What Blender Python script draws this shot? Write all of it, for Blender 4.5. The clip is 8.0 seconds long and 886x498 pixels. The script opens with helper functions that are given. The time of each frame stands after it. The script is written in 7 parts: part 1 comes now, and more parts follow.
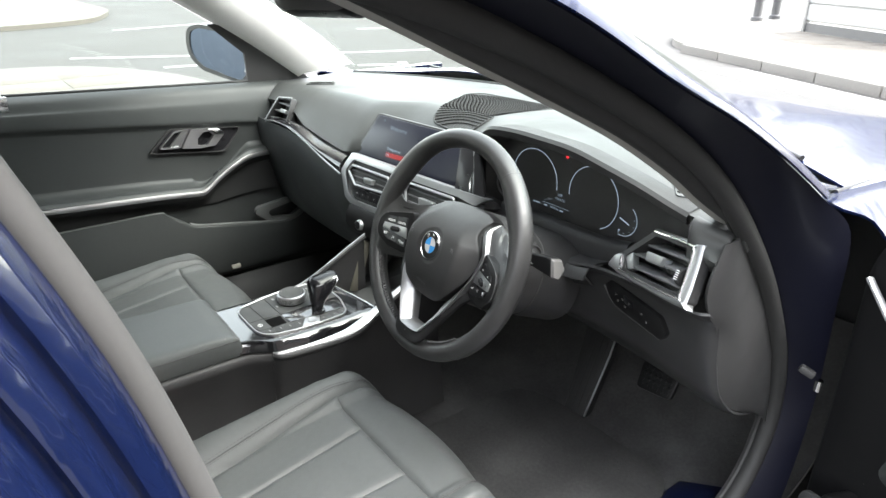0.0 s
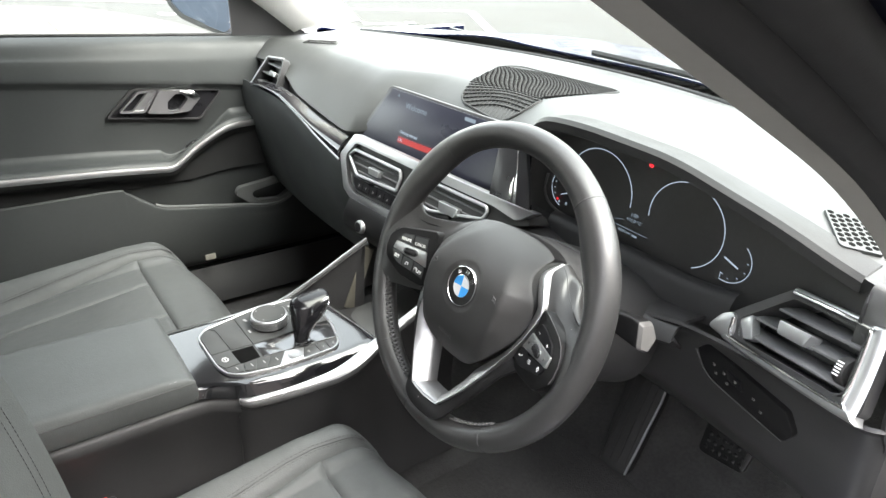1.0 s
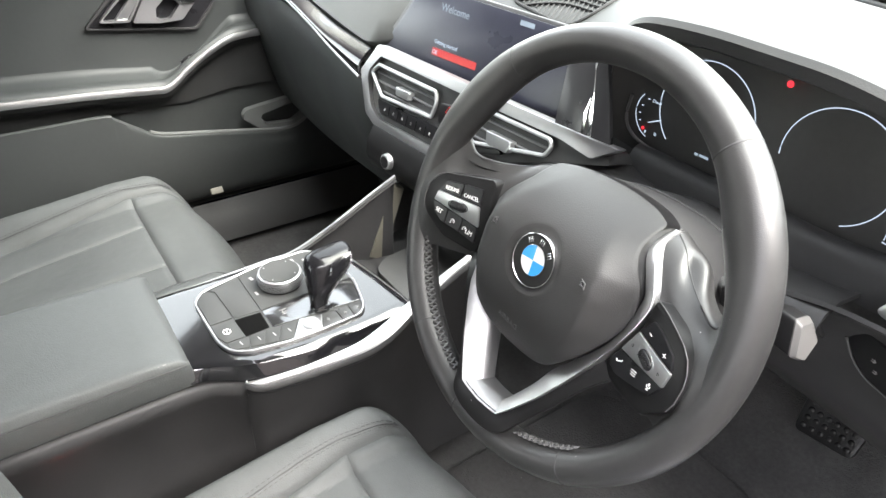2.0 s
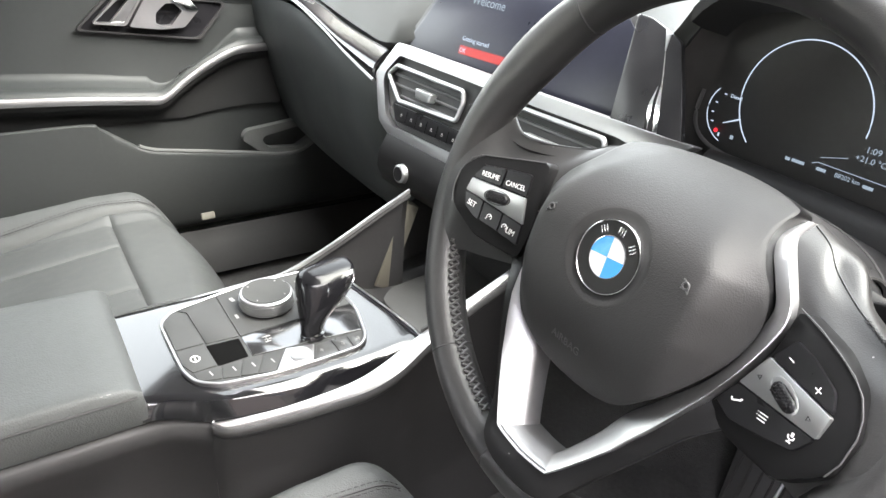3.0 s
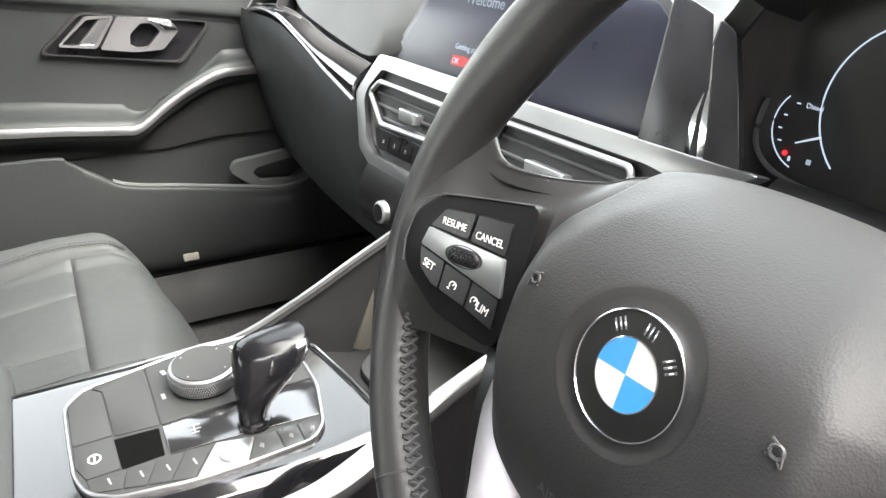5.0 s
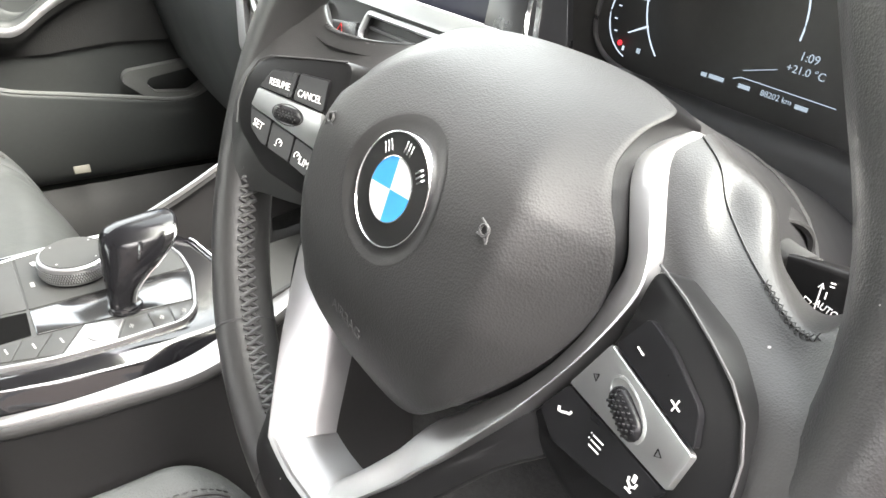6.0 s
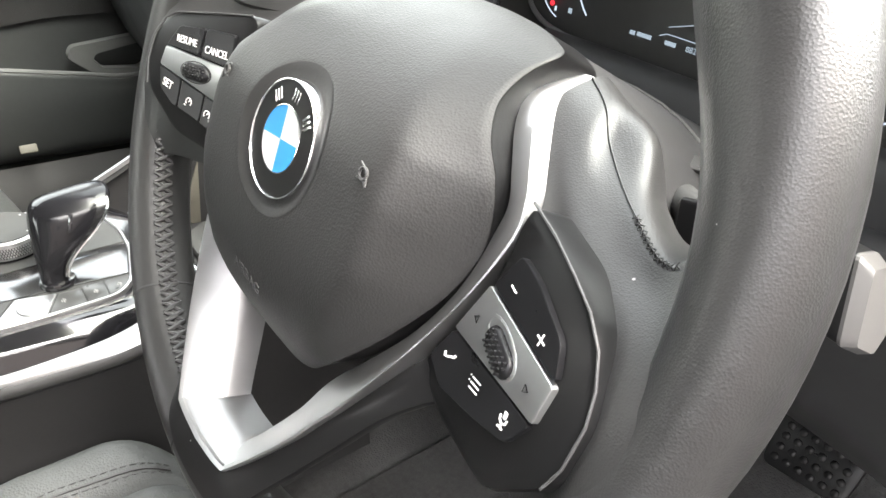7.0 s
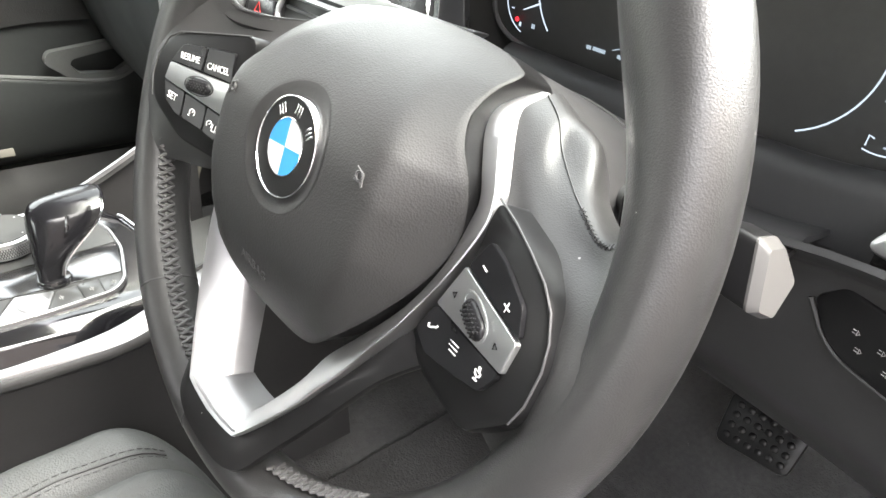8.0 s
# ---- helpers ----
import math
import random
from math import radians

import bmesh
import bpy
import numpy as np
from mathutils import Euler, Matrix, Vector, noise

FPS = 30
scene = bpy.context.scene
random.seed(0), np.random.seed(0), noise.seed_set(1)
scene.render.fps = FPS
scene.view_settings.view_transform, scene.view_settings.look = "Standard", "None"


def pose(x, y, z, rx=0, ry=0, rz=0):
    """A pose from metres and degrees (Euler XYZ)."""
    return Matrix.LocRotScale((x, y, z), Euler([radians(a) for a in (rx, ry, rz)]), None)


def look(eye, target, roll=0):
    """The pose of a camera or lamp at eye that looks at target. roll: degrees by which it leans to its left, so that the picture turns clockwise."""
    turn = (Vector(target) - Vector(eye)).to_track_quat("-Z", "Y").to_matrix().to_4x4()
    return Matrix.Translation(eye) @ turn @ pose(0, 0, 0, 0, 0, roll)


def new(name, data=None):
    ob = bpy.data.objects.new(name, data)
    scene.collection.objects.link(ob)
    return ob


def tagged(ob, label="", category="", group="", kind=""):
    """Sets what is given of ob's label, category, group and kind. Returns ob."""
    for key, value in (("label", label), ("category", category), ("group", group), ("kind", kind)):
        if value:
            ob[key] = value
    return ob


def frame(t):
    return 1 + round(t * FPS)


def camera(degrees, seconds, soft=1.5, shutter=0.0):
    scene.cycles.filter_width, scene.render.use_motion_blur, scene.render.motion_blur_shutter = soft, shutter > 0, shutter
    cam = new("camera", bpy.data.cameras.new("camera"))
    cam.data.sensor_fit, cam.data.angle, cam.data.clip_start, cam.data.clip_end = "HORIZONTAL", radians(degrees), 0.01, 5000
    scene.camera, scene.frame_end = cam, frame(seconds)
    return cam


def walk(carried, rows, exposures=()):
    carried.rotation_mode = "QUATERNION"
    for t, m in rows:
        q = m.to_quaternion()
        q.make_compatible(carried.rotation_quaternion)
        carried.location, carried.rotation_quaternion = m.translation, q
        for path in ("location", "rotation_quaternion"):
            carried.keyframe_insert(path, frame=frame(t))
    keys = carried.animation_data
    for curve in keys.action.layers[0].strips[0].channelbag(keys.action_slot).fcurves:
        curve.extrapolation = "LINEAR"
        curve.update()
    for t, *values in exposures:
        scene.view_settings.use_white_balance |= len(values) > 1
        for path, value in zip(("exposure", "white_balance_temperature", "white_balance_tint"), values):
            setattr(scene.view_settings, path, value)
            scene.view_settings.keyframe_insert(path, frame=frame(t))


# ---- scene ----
cam = camera(67.5, 8.0)
PATH = [
    (0, (1.141, -0.551, 1.265), (-0.325, 0.55, 0.466), 0.2),
    (0.5, (0.984, -0.524, 1.268), (-0.375, 0.708, 0.472), 2.5),
    (1, (0.861, -0.402, 1.218), (-0.56, 0.688, 0.326), 3.5),
    (1.5, (0.758, -0.315, 1.172), (-0.683, 0.541, 0.081), 0.7),
    (1.7, (0.723, -0.31, 1.17), (-0.664, 0.583, 0.04), 1.1),
    (2.8, (0.609, -0.286, 1.063), (-0.732, 0.819, 0.073), 4.7),
    (3, (0.593, -0.27, 1.037), (-0.845, 0.746, 0.088), 4.6),
    (3.5, (0.555, -0.212, 1.014), (-0.922, 0.726, 0.045), 3.2),
    (4, (0.5, -0.176, 0.996), (-0.997, 0.832, 0.136), 3.7),
    (4.2, (0.482, -0.164, 0.99), (-1.048, 0.772, 0.106), 2.1),
    (5.3, (0.509, -0.144, 0.988), (-1.019, 0.797, 0.105), 3.0),
    (5.5, (0.526, -0.151, 0.985), (-0.915, 0.829, 0.004), 5.1),
    (6, (0.559, -0.12, 0.969), (-0.78, 0.949, -0.064), 5.9),
    (6.5, (0.566, -0.105, 0.963), (-0.728, 0.989, -0.099), 6.2),
    (7, (0.58, -0.097, 0.96), (-0.69, 1.013, -0.115), 6.1),
    (7.5, (0.586, -0.101, 0.963), (-0.669, 1.029, -0.107), 5.9),
    (8, (0.607, -0.126, 0.979), (-0.61, 1.052, -0.084), 7.0),
]
walk(cam, [(t, look(eye, target, roll)) for t, eye, target, roll in PATH], [(0.0, 4.36, 7050, 9), (0.5, 4.60, 7200, 10), (1.0, 4.70, 7250, 11), (1.6, 5.12, 7250, 12), (3.0, 5.16, 7300, 14), (4.2, 5.18, 7300, 14), (5.4, 5.04, 7400, 14), (6.0, 5.50, 7500, 13), (7.0, 5.32, 7500, 12), (8.0, 5.46, 7500, 12)])

# ---- light ----
world = bpy.data.worlds.new("sky")
scene.world = world
world.use_nodes = True
wn = world.node_tree.nodes
sky = wn.new("ShaderNodeTexSky")
sky.sky_type, sky.sun_disc = "NISHITA", False
SUN_UP, SUN_TURN = radians(55), radians(60)
sky.sun_elevation, sky.sun_rotation = SUN_UP, SUN_TURN
sky.air_density, sky.dust_density, sky.ozone_density = 0.9, 0.9, 1.0
wn["Background"].inputs["Strength"].default_value = 0.15
# thin cloud takes most of the blue out of the sky
cloud = wn.new("ShaderNodeHueSaturation")
cloud.inputs["Saturation"].default_value = 0.35
world.node_tree.links.new(sky.outputs["Color"], cloud.inputs["Color"])
world.node_tree.links.new(cloud.outputs["Color"], wn["Background"].inputs["Color"])
sun_data = bpy.data.lights.new("sun", "SUN")
sun_data.energy, sun_data.angle, sun_data.color = 0.7, radians(70), (0.90, 0.95, 1.0)
sun = new("sun", sun_data)
sun_dir = Vector((math.sin(SUN_TURN) * math.cos(SUN_UP), math.cos(SUN_TURN) * math.cos(SUN_UP), math.sin(SUN_UP)))
sun.matrix_world = look(sun_dir * 30, (0, 0, 0))


# ---- materials ----
def material(name, color, rough=0.5, metal=0.0, grain=0.0, grain_size=1.0, relief=0.15, vary=0.12, vary_size=0.08, coat=0.0, kind="noise", spec=0.5, sheen=0.0, specks=0.0):
    """A surface: grain is the bump's strength, grain_size the size of its cells in millimetres, vary the spread of its tone."""
    m = bpy.data.materials.new(name)
    m.use_nodes = True
    n, l = m.node_tree.nodes, m.node_tree.links
    b = n["Principled BSDF"]
    b.inputs["Metallic"].default_value = metal
    b.inputs["Coat Weight"].default_value = coat
    b.inputs["Coat Roughness"].default_value = 0.04
    b.inputs["Specular IOR Level"].default_value = spec
    b.inputs["Sheen Weight"].default_value = sheen
    co = n.new("ShaderNodeTexCoord")
    big = n.new("ShaderNodeTexNoise")
    big.inputs["Scale"].default_value, big.inputs["Detail"].default_value = 1 / vary_size, 6
    l.new(co.outputs["Object"], big.inputs["Vector"])
    small = n.new("ShaderNodeTexNoise")
    small.inputs["Scale"].default_value, small.inputs["Detail"].default_value = 14 / vary_size, 4
    l.new(co.outputs["Object"], small.inputs["Vector"])
    both = n.new("ShaderNodeMath")
    both.operation = "MULTIPLY_ADD"
    both.inputs[1].default_value = 0.4
    l.new(small.outputs["Fac"], both.inputs[0])
    l.new(big.outputs["Fac"], both.inputs[2])
    ramp = n.new("ShaderNodeMapRange")
    ramp.inputs["From Min"].default_value, ramp.inputs["From Max"].default_value = 0.35, 1.05
    ramp.inputs["To Min"].default_value, ramp.inputs["To Max"].default_value = 1 - vary, 1 + vary
    l.new(both.outputs[0], ramp.inputs["Value"])
    tone = n.new("ShaderNodeMix")
    tone.data_type, tone.blend_type = "RGBA", "MULTIPLY"
    tone.inputs["Factor"].default_value = 1
    tone.inputs["A"].default_value = (*color, 1)
    l.new(ramp.outputs["Result"], tone.inputs["B"])
    l.new(tone.outputs["Result"], b.inputs["Base Color"])
    if specks:
        dot, near_dot, rare, one, dust = n.new("ShaderNodeTexVoronoi"), n.new("ShaderNodeMath"), n.new("ShaderNodeMath"), n.new("ShaderNodeMath"), n.new("ShaderNodeMix")
        dot.inputs["Scale"].default_value = 110
        l.new(co.outputs["Object"], dot.inputs["Vector"])
        near_dot.operation, rare.operation, one.operation = "LESS_THAN", "LESS_THAN", "MULTIPLY"
        near_dot.inputs[1].default_value, rare.inputs[1].default_value = 0.05, specks
        l.new(dot.outputs["Distance"], near_dot.inputs[0])
        l.new(dot.outputs["Color"], rare.inputs[0])
        l.new(near_dot.outputs[0], one.inputs[0])
        l.new(rare.outputs[0], one.inputs[1])
        dust.data_type = "RGBA"
        dust.inputs["B"].default_value = (0.3, 0.29, 0.28, 1)
        l.new(one.outputs[0], dust.inputs["Factor"])
        l.new(tone.outputs["Result"], dust.inputs["A"])
        l.new(dust.outputs["Result"], b.inputs["Base Color"])
    gloss = n.new("ShaderNodeMapRange")
    gloss.inputs["From Min"].default_value, gloss.inputs["From Max"].default_value = 0.3, 0.7
    gloss.inputs["To Min"].default_value, gloss.inputs["To Max"].default_value = rough * 0.86, min(1, rough * 1.14)
    l.new(big.outputs["Fac"], gloss.inputs["Value"])
    l.new(gloss.outputs["Result"], b.inputs["Roughness"])
    if grain:
        if kind == "cells":
            tex = n.new("ShaderNodeTexVoronoi")
            tex.inputs["Scale"].default_value = 1000 / grain_size
            out = tex.outputs["Distance"]
        else:
            tex = n.new("ShaderNodeTexNoise")
            tex.inputs["Scale"].default_value, tex.inputs["Detail"].default_value = 1000 / grain_size, 5
            out = tex.outputs["Fac"]
        l.new(co.outputs["Object"], tex.inputs["Vector"])
        bump = n.new("ShaderNodeBump")
        bump.inputs["Strength"].default_value, bump.inputs["Distance"].default_value = grain, relief * grain_size / 1000
        l.new(out, bump.inputs["Height"])
        l.new(bump.outputs["Normal"], b.inputs["Normal"])
    return m


def glowing(name, color, strength):
    m = bpy.data.materials.new(name)
    m.use_nodes = True
    b = m.node_tree.nodes["Principled BSDF"]
    b.inputs["Base Color"].default_value = (*(0.04 * c for c in color), 1)
    b.inputs["Emission Color"].default_value = (*color, 1)
    b.inputs["Emission Strength"].default_value = strength
    return m


def clear_glass(name, tint, gloss):
    m = bpy.data.materials.new(name)
    m.use_nodes = True
    n, l = m.node_tree.nodes, m.node_tree.links
    n.remove(n["Principled BSDF"])
    mix, see, shine = n.new("ShaderNodeMixShader"), n.new("ShaderNodeBsdfTransparent"), n.new("ShaderNodeBsdfGlossy")
    see.inputs["Color"].default_value = (*tint, 1)
    shine.inputs["Roughness"].default_value = gloss
    mix.inputs[0].default_value = 0.03
    l.new(see.outputs[0], mix.inputs[1])
    l.new(shine.outputs[0], mix.inputs[2])
    l.new(mix.outputs[0], n["Material Output"].inputs["Surface"])
    return m


SEAT = material("seat_leather", (0.059, 0.063, 0.0622), 0.54, spec=0.36, grain=0.6, grain_size=1.5, relief=0.24, kind="cells", vary=0.16, vary_size=0.12)
WRAP = material("wheel_leather", (0.021, 0.021, 0.021), 0.40, grain=0.45, grain_size=0.65, relief=0.21, spec=0.55, specks=0.2, kind="cells", vary=0.25, vary_size=0.05)
PAD = material("airbag_skin", (0.021, 0.021, 0.021), 0.52, spec=0.34, specks=0.14, relief=0.24, grain=0.45, grain_size=0.9, kind="cells", vary=0.14, vary_size=0.07)
SOFT = material("soft_dash_skin", (0.031, 0.033, 0.0315), 0.55, grain=0.4, grain_size=1.1, kind="cells", vary=0.1, vary_size=0.15)
DARK = material("dark_moulded_plastic", (0.026, 0.026, 0.0265), 0.46, spec=0.36, grain=0.3, grain_size=0.8, vary=0.2, vary_size=0.06)
LIPGREY = material("lighter_moulded_edge", (0.105, 0.110, 0.107), 0.36, grain=0.2, grain_size=0.9, vary=0.15, vary_size=0.05)
DOOR = material("door_skin", (0.030, 0.0333, 0.0327), 0.52, spec=0.4, grain=0.4, grain_size=1.2, kind="cells", vary=0.14, vary_size=0.12)
MESHY = material("speaker_cloth", (0.02, 0.021, 0.021), 0.8, grain=0.6, grain_size=2.2, kind="cells", vary=0.15)
LEVER = material("lever_lacquer", (0.006, 0.006, 0.007), 0.16, spec=0.32, vary=0.3)
GLOSS = material("piano_black_lacquer", (0.006, 0.006, 0.007), 0.09, vary=0.3, coat=0.6)
SATIN = material("satin_silver", (0.45, 0.452, 0.456), 0.42, metal=1.0, grain=0.06, grain_size=0.6, vary=0.05)
CHROME = material("polished_chrome", (0.78, 0.79, 0.8), 0.14, metal=1.0, vary=0.05)
BRUSHED = material("grey_metal_panel", (0.42, 0.43, 0.43), 0.36, metal=0.85, grain=0.08, grain_size=0.5, vary=0.06)
BUTTON = material("button_plastic", (0.009, 0.009, 0.010), 0.30, spec=0.22, grain=0.1, grain_size=0.5, vary=0.2, vary_size=0.03)
GREYBTN = material("console_key_plastic", (0.040, 0.041, 0.0405), 0.55, spec=0.3, grain=0.15, grain_size=0.6, vary=0.08)
MARK = material("printed_white", (0.75, 0.75, 0.74), 0.6, vary=0.05)
EMBOSS = material("embossed_mark", (0.055, 0.055, 0.056), 0.55, vary=0.1)
RUBBER = material("rubber_seal", (0.018, 0.018, 0.018), 0.66, spec=0.3, grain=0.3, grain_size=1.5, vary=0.2)
SEALGREY = material("grey_flocked_seal", (0.040, 0.039, 0.038), 0.85, grain=0.3, grain_size=0.9, vary=0.12)
CARPET = material("black_carpet", (0.036, 0.0355, 0.035), 0.95, grain=1.0, grain_size=2.5, vary=0.8, vary_size=0.09, specks=0.12, relief=0.6)
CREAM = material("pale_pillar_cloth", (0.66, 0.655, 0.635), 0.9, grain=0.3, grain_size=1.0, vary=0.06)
PAINT = material("dark_blue_paint", (0.0028, 0.006, 0.026), 0.2, metal=0.1, coat=1.0, vary=0.1, vary_size=0.4)
# body paint darkened and dulled to hold the shade of the open door
JAMB = material("shaded_jamb_paint", (0.003, 0.0034, 0.008), 0.45, spec=0.28, coat=0.05, vary=0.15, vary_size=0.2)
PODBLACK = material("satin_black_plastic", (0.0085, 0.0085, 0.0088), 0.34, spec=0.16, specks=0.2, grain=0.25, grain_size=0.7, vary=0.2, vary_size=0.05)
BLUE = material("enamel_blue", (0.012, 0.235, 0.57), 0.4, coat=0.08, vary=0.03)
WHITE = material("enamel_white", (0.5, 0.5, 0.5), 0.4, coat=0.08, vary=0.03)
BLACK = material("enamel_black", (0.01, 0.01, 0.011), 0.16, coat=0.6, vary=0.1)
GREYTIP = material("pale_grey_plastic", (0.068, 0.066, 0.064), 0.45, grain=0.15, grain_size=0.7, vary=0.06)
BADGEBLACK = material("badge_black", (0.004, 0.004, 0.004), 0.4, vary=0.1, spec=0.3)
# darker copy of the pale pillar cloth: the near pillar's shade as colour
TRIMSHADE = material("shaded_pillar_cloth", (0.24, 0.23, 0.218), 0.9, grain=0.3, grain_size=1.0, vary=0.08)
BLADE = material("vent_blade_plastic", (0.10, 0.102, 0.103), 0.42, grain=0.2, grain_size=0.7, vary=0.12, vary_size=0.05)
DECOR = material("dark_satin_decor", (0.011, 0.011, 0.012), 0.3, vary=0.3, vary_size=0.03)
RED = material("red_release_button", (0.7, 0.05, 0.03), 0.35, vary=0.05)
THREAD = material("grey_thread", (0.2, 0.2, 0.195), 0.8, vary=0.1)
BRAID = material("braid_thread", (0.048, 0.048, 0.049), 0.5, vary=0.3, vary_size=0.01)
DTHREAD = material("dark_thread", (0.03, 0.03, 0.031), 0.55, vary=0.2)
SCREEN = material("display_glass", (0.038, 0.0385, 0.0375), 0.42, vary=0.2, spec=0.35)
DISPLAY = material("display_dark_glass", (0.013, 0.014, 0.021), 0.3, vary=0.2, spec=0.3)
SOFTLIP = material("grained_lip_skin", (0.020, 0.0205, 0.020), 0.58, spec=0.3, grain=0.6, grain_size=1.4, kind="cells", vary=0.12, vary_size=0.1)
CAPGREY = material("grey_touch_cap", (0.042, 0.043, 0.042), 0.6, spec=0.2, grain=0.2, grain_size=0.8, vary=0.06)
TRAYMAT = material("grey_tray_rubber", (0.05, 0.051, 0.05), 0.7, grain=0.3, grain_size=1.5, vary=0.1)
BEIGE = material("lit_tray_and_tag_beige", (0.115, 0.108, 0.088), 0.6, vary=0.08)
MATTING = material("black_textile_mat", (0.033, 0.0325, 0.032), 0.95, grain=1.0, grain_size=3, vary=0.8, vary_size=0.1, specks=0.12, relief=0.5)
GATEGREY = material("satin_grey_gate", (0.045, 0.046, 0.046), 0.3, grain=0.1, grain_size=0.6, vary=0.1)
SMOKED = material("smoked_chrome", (0.13, 0.131, 0.135), 0.13, metal=0.92, vary=0.08)
GRILLE = material("grille_dark", (0.003, 0.003, 0.003), 1.0, spec=0.05, vary=0.2)
DIMMARK = material("printed_grey", (0.27, 0.27, 0.265), 0.6, vary=0.05)
REDMARK = material("printed_red", (0.6, 0.02, 0.02), 0.5, vary=0.05)
DEEPRED = glowing("red_menu_bar", (0.5, 0.01, 0.012), 0.04)
LIT = glowing("lit_symbol", (0.55, 0.72, 0.95), 0.032)
DIMLIT = glowing("dim_symbol", (0.28, 0.38, 0.5), 0.035)
REDLIT = glowing("red_symbol", (1.0, 0.03, 0.05), 0.06)
GLASS = clear_glass("clear_glass", (0.80, 0.83, 0.81), 0.0)
# dark blue base paints the tone of what the door mirror reflects
MIRROR = material("mirror_glass", (0.26, 0.32, 0.42), 0.03, metal=1.0, vary=0.01)
ASPHALT = material("worn_asphalt", (0.035, 0.0335, 0.031), 0.9, grain=0.7, grain_size=12, vary=0.25, vary_size=1.5, relief=0.4)
PAVING = material("paving_slab", (0.088, 0.079, 0.067), 0.88, grain=0.4, grain_size=6, vary=0.2, vary_size=0.6)
KERB = material("kerb_stone", (0.085, 0.08, 0.074), 0.85, grain=0.5, grain_size=6, vary=0.2, vary_size=0.4)
LINE = material("road_paint", (0.22, 0.22, 0.216), 0.7, grain=0.4, grain_size=8, vary=0.12, vary_size=0.3)
HOARD = material("white_sheet_steel", (0.175, 0.175, 0.172), 0.45, vary=0.06, vary_size=0.6)
BOLLARD = material("black_painted_iron", (0.03, 0.03, 0.032), 0.5, vary=0.2)
BRICK = material("brown_brick", (0.155, 0.132, 0.122), 0.9, grain=0.3, grain_size=12, vary=0.2, vary_size=0.8)
FACADE = material("pale_plaster", (0.5, 0.49, 0.46), 0.85, grain=0.2, grain_size=10, vary=0.1, vary_size=1.0)



def ring_reflecting(name, base):
    """Paint with wavy reflections drawn in: winding rings that vary its coat."""
    m = base.copy()
    m.name = name
    n, l = m.node_tree.nodes, m.node_tree.links
    b = n["Principled BSDF"]
    co, wave = n.new("ShaderNodeTexCoord"), n.new("ShaderNodeTexNoise")
    wave.inputs["Scale"].default_value, wave.inputs["Detail"].default_value = 5.0, 1.0
    l.new(co.outputs["Object"], wave.inputs["Vector"])
    turn = n.new("ShaderNodeMath")
    turn.operation = "MULTIPLY"
    turn.inputs[1].default_value = 80
    l.new(wave.outputs["Fac"], turn.inputs[0])
    ring = n.new("ShaderNodeMath")
    ring.operation = "SINE"
    l.new(turn.outputs[0], ring.inputs[0])
    coat = n.new("ShaderNodeMapRange")
    coat.inputs["From Min"].default_value, coat.inputs["From Max"].default_value = 0.35, 0.8
    coat.inputs["To Min"].default_value, coat.inputs["To Max"].default_value = 0.15, 0.0
    l.new(ring.outputs[0], coat.inputs["Value"])
    l.new(coat.outputs["Result"], b.inputs["Coat Weight"])
    b.inputs["Metallic"].default_value = 0.0
    b.inputs["Specular IOR Level"].default_value = 0.05
    b.inputs["Roughness"].default_value = 0.34
    return m


BONNET = ring_reflecting("ring_reflecting_paint", PAINT)


def rippled(name, base):
    """Pressed panel paint, never quite flat, so that what it mirrors winds."""
    m = base.copy()
    m.name = name
    n, l = m.node_tree.nodes, m.node_tree.links
    b = n["Principled BSDF"]
    co, stretch, wave, bump = n.new("ShaderNodeTexCoord"), n.new("ShaderNodeMapping"), n.new("ShaderNodeTexNoise"), n.new("ShaderNodeBump")
    stretch.inputs["Scale"].default_value = (1.0, 1.0, 0.45)
    wave.inputs["Scale"].default_value, wave.inputs["Detail"].default_value, wave.inputs["Distortion"].default_value = 26.0, 2.0, 0.8
    bump.inputs["Strength"].default_value, bump.inputs["Distance"].default_value = 0.6, 0.004
    l.new(co.outputs["Object"], stretch.inputs["Vector"])
    l.new(stretch.outputs["Vector"], wave.inputs["Vector"])
    l.new(wave.outputs["Fac"], bump.inputs["Height"])
    l.new(bump.outputs["Normal"], b.inputs["Coat Normal"])
    l.new(bump.outputs["Normal"], b.inputs["Normal"])
    return m


PILLAR = rippled("pressed_pillar_paint", PAINT)


# ---- mesh helpers ----
def thing(name, label, category, at=(0, 0, 0), group="", kind=""):
    """An empty that stands at a thing's base and carries its parts."""
    e = new(name)
    e.location = at
    e.empty_display_size = 0.05
    return tagged(e, label, category, group, kind)


def mesh_of(name, bm, mat, sharp=38):
    me = bpy.data.meshes.new(name)
    bmesh.ops.recalc_face_normals(bm, faces=bm.faces[:])
    bm.to_mesh(me)
    bm.free()
    me.materials.append(mat)
    me.polygons.foreach_set("use_smooth", [True] * len(me.polygons))
    me.set_sharp_from_angle(angle=radians(sharp))
    return me


def part(name, bm, mat, parent, label="", sharp=38):
    """Links a bmesh as one mesh object under a thing or a part."""
    me = bm if isinstance(bm, bpy.types.Mesh) else mesh_of(name, bm, mat, sharp)
    ob = new(name, me)
    if parent is not None:
        ob.parent = parent
        if parent.data is None:
            ob.matrix_parent_inverse = Matrix.Translation(-Vector(parent.location))
    if label:
        ob["label"] = label
    return ob


def single(name, bm, mat, label, category, group="", kind="", sharp=38):
    """A thing that is one mesh."""
    return tagged(part(name, bm, mat, None, "", sharp), label, category, group, kind)


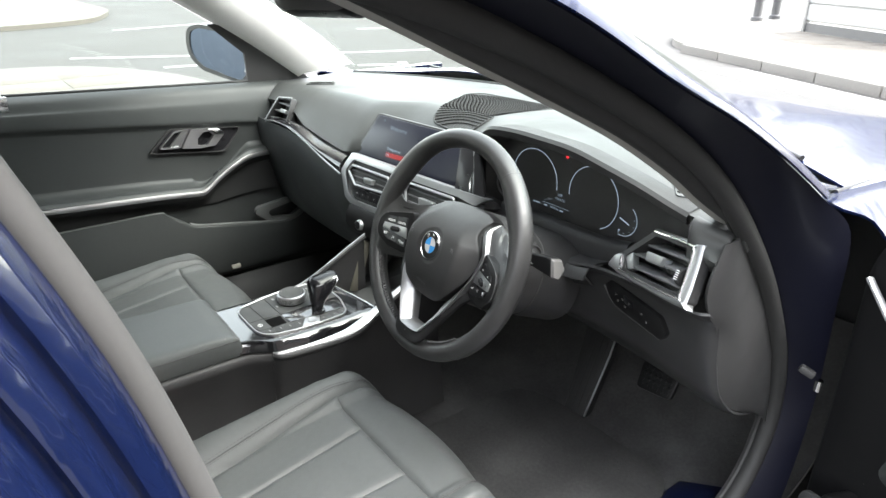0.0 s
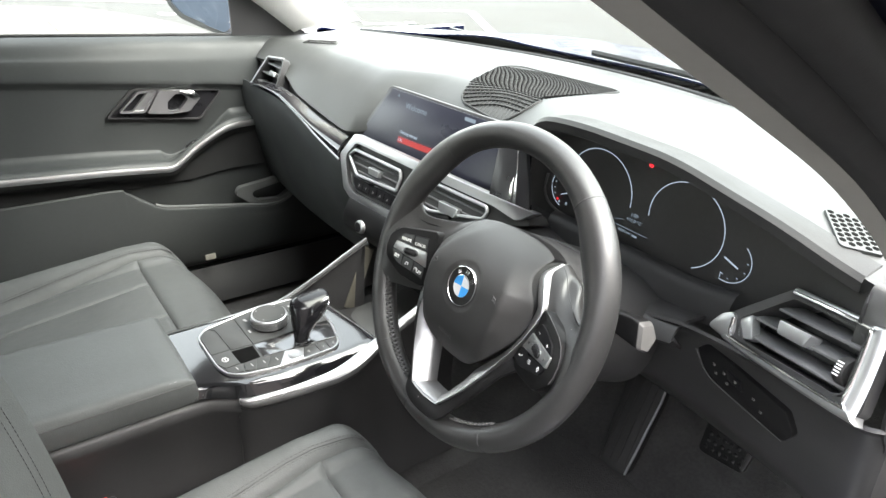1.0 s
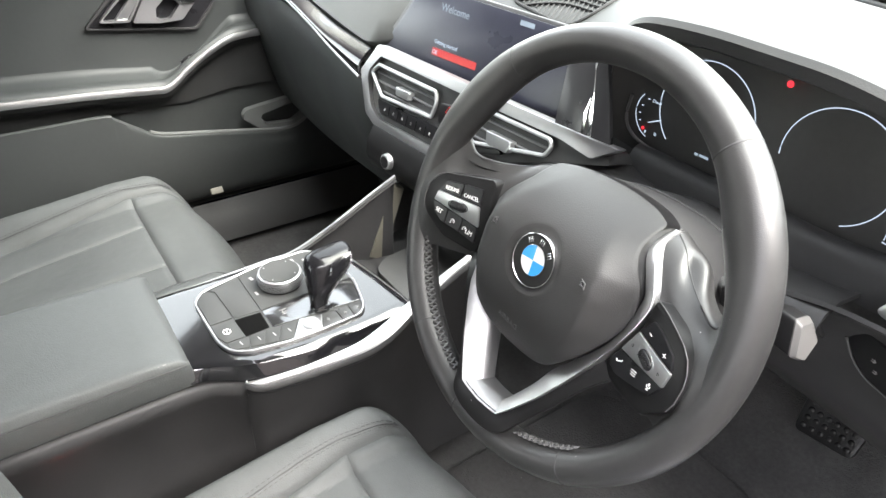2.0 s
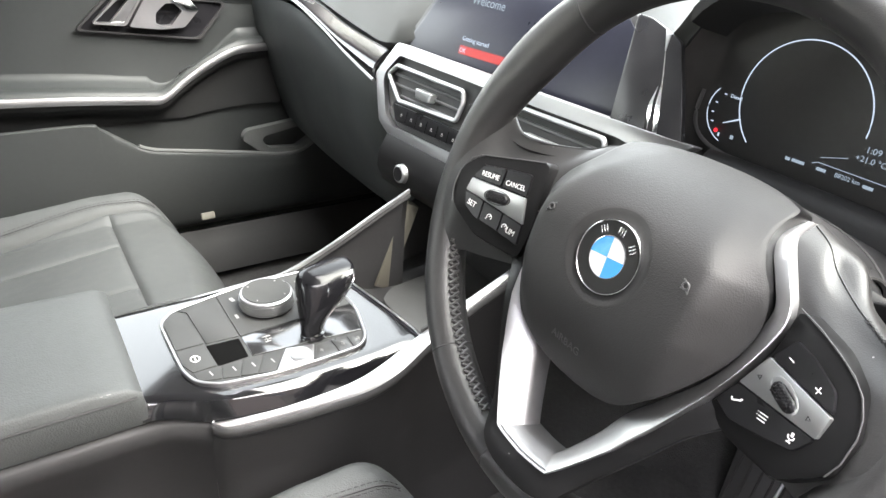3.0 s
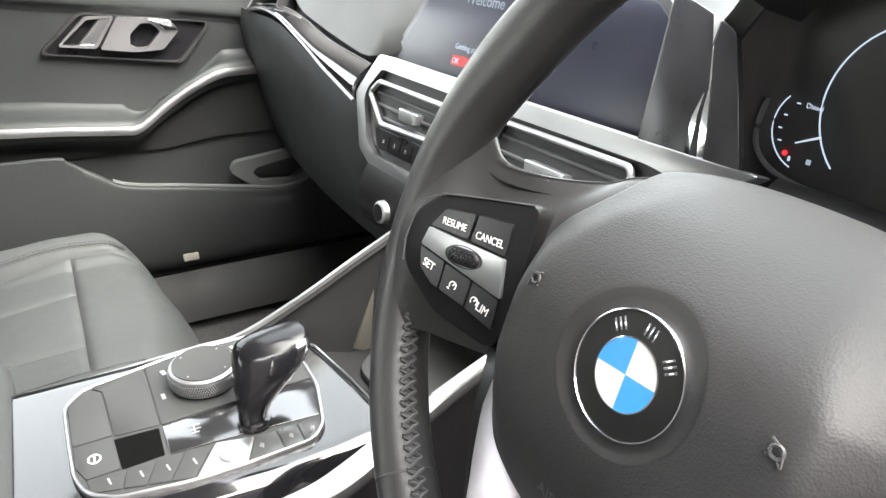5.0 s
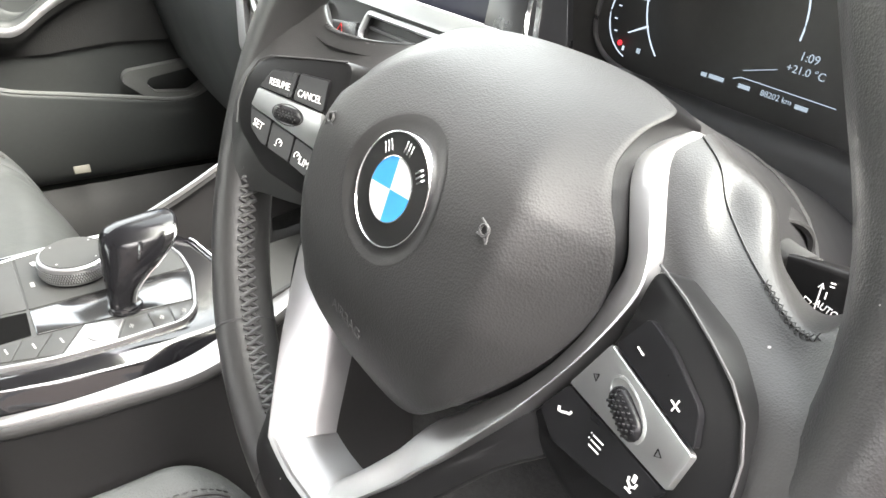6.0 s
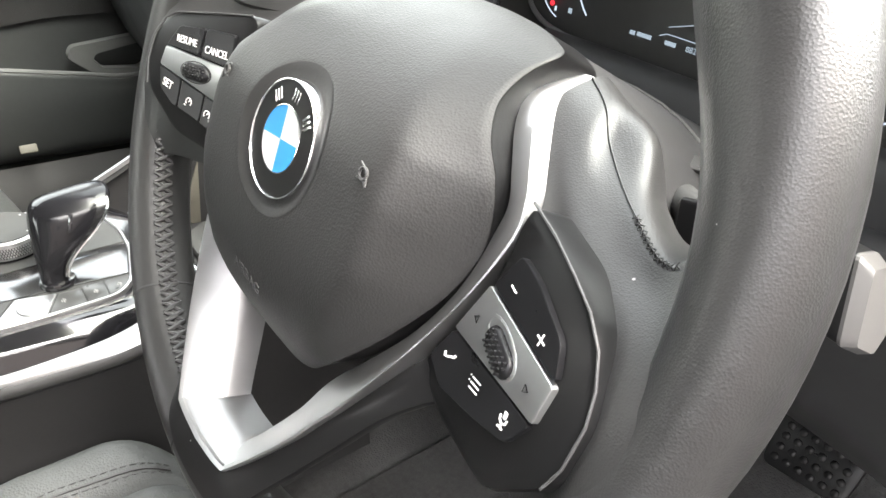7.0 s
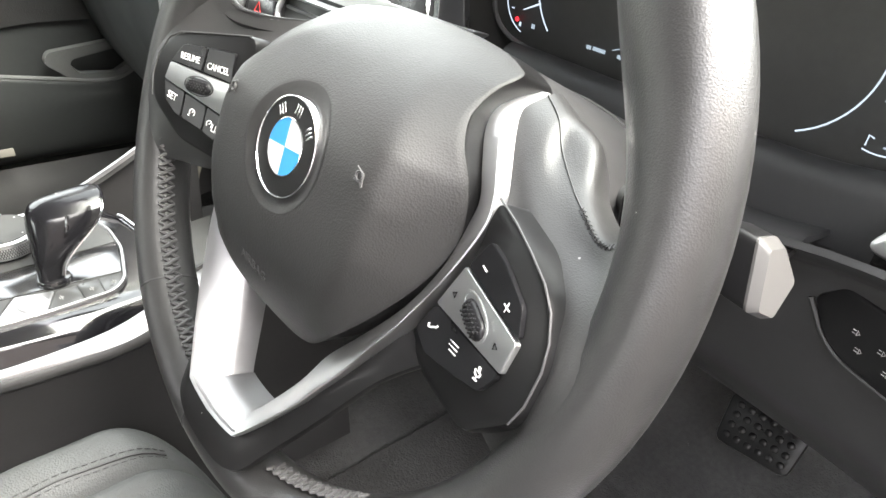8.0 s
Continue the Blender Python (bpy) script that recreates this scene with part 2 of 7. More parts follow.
def curve(points, n, closed=False):
    """n points on a smooth line through the given ones."""
    p = [Vector(q) for q in points]
    k = len(p)
    spans = k if closed else k - 1
    out = []
    for i in range(n):
        s = i * spans / (n if closed else n - 1)
        j = min(int(s), spans - 1)
        f = s - j
        a, b, c, d = (p[(j + o) % k] if closed else p[min(max(j + o, 0), k - 1)] for o in (-1, 0, 1, 2))
        out.append(0.5 * (2 * b + (c - a) * f + (2 * a - 5 * b + 4 * c - d) * f * f + (3 * b - a - 3 * c + d) * f ** 3))
    return out


def grid(rows, around=False, across=False, bm=None):
    """Quads over rows of points; around closes each row, across joins the last row to the first."""
    bm = bm or bmesh.new()
    v = [[bm.verts.new(p) for p in r] for r in rows]
    for i in range(len(v) - (0 if across else 1)):
        a, b = v[i], v[(i + 1) % len(v)]
        for j in range(len(a) - (0 if around else 1)):
            q = [a[j], a[(j + 1) % len(a)], b[(j + 1) % len(b)], b[j]]
            if len({tuple(w.co) for w in q}) == 4:
                bm.faces.new(q)
    return bm


def surf(ctrl, nu, nv, around=False):
    """A smooth sheet through rows of control points."""
    rows = [curve(r, nv, around) for r in ctrl]
    cols = [curve([r[j] for r in rows], nu) for j in range(nv)]
    return grid([[cols[j][i] for j in range(nv)] for i in range(nu)], around)


def thick(bm, depth, eye=(0.45, -0.3, 1.05)):
    """Gives a sheet its thickness, on the side that looks away from eye."""
    bmesh.ops.recalc_face_normals(bm, faces=bm.faces[:])
    facing = sum((f.normal.dot(Vector(eye) - f.calc_center_median()) * f.calc_area() for f in bm.faces))
    if facing < 0:
        bmesh.ops.reverse_faces(bm, faces=bm.faces[:])
    bm.normal_update()
    faces, rim = bm.faces[:], [e for e in bm.edges if e.is_boundary]
    pairs = [(e.verts[0], e.verts[1]) for e in rim]
    far = {v: bm.verts.new(v.co - v.normal * depth) for v in bm.verts[:]}
    for f in faces:
        bm.faces.new([far[v] for v in reversed(f.verts)])
    for a, b in pairs:
        bm.faces.new((a, b, far[b], far[a]))
    return bm


def rounded(poly, r, n=4):
    """A flat outline with its corners rounded."""
    p = [Vector(q) for q in poly]
    out = []
    for i, b in enumerate(p):
        a, c = p[i - 1], p[(i + 1) % len(p)]
        rr = min(r, (a - b).length * 0.45, (c - b).length * 0.45)
        s, e = b + (a - b).normalized() * rr, b + (c - b).normalized() * rr
        out += [s * (1 - f) ** 2 + b * 2 * f * (1 - f) + e * f * f for f in (k / n for k in range(n + 1))]
    return out


def prism(outline, low, high, m=Matrix(), bevel=0.0, seg=2, bm=None, inset=0.0):
    """A flat outline raised from low to high, with a rounded upper rim."""
    own = bm is None
    bm = bm or bmesh.new()
    mid = sum((Vector(q).to_2d() for q in outline), Vector((0, 0))) / len(outline)
    steps = [(low, 0.0)] + ([(high - bevel * (1 - math.sin(k / seg * math.pi / 2)), bevel * (1 - math.cos(k / seg * math.pi / 2))) for k in range(seg + 1)] if bevel else [(high, inset)])
    rings = []
    for z, d in steps:
        ring = []
        for q in outline:
            w = Vector(q).to_2d()
            off = mid - w
            ring.append(bm.verts.new(m @ Vector((*(w + off.normalized() * min(d, off.length * 0.9)), z))))
        rings.append(ring)
    for a, b in zip(rings, rings[1:]):
        for j in range(len(a)):
            bm.faces.new((a[j], a[(j + 1) % len(a)], b[(j + 1) % len(b)], b[j]))
    bm.faces.new(rings[0][::-1])
    bm.faces.new(rings[-1])
    return bm


def frame_ring(outer, inner, low, high, m=Matrix(), bm=None):
    """A flat frame between two outlines of equal count."""
    bm = bm or bmesh.new()
    mk = lambda o, z: [bm.verts.new(m @ Vector((q[0], q[1], z))) for q in o]
    loops = [mk(outer, low), mk(outer, high), mk(inner, high), mk(inner, low)]
    for a, b in zip(loops, loops[1:] + loops[:1]):
        for j in range(len(a)):
            bm.faces.new((a[j], a[(j + 1) % len(a)], b[(j + 1) % len(b)], b[j]))
    return bm


def shrink(outline, d):
    p = [Vector(q).to_2d() for q in outline]
    c = sum(p, Vector((0, 0))) / len(p)
    return [q + (c - q).normalized() * d for q in p]


def box(sx, sy, sz, m=Matrix(), bevel=0.002, bm=None):
    """A box with rounded edges."""
    made = bmesh.new()
    bmesh.ops.create_cube(made, size=1, matrix=Matrix.Diagonal((sx, sy, sz, 1)))
    if bevel:
        bmesh.ops.bevel(made, geom=made.edges[:], offset=min(bevel, 0.45 * min(sx, sy, sz)), segments=2, affect="EDGES", profile=0.5)
    made.transform(m)
    if bm is None:
        return made
    me = bpy.data.meshes.new("tmp")
    made.to_mesh(me)
    made.free()
    bm.from_mesh(me)
    bpy.data.meshes.remove(me)
    return bm


def tube(path, r, n=8, closed=False, flat=1.0, bm=None, up=(0, 0, 1)):
    """A round or flattened bar along a line. r may be a list."""
    bm = bm or bmesh.new()
    p = [Vector(q) for q in path]
    k = len(p)
    rows = []
    for i in range(k):
        a, c = (p[i - 1], p[(i + 1) % k]) if closed else (p[max(i - 1, 0)], p[min(i + 1, k - 1)])
        t = (c - a).normalized()
        side = t.cross(Vector(up))
        side = side.normalized() if side.length > 1e-6 else Vector((1, 0, 0))
        top = side.cross(t).normalized()
        rad = r[i] if isinstance(r, (list, tuple)) else r
        rows.append([p[i] + side * math.cos(2 * math.pi * j / n) * rad + top * math.sin(2 * math.pi * j / n) * rad * flat for j in range(n)])
    v = [[bm.verts.new(q) for q in row] for row in rows]
    for i in range(k - (0 if closed else 1)):
        a, b = v[i], v[(i + 1) % k]
        for j in range(n):
            bm.faces.new((a[j], a[(j + 1) % n], b[(j + 1) % n], b[j]))
    if not closed:
        bm.faces.new(v[0][::-1])
        bm.faces.new(v[-1])
    return bm


def lathe(profile, n, m=Matrix(), bm=None):
    """A turned body from (radius, height) pairs."""
    bm = bm or bmesh.new()
    rows = [[m @ Vector((r * math.cos(2 * math.pi * j / n), r * math.sin(2 * math.pi * j / n), z)) for j in range(n)] for r, z in profile]
    v = [[bm.verts.new(q) for q in row] for row in rows]
    for a, b in zip(v, v[1:]):
        for j in range(n):
            bm.faces.new((a[j], a[(j + 1) % n], b[(j + 1) % n], b[j]))
    bm.faces.new(v[0][::-1])
    bm.faces.new(v[-1])
    return bm


def capped(rows):
    bm = grid(rows, True)
    bm.verts.ensure_lookup_table()
    n = len(rows[0])
    bm.faces.new([bm.verts[len(bm.verts) - n + i] for i in range(n)])
    bm.faces.new([bm.verts[i] for i in range(n)][::-1])
    return bm


def lettering(text, size, m, mat, parent, name="lettering", turn=0.0, wide=1.0):
    """Words in the built-in font, laid flat on the plane of m."""
    c = bpy.data.curves.new(name, "FONT")
    c.body, c.size, c.align_x, c.align_y, c.extrude = text, size, "CENTER", "CENTER", 0.00015
    o = bpy.data.objects.new(name, c)
    scene.collection.objects.link(o)
    me = bpy.data.meshes.new_from_object(o.evaluated_get(bpy.context.evaluated_depsgraph_get()))
    bpy.data.objects.remove(o)
    bpy.data.curves.remove(c)
    me.transform(m @ pose(0, 0, 0, 0, 0, turn) @ Matrix.Diagonal((wide, 1, 1, 1)))
    me.materials.clear()
    me.materials.append(mat)
    return part(name, me, mat, parent)


def dashes(path, length, gap, r, bm=None, up=(0, 0, 1)):
    """Stitches along a line."""
    bm = bm or bmesh.new()
    p = [Vector(q) for q in path]
    walked, nxt = 0.0, 0.0
    for a, b in zip(p, p[1:]):
        d = (b - a).length
        while nxt < walked + d and d > 1e-9:
            s = a + (b - a) * ((nxt - walked) / d)
            t = (b - a).normalized()
            tube([s, s + t * length * 0.5, s + t * length], [r * 0.6, r, r * 0.6], 5, bm=bm, up=up)
            nxt += length + gap
        walked += d
    return bm


def plane_at(o, ex, ey):
    """The pose whose x and y lie along ex and ey."""
    ex = Vector(ex).normalized()
    ey = (Vector(ey) - ex * Vector(ey).dot(ex)).normalized()
    ez = ex.cross(ey)
    return Matrix.Translation(o) @ Matrix((ex, ey, ez)).transposed().to_4x4()


mm = lambda *pts: [Vector((x / 1000, y / 1000)) for x, y in pts]


# ---- steering wheel ----
HUB = Vector((0.373, 0.0, 0.8596))
WHEEL = Matrix.Translation(HUB) @ pose(0, 0, 0, 90 - 20.74)


def on_wheel(pts):
    return [WHEEL @ Vector(p) for p in pts]


wheel = thing("steering_wheel", "black leather three-spoke car steering wheel with silver trim", "steering wheel", HUB)
RIM_C, RIM_R = Vector((-0.006, 0.003, -0.028)), 0.1694


def near(a, b, w):
    d = (a - b + math.pi) % (2 * math.pi) - math.pi
    return math.exp(-(d / w) ** 2)


def rim_section(a, n=18, grow=0.0):
    """The rim's cross-section at an angle: fuller inwards at the thumb rests."""
    full = 0.0085 * (near(a, radians(33), 0.30) + near(a, radians(147), 0.30))
    out = []
    for j in range(n):
        b = 2 * math.pi * j / n
        c, s = math.cos(b), math.sin(b)
        radial = (0.0150 + grow) * c - (full * -min(c, 0)) * 1.0
        axial = (0.0168 + grow) * s
        d = Vector((math.cos(a), math.sin(a), 0))
        out.append(WHEEL @ (RIM_C + d * (RIM_R + radial) + Vector((0, 0, axial))))
    return out


rim = part("rim", grid([rim_section(2 * math.pi * i / 120) for i in range(120)], True, True), WRAP, wheel)
for deg in (52, 130, 232, 262, 305):
    a = radians(deg)
    ring = [[p for p in rim_section(a + o, 18, g)] for o, g in ((-0.005, 0.0), (-0.0025, 0.0003), (0.0025, 0.0003), (0.005, 0.0))]
    part("seam", grid(ring, True), DTHREAD, rim)

# braided stitching along the inside of the rim
bm = bmesh.new()
for i in range(118):
    a = radians(84 + i * 2.1)
    if any(abs((math.degrees(a) % 360) - m) < w for m, w in ((0, 60), (118, 50), (176, 11), (270, 17), (360, 50))):
        continue
    full = 0.0085 * (near(a, radians(33), 0.30) + near(a, radians(147), 0.30))
    for k in (-1, 1):
        pts = []
        for s, o in ((-0.0050, -0.017), (-0.0022, -0.009), (0.0022, 0.009), (0.0050, 0.017)):
            ang = a + k * o
            d = Vector((math.cos(ang), math.sin(ang), 0))
            pts.append(WHEEL @ (RIM_C + d * (RIM_R - 0.0155 - full + abs(s) * 0.13 - (0.0006 if k > 0 else 0)) + Vector((0, 0, s + 0.0045))))
        tube(pts, [0.0008, 0.0013, 0.0013, 0.0008], 6, bm=bm)
part("braided_stitching", bm, BRAID, rim, "dark grey braided stitching")["kind"] = "stuff"

# leather side spokes, each with a seam where the front skin meets the back
for side in (1, -1):
    rows = [
        [(0.0600, 0.0600, -0.0900), (0.0640, 0.0625, -0.0800), (0.0655, 0.0600, -0.0700), (0.0655, 0.047, -0.0545), (0.074, 0.022, -0.0445), (0.080, -0.02, -0.040), (0.075, -0.045, -0.045)],
        [(0.0760, 0.0500, -0.0930), (0.0800, 0.0567, -0.0765), (0.0795, 0.0535, -0.0640), (0.0840, 0.0385, -0.0490), (0.093, 0.016, -0.0375), (0.101, -0.02, -0.0325), (0.098, -0.050, -0.0385)],
        [(0.0950, 0.0420, -0.0880), (0.0975, 0.0510, -0.0690), (0.0920, 0.0425, -0.0580), (0.1020, 0.0290, -0.0430), (0.112, 0.010, -0.030), (0.122, -0.02, -0.025), (0.122, -0.056, -0.032)],
        [(0.1130, 0.0320, -0.0700), (0.1150, 0.0345, -0.0545), (0.1165, 0.0305, -0.0445), (0.1240, 0.0205, -0.0355), (0.133, 0.004, -0.0225), (0.140, -0.02, -0.0185), (0.140, -0.060, -0.026)],
        [(0.1350, 0.0300, -0.0520), (0.1380, 0.0275, -0.0405), (0.1385, 0.0252, -0.0350), (0.1415, 0.0190, -0.030), (0.150, 0.004, -0.0165), (0.156, -0.02, -0.0130), (0.153, -0.066, -0.018)],
        [(0.150, 0.056, -0.046), (0.1515, 0.054, -0.041), (0.152, 0.050, -0.037), (0.163, 0.032, -0.022), (0.170, 0.004, -0.0135), (0.170, -0.024, -0.012), (0.160, -0.072, -0.016)],
    ]
    if side < 0:
        # the left spoke meets the rim a little higher
        lift = (0.0, 0.002, 0.005, 0.009, 0.013, 0.0)
        rows = [[(x + (0.008 if n == 5 and k < 3 else 0), y + (up if k < 3 else 0), z) for k, (x, y, z) in enumerate(r)] for n, (r, up) in enumerate(zip(rows, lift))]
        rows = [[(r[2][0], r[2][1] - 0.010, r[2][2] - 0.012), (r[2][0], r[2][1] - 0.002, r[2][2] - 0.006)] + r[2:] for r in rows]
    rows = [on_wheel([(side * (x - (0.005 if side > 0 and x > 0.15 else 0)), y, z) for x, y, z in r]) for r in rows]
    spoke = part("side_spoke", thick(surf(rows, 40, 36), 0.010), WRAP, wheel, "leather-wrapped side spoke")
    seam = curve([r[2] for r in rows], 60)
    out = (WHEEL.to_3x3() @ Vector((0, 0.35, 0.94))).normalized()
    part("spoke_seam", tube([p + out * 0.0004 for p in seam[:47]], 0.00032, 6), WRAP, spoke)
    part("spoke_stitching", dashes([p + out * 0.0012 + Vector((0, 0, -0.002)) for p in seam[2:36]], 0.0030, 0.0012, 0.0004), THREAD, spoke)
    bm = bmesh.new()
    for i in range(36, 48):
        for k in (-1, 1):
            p, q = seam[i], seam[min(i + 1, 59)]
            across = (q - p).normalized().cross(out) * 0.0011
            tube([p + across * k + out * 0.0008, (p + q) / 2 + out * 0.0012, q - across * k + out * 0.0006], 0.00022, 4, bm=bm)
    part("cross_stitching", bm, DTHREAD, spoke)

# black moulding behind the spokes
rows = []
for z, a, b in ((-0.030, 0.046, 0.036), (-0.050, 0.062, 0.044), (-0.070, 0.074, 0.0475), (-0.088, 0.080, 0.0490), (-0.0975, 0.0805, 0.0493), (-0.1015, 0.0785, 0.0473), (-0.1030, 0.074, 0.0430), (-0.1030, 0.06, 0.03)):
    rows.append([WHEEL @ Vector((a * math.copysign(abs(math.cos(t)) ** 0.78, math.cos(t)), b * math.copysign(abs(math.sin(t)) ** 0.85, math.sin(t)), z)) for t in (i * 2 * math.pi / 56 for i in range(56))])
part("rear_hub_cover", grid(rows, True), DARK, wheel, "smooth black moulding behind the spokes", 60)

# black lower spoke with an open eye
half_out = [(0.112, 0.008, -0.044), (0.118, -0.028, -0.038), (0.098, -0.046, -0.034), (0.0880, -0.0565, -0.0275), (0.0785, -0.069, -0.0220), (0.067, -0.089, -0.0195), (0.057, -0.106, -0.018), (0.047, -0.123, -0.0155), (0.0405, -0.1355, -0.0115), (0.033, -0.149, -0.0065), (0.019, -0.1562, -0.0052), (0, -0.158, -0.005)]
half_in = [(0.070, 0.010, -0.046), (0.082, -0.012, -0.040), (0.076, -0.038, -0.034), (0.070, -0.050, -0.028), (0.062, -0.068, -0.023), (0.0545, -0.084, -0.0185), (0.047, -0.098, -0.0155), (0.038, -0.113, -0.0130), (0.0285, -0.1265, -0.0110), (0.022, -0.1325, -0.0095), (0.012, -0.1345, -0.0085), (0, -0.1350, -0.0080)]
out_l = curve(half_out, 60)
in_l = curve(half_in, 60)
full_out = out_l + [Vector((-p.x, p.y, p.z)) for p in out_l[-2::-1]]
full_in = in_l + [Vector((-p.x, p.y, p.z)) for p in in_l[-2::-1]]
rows = [on_wheel([o.lerp(i, f) + Vector((0, 0, 0.0008 * math.sin(math.pi * f) - d)) for o, i in zip(full_out, full_in)]) for f, d in ((0, 0.004), (0.02, 0.0015), (0.06, 0.0003), (0.3, 0), (0.6, 0), (1, 0.001))]
part("lower_spoke", thick(grid(rows), 0.014), PODBLACK, wheel, "black plastic lower spoke")

# silver trim that follows the cover and meets at the foot
trim_out = [(0.0610, 0.0608, -0.0760), (0.0640, 0.0540, -0.0575), (0.0670, 0.0485, -0.0485), (0.0722, 0.0420, -0.0430), (0.0830, 0.0295, -0.0365), (0.0900, 0.0200, -0.0325), (0.0925, 0.0080, -0.0300), (0.0875, -0.0160, -0.0255), (0.0780, -0.0425, -0.0205), (0.0635, -0.0735, -0.0150), (0.0560, -0.0870, -0.0125), (0.0482, -0.1010, -0.0102), (0.0275, -0.1305, -0.0050), (0.0205, -0.1355, -0.0040), (0, -0.1375, -0.0036)]
trim_in = [(0.0545, 0.0600, -0.0750), (0.0562, 0.0525, -0.0570), (0.0592, 0.0468, -0.0470), (0.0640, 0.0382, -0.0412), (0.0738, 0.0262, -0.0362), (0.0805, 0.0165, -0.0338), (0.0812, 0.0075, -0.0328), (0.0790, -0.0140, -0.0315), (0.0690, -0.0380, -0.0305), (0.0510, -0.0640, -0.0300), (0.0385, -0.0815, -0.0290), (0.0295, -0.1020, -0.0265), (0.0160, -0.1260, -0.0210), (0.0120, -0.1283, -0.0202), (0, -0.1290, -0.0200)]
out_l, in_l = curve(trim_out, 75), curve(trim_in, 75)
full_out = out_l + [Vector((-p.x, p.y, p.z)) for p in out_l[-2::-1]]
full_in = in_l + [Vector((-p.x, p.y, p.z)) for p in in_l[-2::-1]]
full_out = [Vector((p.x, p.y, p.z - (0.012 * min(1, max(0, (p.y + 0.06) / 0.04)) if p.x < 0 else 0))) for p in full_out]
full_in = [Vector((p.x, p.y, p.z - (0.012 * min(1, max(0, (p.y + 0.06) / 0.04)) if p.x < 0 else 0))) for p in full_in]
rows = [on_wheel([o.lerp(i, f) + Vector((0, 0, lift)) for o, i in zip(full_out, full_in)]) for f, lift in ((0, -0.012), (0.0, -0.0012), (0.04, 0.0003), (0.10, 0.0008), (0.45, 0.0010), (0.85, 0.0002), (0.92, -0.0006), (1, -0.003), (1.0, -0.014))]
part("spoke_trim", thick(grid(rows), 0.002), SATIN, wheel, "satin silver spoke trim", 30)

# airbag cover
cover_half = [(0, 0.072), (0.02, 0.0715), (0.04, 0.0695), (0.0540, 0.0662), (0.0602, 0.0632), (0.0610, 0.0560), (0.0622, 0.0495), (0.0655, 0.0415), (0.0725, 0.0315), (0.0800, 0.0205), (0.0832, 0.008), (0.0828, -0.006), (0.0780, -0.024), (0.0670, -0.045), (0.0520, -0.064), (0.0360, -0.0775), (0.0180, -0.0845), (0, -0.0862)]


CREASE = ((-0.090, 0.026), (-0.064, 0.041), (-0.045, 0.053), (-0.024, 0.0605), (0.0, 0.0618), (0.020, 0.0586), (0.031, 0.0512), (0.044, 0.0445), (0.060, 0.0345), (0.075, 0.024))
FALL = ((-0.090, 0.10), (-0.064, 0.26), (-0.045, 0.95), (-0.024, 1.34), (0.0, 1.36), (0.0205, 1.04), (0.0315, 0.70), (0.056, 0.25), (0.075, 0.10))


def along(x, table):
    for (a, p), (b, q) in zip(table, table[1:]):
        if x <= b:
            return p + (q - p) * max(0.0, (x - a) / (b - a))
    return table[-1][1]


def cover_depth(u, v):
    """How far the cover falls back from the badge's plane: a full front, then a facet beyond the crease."""
    top = 0.056 * (max(0.0, v) / 0.066) ** 2.3
    d = abs(u) - along(v, CREASE)
    side = along(v, FALL) * (d + math.sqrt(d * d + 0.0045 ** 2)) / 2 - 0.0002
    foot = 0.036 * (max(0.0, -v) / 0.094) ** 3.2
    h = min(1.0, max(0.0, (math.hypot(u, v) - 0.0225) / 0.0075))
    dish = 0.0024 * (1 - h * h * (3 - 2 * h))
    return -top - side - foot - dish


right = curve([(x, y, 0) for x, y in cover_half], 80)
loop = right + [Vector((-p.x, p.y, 0)) for p in right[-2:0:-1]]
rows = []
for s in [0.0] + [0.02 * k for k in range(1, 46)] + [0.925, 0.945, 0.96, 0.973, 0.984, 0.992, 0.997, 1.0]:
    ring = []
    for p in loop:
        u, v = p.x * s, p.y * s
        roll = 0.0014 * (max(0.0, s - 0.975) / 0.025) ** 2.2
        ring.append((u - 0.001, v, cover_depth(u, v) - roll))
    rows.append(on_wheel(ring))
cover = part("airbag_cover", grid(rows, True), PAD, wheel, "grained black airbag cover", 50)
# the cover's own side wall, blacker than its front to paint its shade
skirt = [on_wheel([(p.x * k - 0.001, p.y * k, cover_depth(p.x, p.y) - d) for p in loop]) for k, d in ((0.999, 0.0018), (0.992, 0.0050), (0.975, 0.024), (0.94, 0.030))]
part("cover_skirt", grid(skirt, True), PODBLACK, cover, "side wall of the cover, its shade put into black", 50)
seat_ring = [on_wheel([(r * math.cos(a) - 0.001, r * math.sin(a), cover_depth(r * math.cos(a), r * math.sin(a)) + 0.00025) for a in (k * 2 * math.pi / 64 for k in range(64))]) for r in (0.0224, 0.0240, 0.0262, 0.0282, 0.0290)]
part("badge_recess", grid(seat_ring, True), RUBBER, cover, "smooth dark recess round the badge", 60)

# round badge of plain coloured fields
BADGE = WHEEL @ pose(0, 0, -0.0018, 0, 0, 5)
badge = part("badge", lathe([(0.0222, -0.006), (0.0222, 0.0008), (0.0219, 0.0014), (0.0215, 0.0015), (0.0212, 0.0010), (0.0212, -0.004)], 64, BADGE), CHROME, wheel, "round badge with chrome ring")
part("black_band", lathe([(0.0212, -0.004), (0.0212, 0.0008), (0.0127, 0.0011), (0.0127, -0.004)], 64, BADGE), BADGEBLACK, badge, "black band")
part("inner_ring", lathe([(0.0127, -0.003), (0.0127, 0.0013), (0.0123, 0.0014), (0.0123, -0.003)], 64, BADGE), CHROME, badge)
